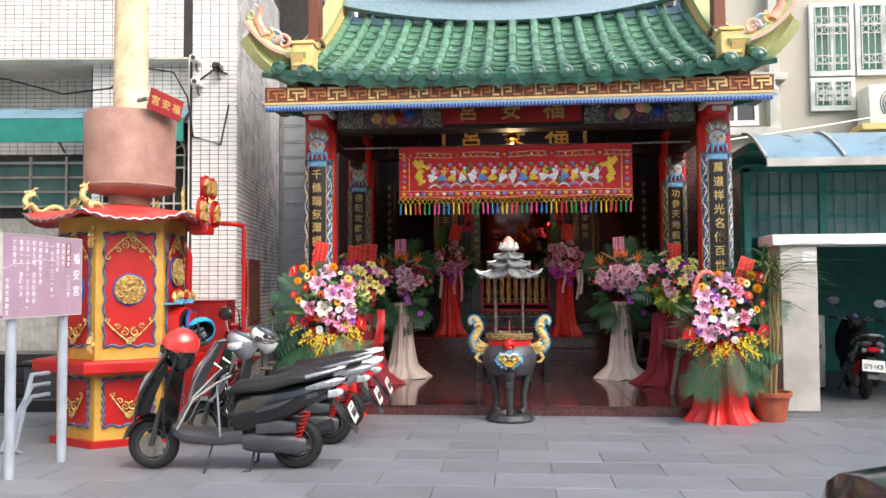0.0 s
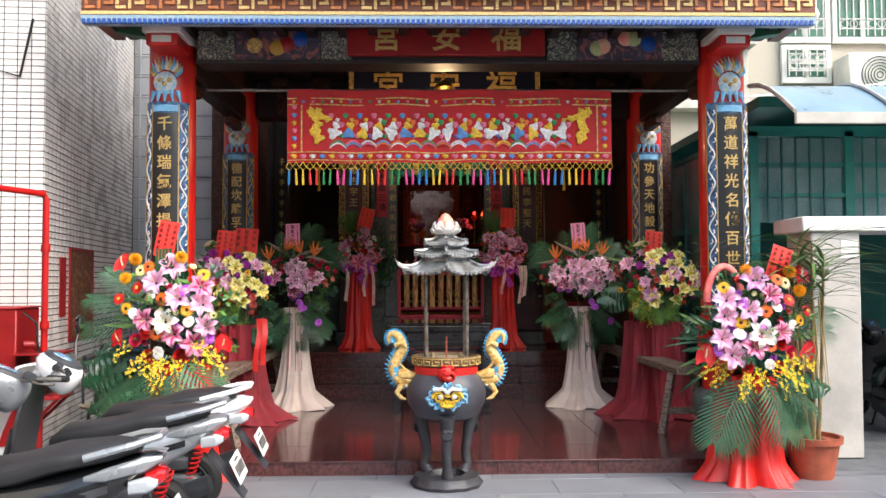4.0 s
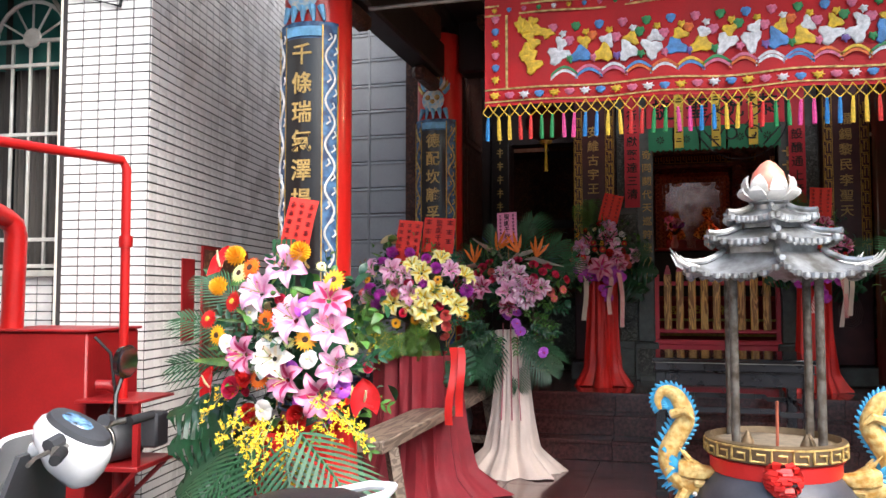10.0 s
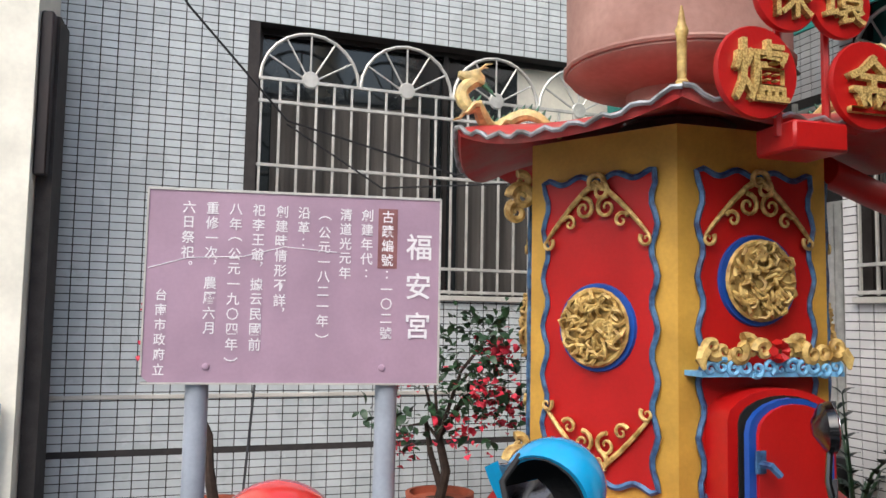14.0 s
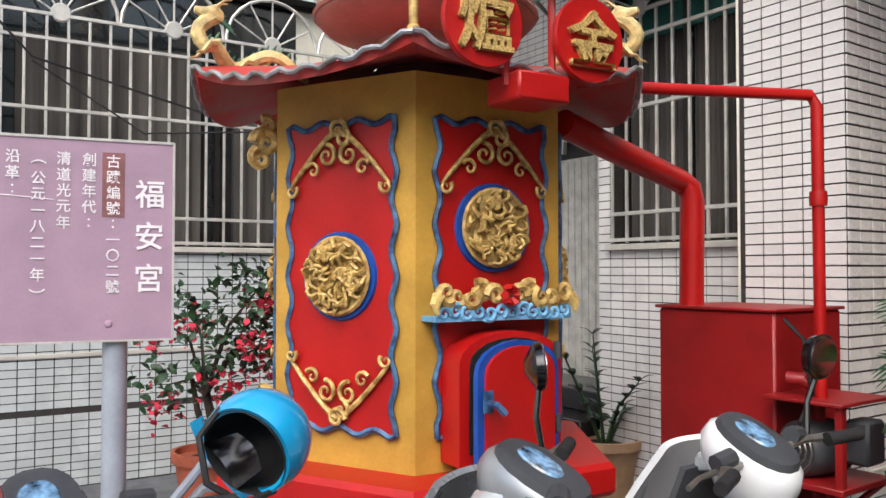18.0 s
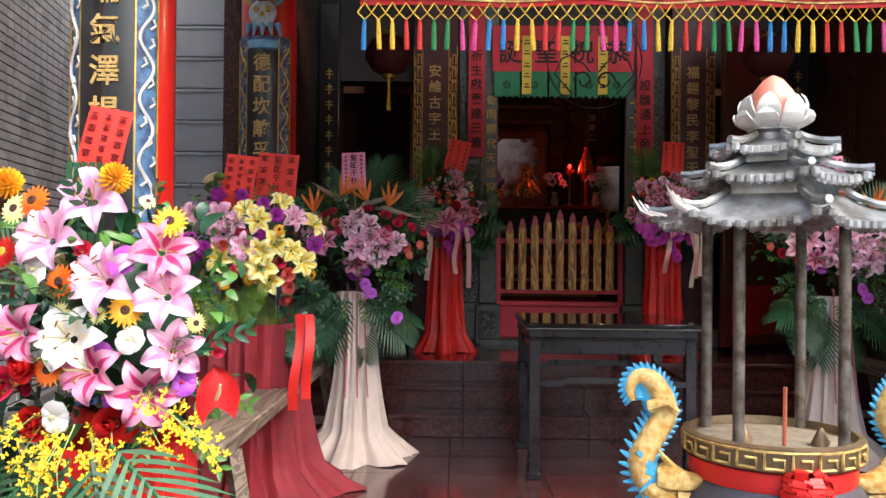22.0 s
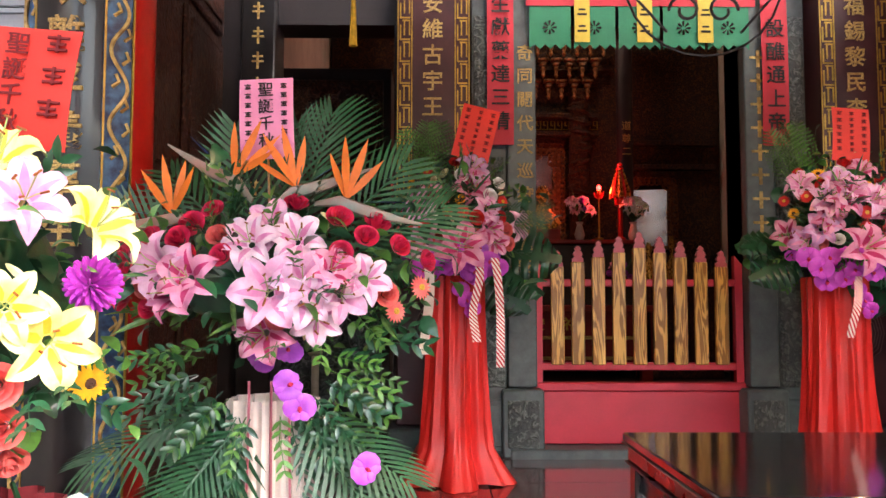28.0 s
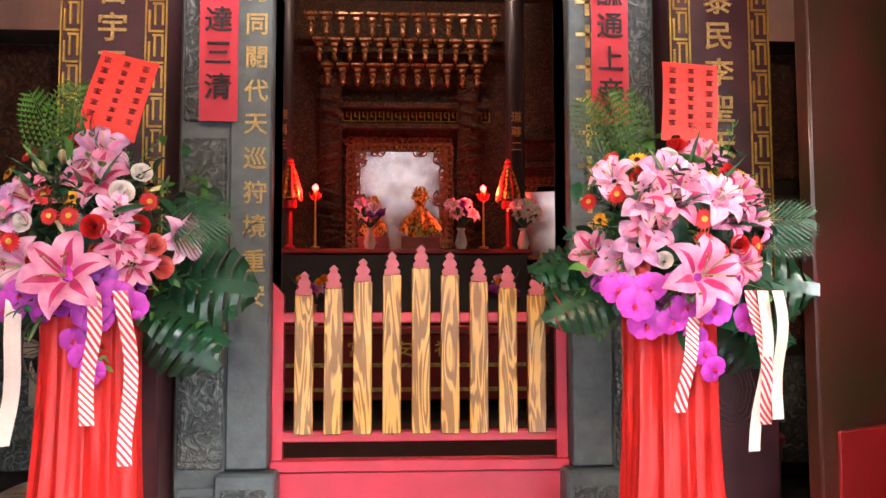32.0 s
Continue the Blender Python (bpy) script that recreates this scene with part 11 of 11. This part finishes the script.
for x in (1.25, -1.25):
    for y in (-0.78, 0.78):
        bm = bmx()
        loft(bm, [(-0.1, 0, 0, 0.29, 0.29), (-0.09, 0, 0, 0.31, 0.31), (0.09, 0, 0, 0.31, 0.31), (0.1, 0, 0, 0.29, 0.29)], 24, power=2)
        w = part("wheel", bm, RUBBER, t, at=pose(x, y, 0.31, 0, 0, 90))
        bm = bmx()
        loft(bm, [(-0.104, 0, 0, 0.18, 0.18), (0.104, 0, 0, 0.18, 0.18)], 18, power=2)
        part("rim", bm, PLASTS, w)
for y in (-0.55, 0.55):
    bm = bmx()
    loft(bm, [(1.93, y, 0.58, 0.12, 0.06), (1.88, y, 0.62, 0.16, 0.09), (1.7, y, 0.68, 0.1, 0.05)], 10)
    part("headlight", bm, LENSC, t)

# gas pipes and meter on the cream wall, bin and chairs in the gap
t = thing("gas_meter", pose(-6.44, 4.98, 0, 0, 0, 90), "old gas meter with grey pipes on the cream wall", "gas meter")
bm = bmx()
box(bm, -0.14, 0.1, -0.16, 0.0, 0.75, 0.98, 0.02)
part("meter", bm, STEEL, t)
bm = bmx()
box(bm, -0.1, 0.0, -0.175, -0.16, 0.6, 0.7, 0.004)
part("dial", bm, BLUE, t)
bm = bmx()
tube(bm, [(0.25, -0.05, 0.0), (0.25, -0.05, 0.95), (0.2, -0.07, 1.0), (0.05, -0.08, 1.0)], 0.024, 8)
tube(bm, [(0.16, -0.06, 0.0), (0.18, -0.06, 0.5), (0.08, -0.08, 0.6), (0.08, -0.08, 0.76)], 0.02, 8)
tube(bm, [(-0.1, -0.08, 0.75), (-0.1, -0.08, 0.4), (0.1, -0.06, 0.2), (0.1, -0.06, 0)], 0.02, 8)
part("pipe", bm, SIGNG, t)
t = thing("pipe_bend", pose(-4.6, 7.4, 0), "grey steel pipe hoops beside the furnace", "pipe")
for k in range(3):
    bm = bmx()
    tube(bm, [(0.06 * k, 0, 0.0), (0.06 * k, -0.1, 0.05), (0.06 * k + 0.1, -0.1, 0.3 + 0.1 * k), (0.15, 0.1, 0.5 + 0.1 * k), (0.2, 0.3, 0.5 + 0.1 * k)], 0.022, 8)
    part("pipe", bm, SIGNG, t)
t = thing("blue_bin", pose(-3.55, 13.2, 0), "dusty blue plastic bin in the gap", "bin")
bm = bmx()
loft(bm, [(-0.22, 0, 0.35, 0.16, 0.33), (-0.2, 0, 0.36, 0.2, 0.35), (0.2, 0, 0.36, 0.2, 0.35), (0.22, 0, 0.35, 0.16, 0.33)], 16, power=6)
part("body", bm, mat("dusty_blue_plastic", srgb(58, 92, 128), 0.5, var=0.2), t)
bm = bmx()
box(bm, -0.24, 0.24, -0.22, 0.22, 0.71, 0.76, 0.015)
part("lid", bm, bpy.data.materials["dusty_blue_plastic"], t)
for x, y, r in ((-3.05, 10.55, 20), (-3.2, 11.3, -15)):
    t = thing("cafe_chair", pose(x, y, 0, 0, 0, r), "black wire chair with a woven seat in the gap", "chair", "gap chairs")
    bm = bmx()
    lathe(bm, [(0.19, 0.44), (0.2, 0.46), (0.003, 0.465)], 20)
    part("seat", bm, mat("woven_cane_seat", srgb(150, 140, 120), 0.8, var=0.4, scale=60, bump=0.6), t)
    for q in range(4):
        a = q * 1.57 + 0.78
        bm = bmx()
        tube(bm, [(0.16 * math.cos(a), 0.16 * math.sin(a), 0.45), (0.21 * math.cos(a), 0.21 * math.sin(a), 0)], 0.012, 7)
        part("leg", bm, BLACK, t)
    bm = bmx()
    tube(bm, [(0.18 * math.cos(a * 0.3), 0.18 * math.sin(a * 0.3), 0.2) for a in range(22)], 0.009, 6)
    part("ring", bm, BLACK, t)
    bm = bmx()
    tube(bm, [(-0.17, 0.1, 0.45), (-0.18, 0.16, 0.75), (-0.1, 0.2, 0.88), (0.1, 0.2, 0.88), (0.18, 0.16, 0.75), (0.17, 0.1, 0.45)], 0.012, 7)
    part("backrest", bm, BLACK, t)
bm = bmx()
tube(bm, [(-6.4, 5.6, 4.4), (-6.7, 6.2, 3.6), (-6.9, 6.9, 2.9), (-7.0, 8.2, 2.6), (-6.2, 9.2, 2.75)], 0.009, 5)
tube(bm, [(-7.0, 6.9, 2.9), (-6.9, 7.6, 2.45), (-6.6, 8.6, 2.5)], 0.007, 5)
tagged(part("loose_wire", bm, RUBBER), "thin loose wires hanging before the barred window", "cable")


# ---- pieces of walls and floors ----
tiles("tiles_long", wall_1, Matrix.Identity(4), 0.0, 5.4, 0.55, 5.4, [W1H], near=(2.9, 3.9, 0.6, 2.6), glaze=GREYG)
bm = bmx()
box(bm, 0, 5.4, -0.018, 0.0, 0.9, 0.93, 0.004)
part("string_course", bm, CONC, wall_1)
tiles("tiles_long_low", wall_1, Matrix.Identity(4), 0.0, 5.4, 0.0, 0.55, [], glaze=GREYG)
tiles("tiles_pier", wall_2, Matrix.Identity(4), -0.57, 0.0, 0.0, 6.5, [], near=(-0.6, 0.0, 1.4, 3.6))
tiles("tiles_over", wall_2, Matrix.Identity(4), -4.33, -0.6, 4.42, 6.5, [])
tiles("tiles_bay", wall_2, Matrix.Identity(4), -1.95, -0.6, 0.0, 4.42, [W2H], off=0.26)
tiles("tiles_door", wall_2, Matrix.Identity(4), -4.33, -2.05, 0.0, 4.42, [(-3.6, -2.1, 0.6, 3.3)], off=1.0)
tiles("tiles_side", wall_3, Matrix.Identity(4), 0.0, 3.6, 0.0, 6.2, [], near=(0.0, 1.1, 1.2, 2.8), gap=0.0052)
bm = bmx()
box(bm, 0, 3.6, -0.02, 0.0, 0.5, 0.54, 0.004)
part("string_course", bm, CONC, wall_3)


def paving(parent, mt, x0, x1, y0, y1, dx, dy, z, stagger, gap=0.006, limit=320, th=0.012, seed=0):
    rg = random.Random(seed)
    one = {}
    j, y, made = 0, y0, 0
    while y < y1 - 0.02:
        d = min(dy, y1 - y)
        x = x0 - (stagger * dx if j % 2 else 0)
        while x < x1 - 0.02:
            a, b = max(x, x0), min(x + dx, x1)
            if b - a > 0.05:
                k = (round(b - a, 3), round(d, 3))
                if k not in one:
                    bm = bmx()
                    box(bm, gap / 2, k[0] - gap / 2, gap / 2, k[1] - gap / 2, -th, 0, 0.002)
                    one[k] = finish("slab", bm, mt, 0)
                part("slab", one[k], None, parent, at=pose(a, y, z + rg.uniform(-0.0008, 0.0008)))
                made += 1
            x += dx
        y += dy
        j += 1


paving(ground, GRANITE, -6.0, 6.0, -1.2, 9.77, 0.9, 0.45, 0.004, 0.5, seed=1)
paving(platform, PLATF, -2.85, 2.85, 9.74, 13.16, 0.6, 0.6, PZ, 0.0, 0.004, seed=2)
paving(platform, PLATF, -2.85, 2.85, 13.15, 13.42, 0.95, 0.27, 0.293, 0.0, 0.004, th=0.03, seed=3)
paving(platform, PLATF, -2.85, 2.85, 13.4, 13.67, 0.95, 0.27, 0.467, 0.0, 0.004, th=0.03, seed=4)
paving(platform, PLATF, -2.85, 2.85, 13.65, 15.9, 0.95, 0.6, HZ, 0.0, 0.004, th=0.03, seed=5)
for y, z0, z1, w in ((9.775, 0.0, PZ - 0.014, 0.8), (13.195, PZ, 0.262, 0.95), (13.445, 0.293, 0.436, 0.95), (13.695, 0.467, 0.609, 0.95)):
    x = -2.85
    while x < 2.84:
        bm = bmx()
        b = min(w, 2.85 - x)
        box(bm, 0.002, b - 0.002, -0.014, 0.004, 0, z1 - z0, 0.002)
        part("riser_slab", bm, PLATF, platform, at=pose(x, y, z0))
        x += w
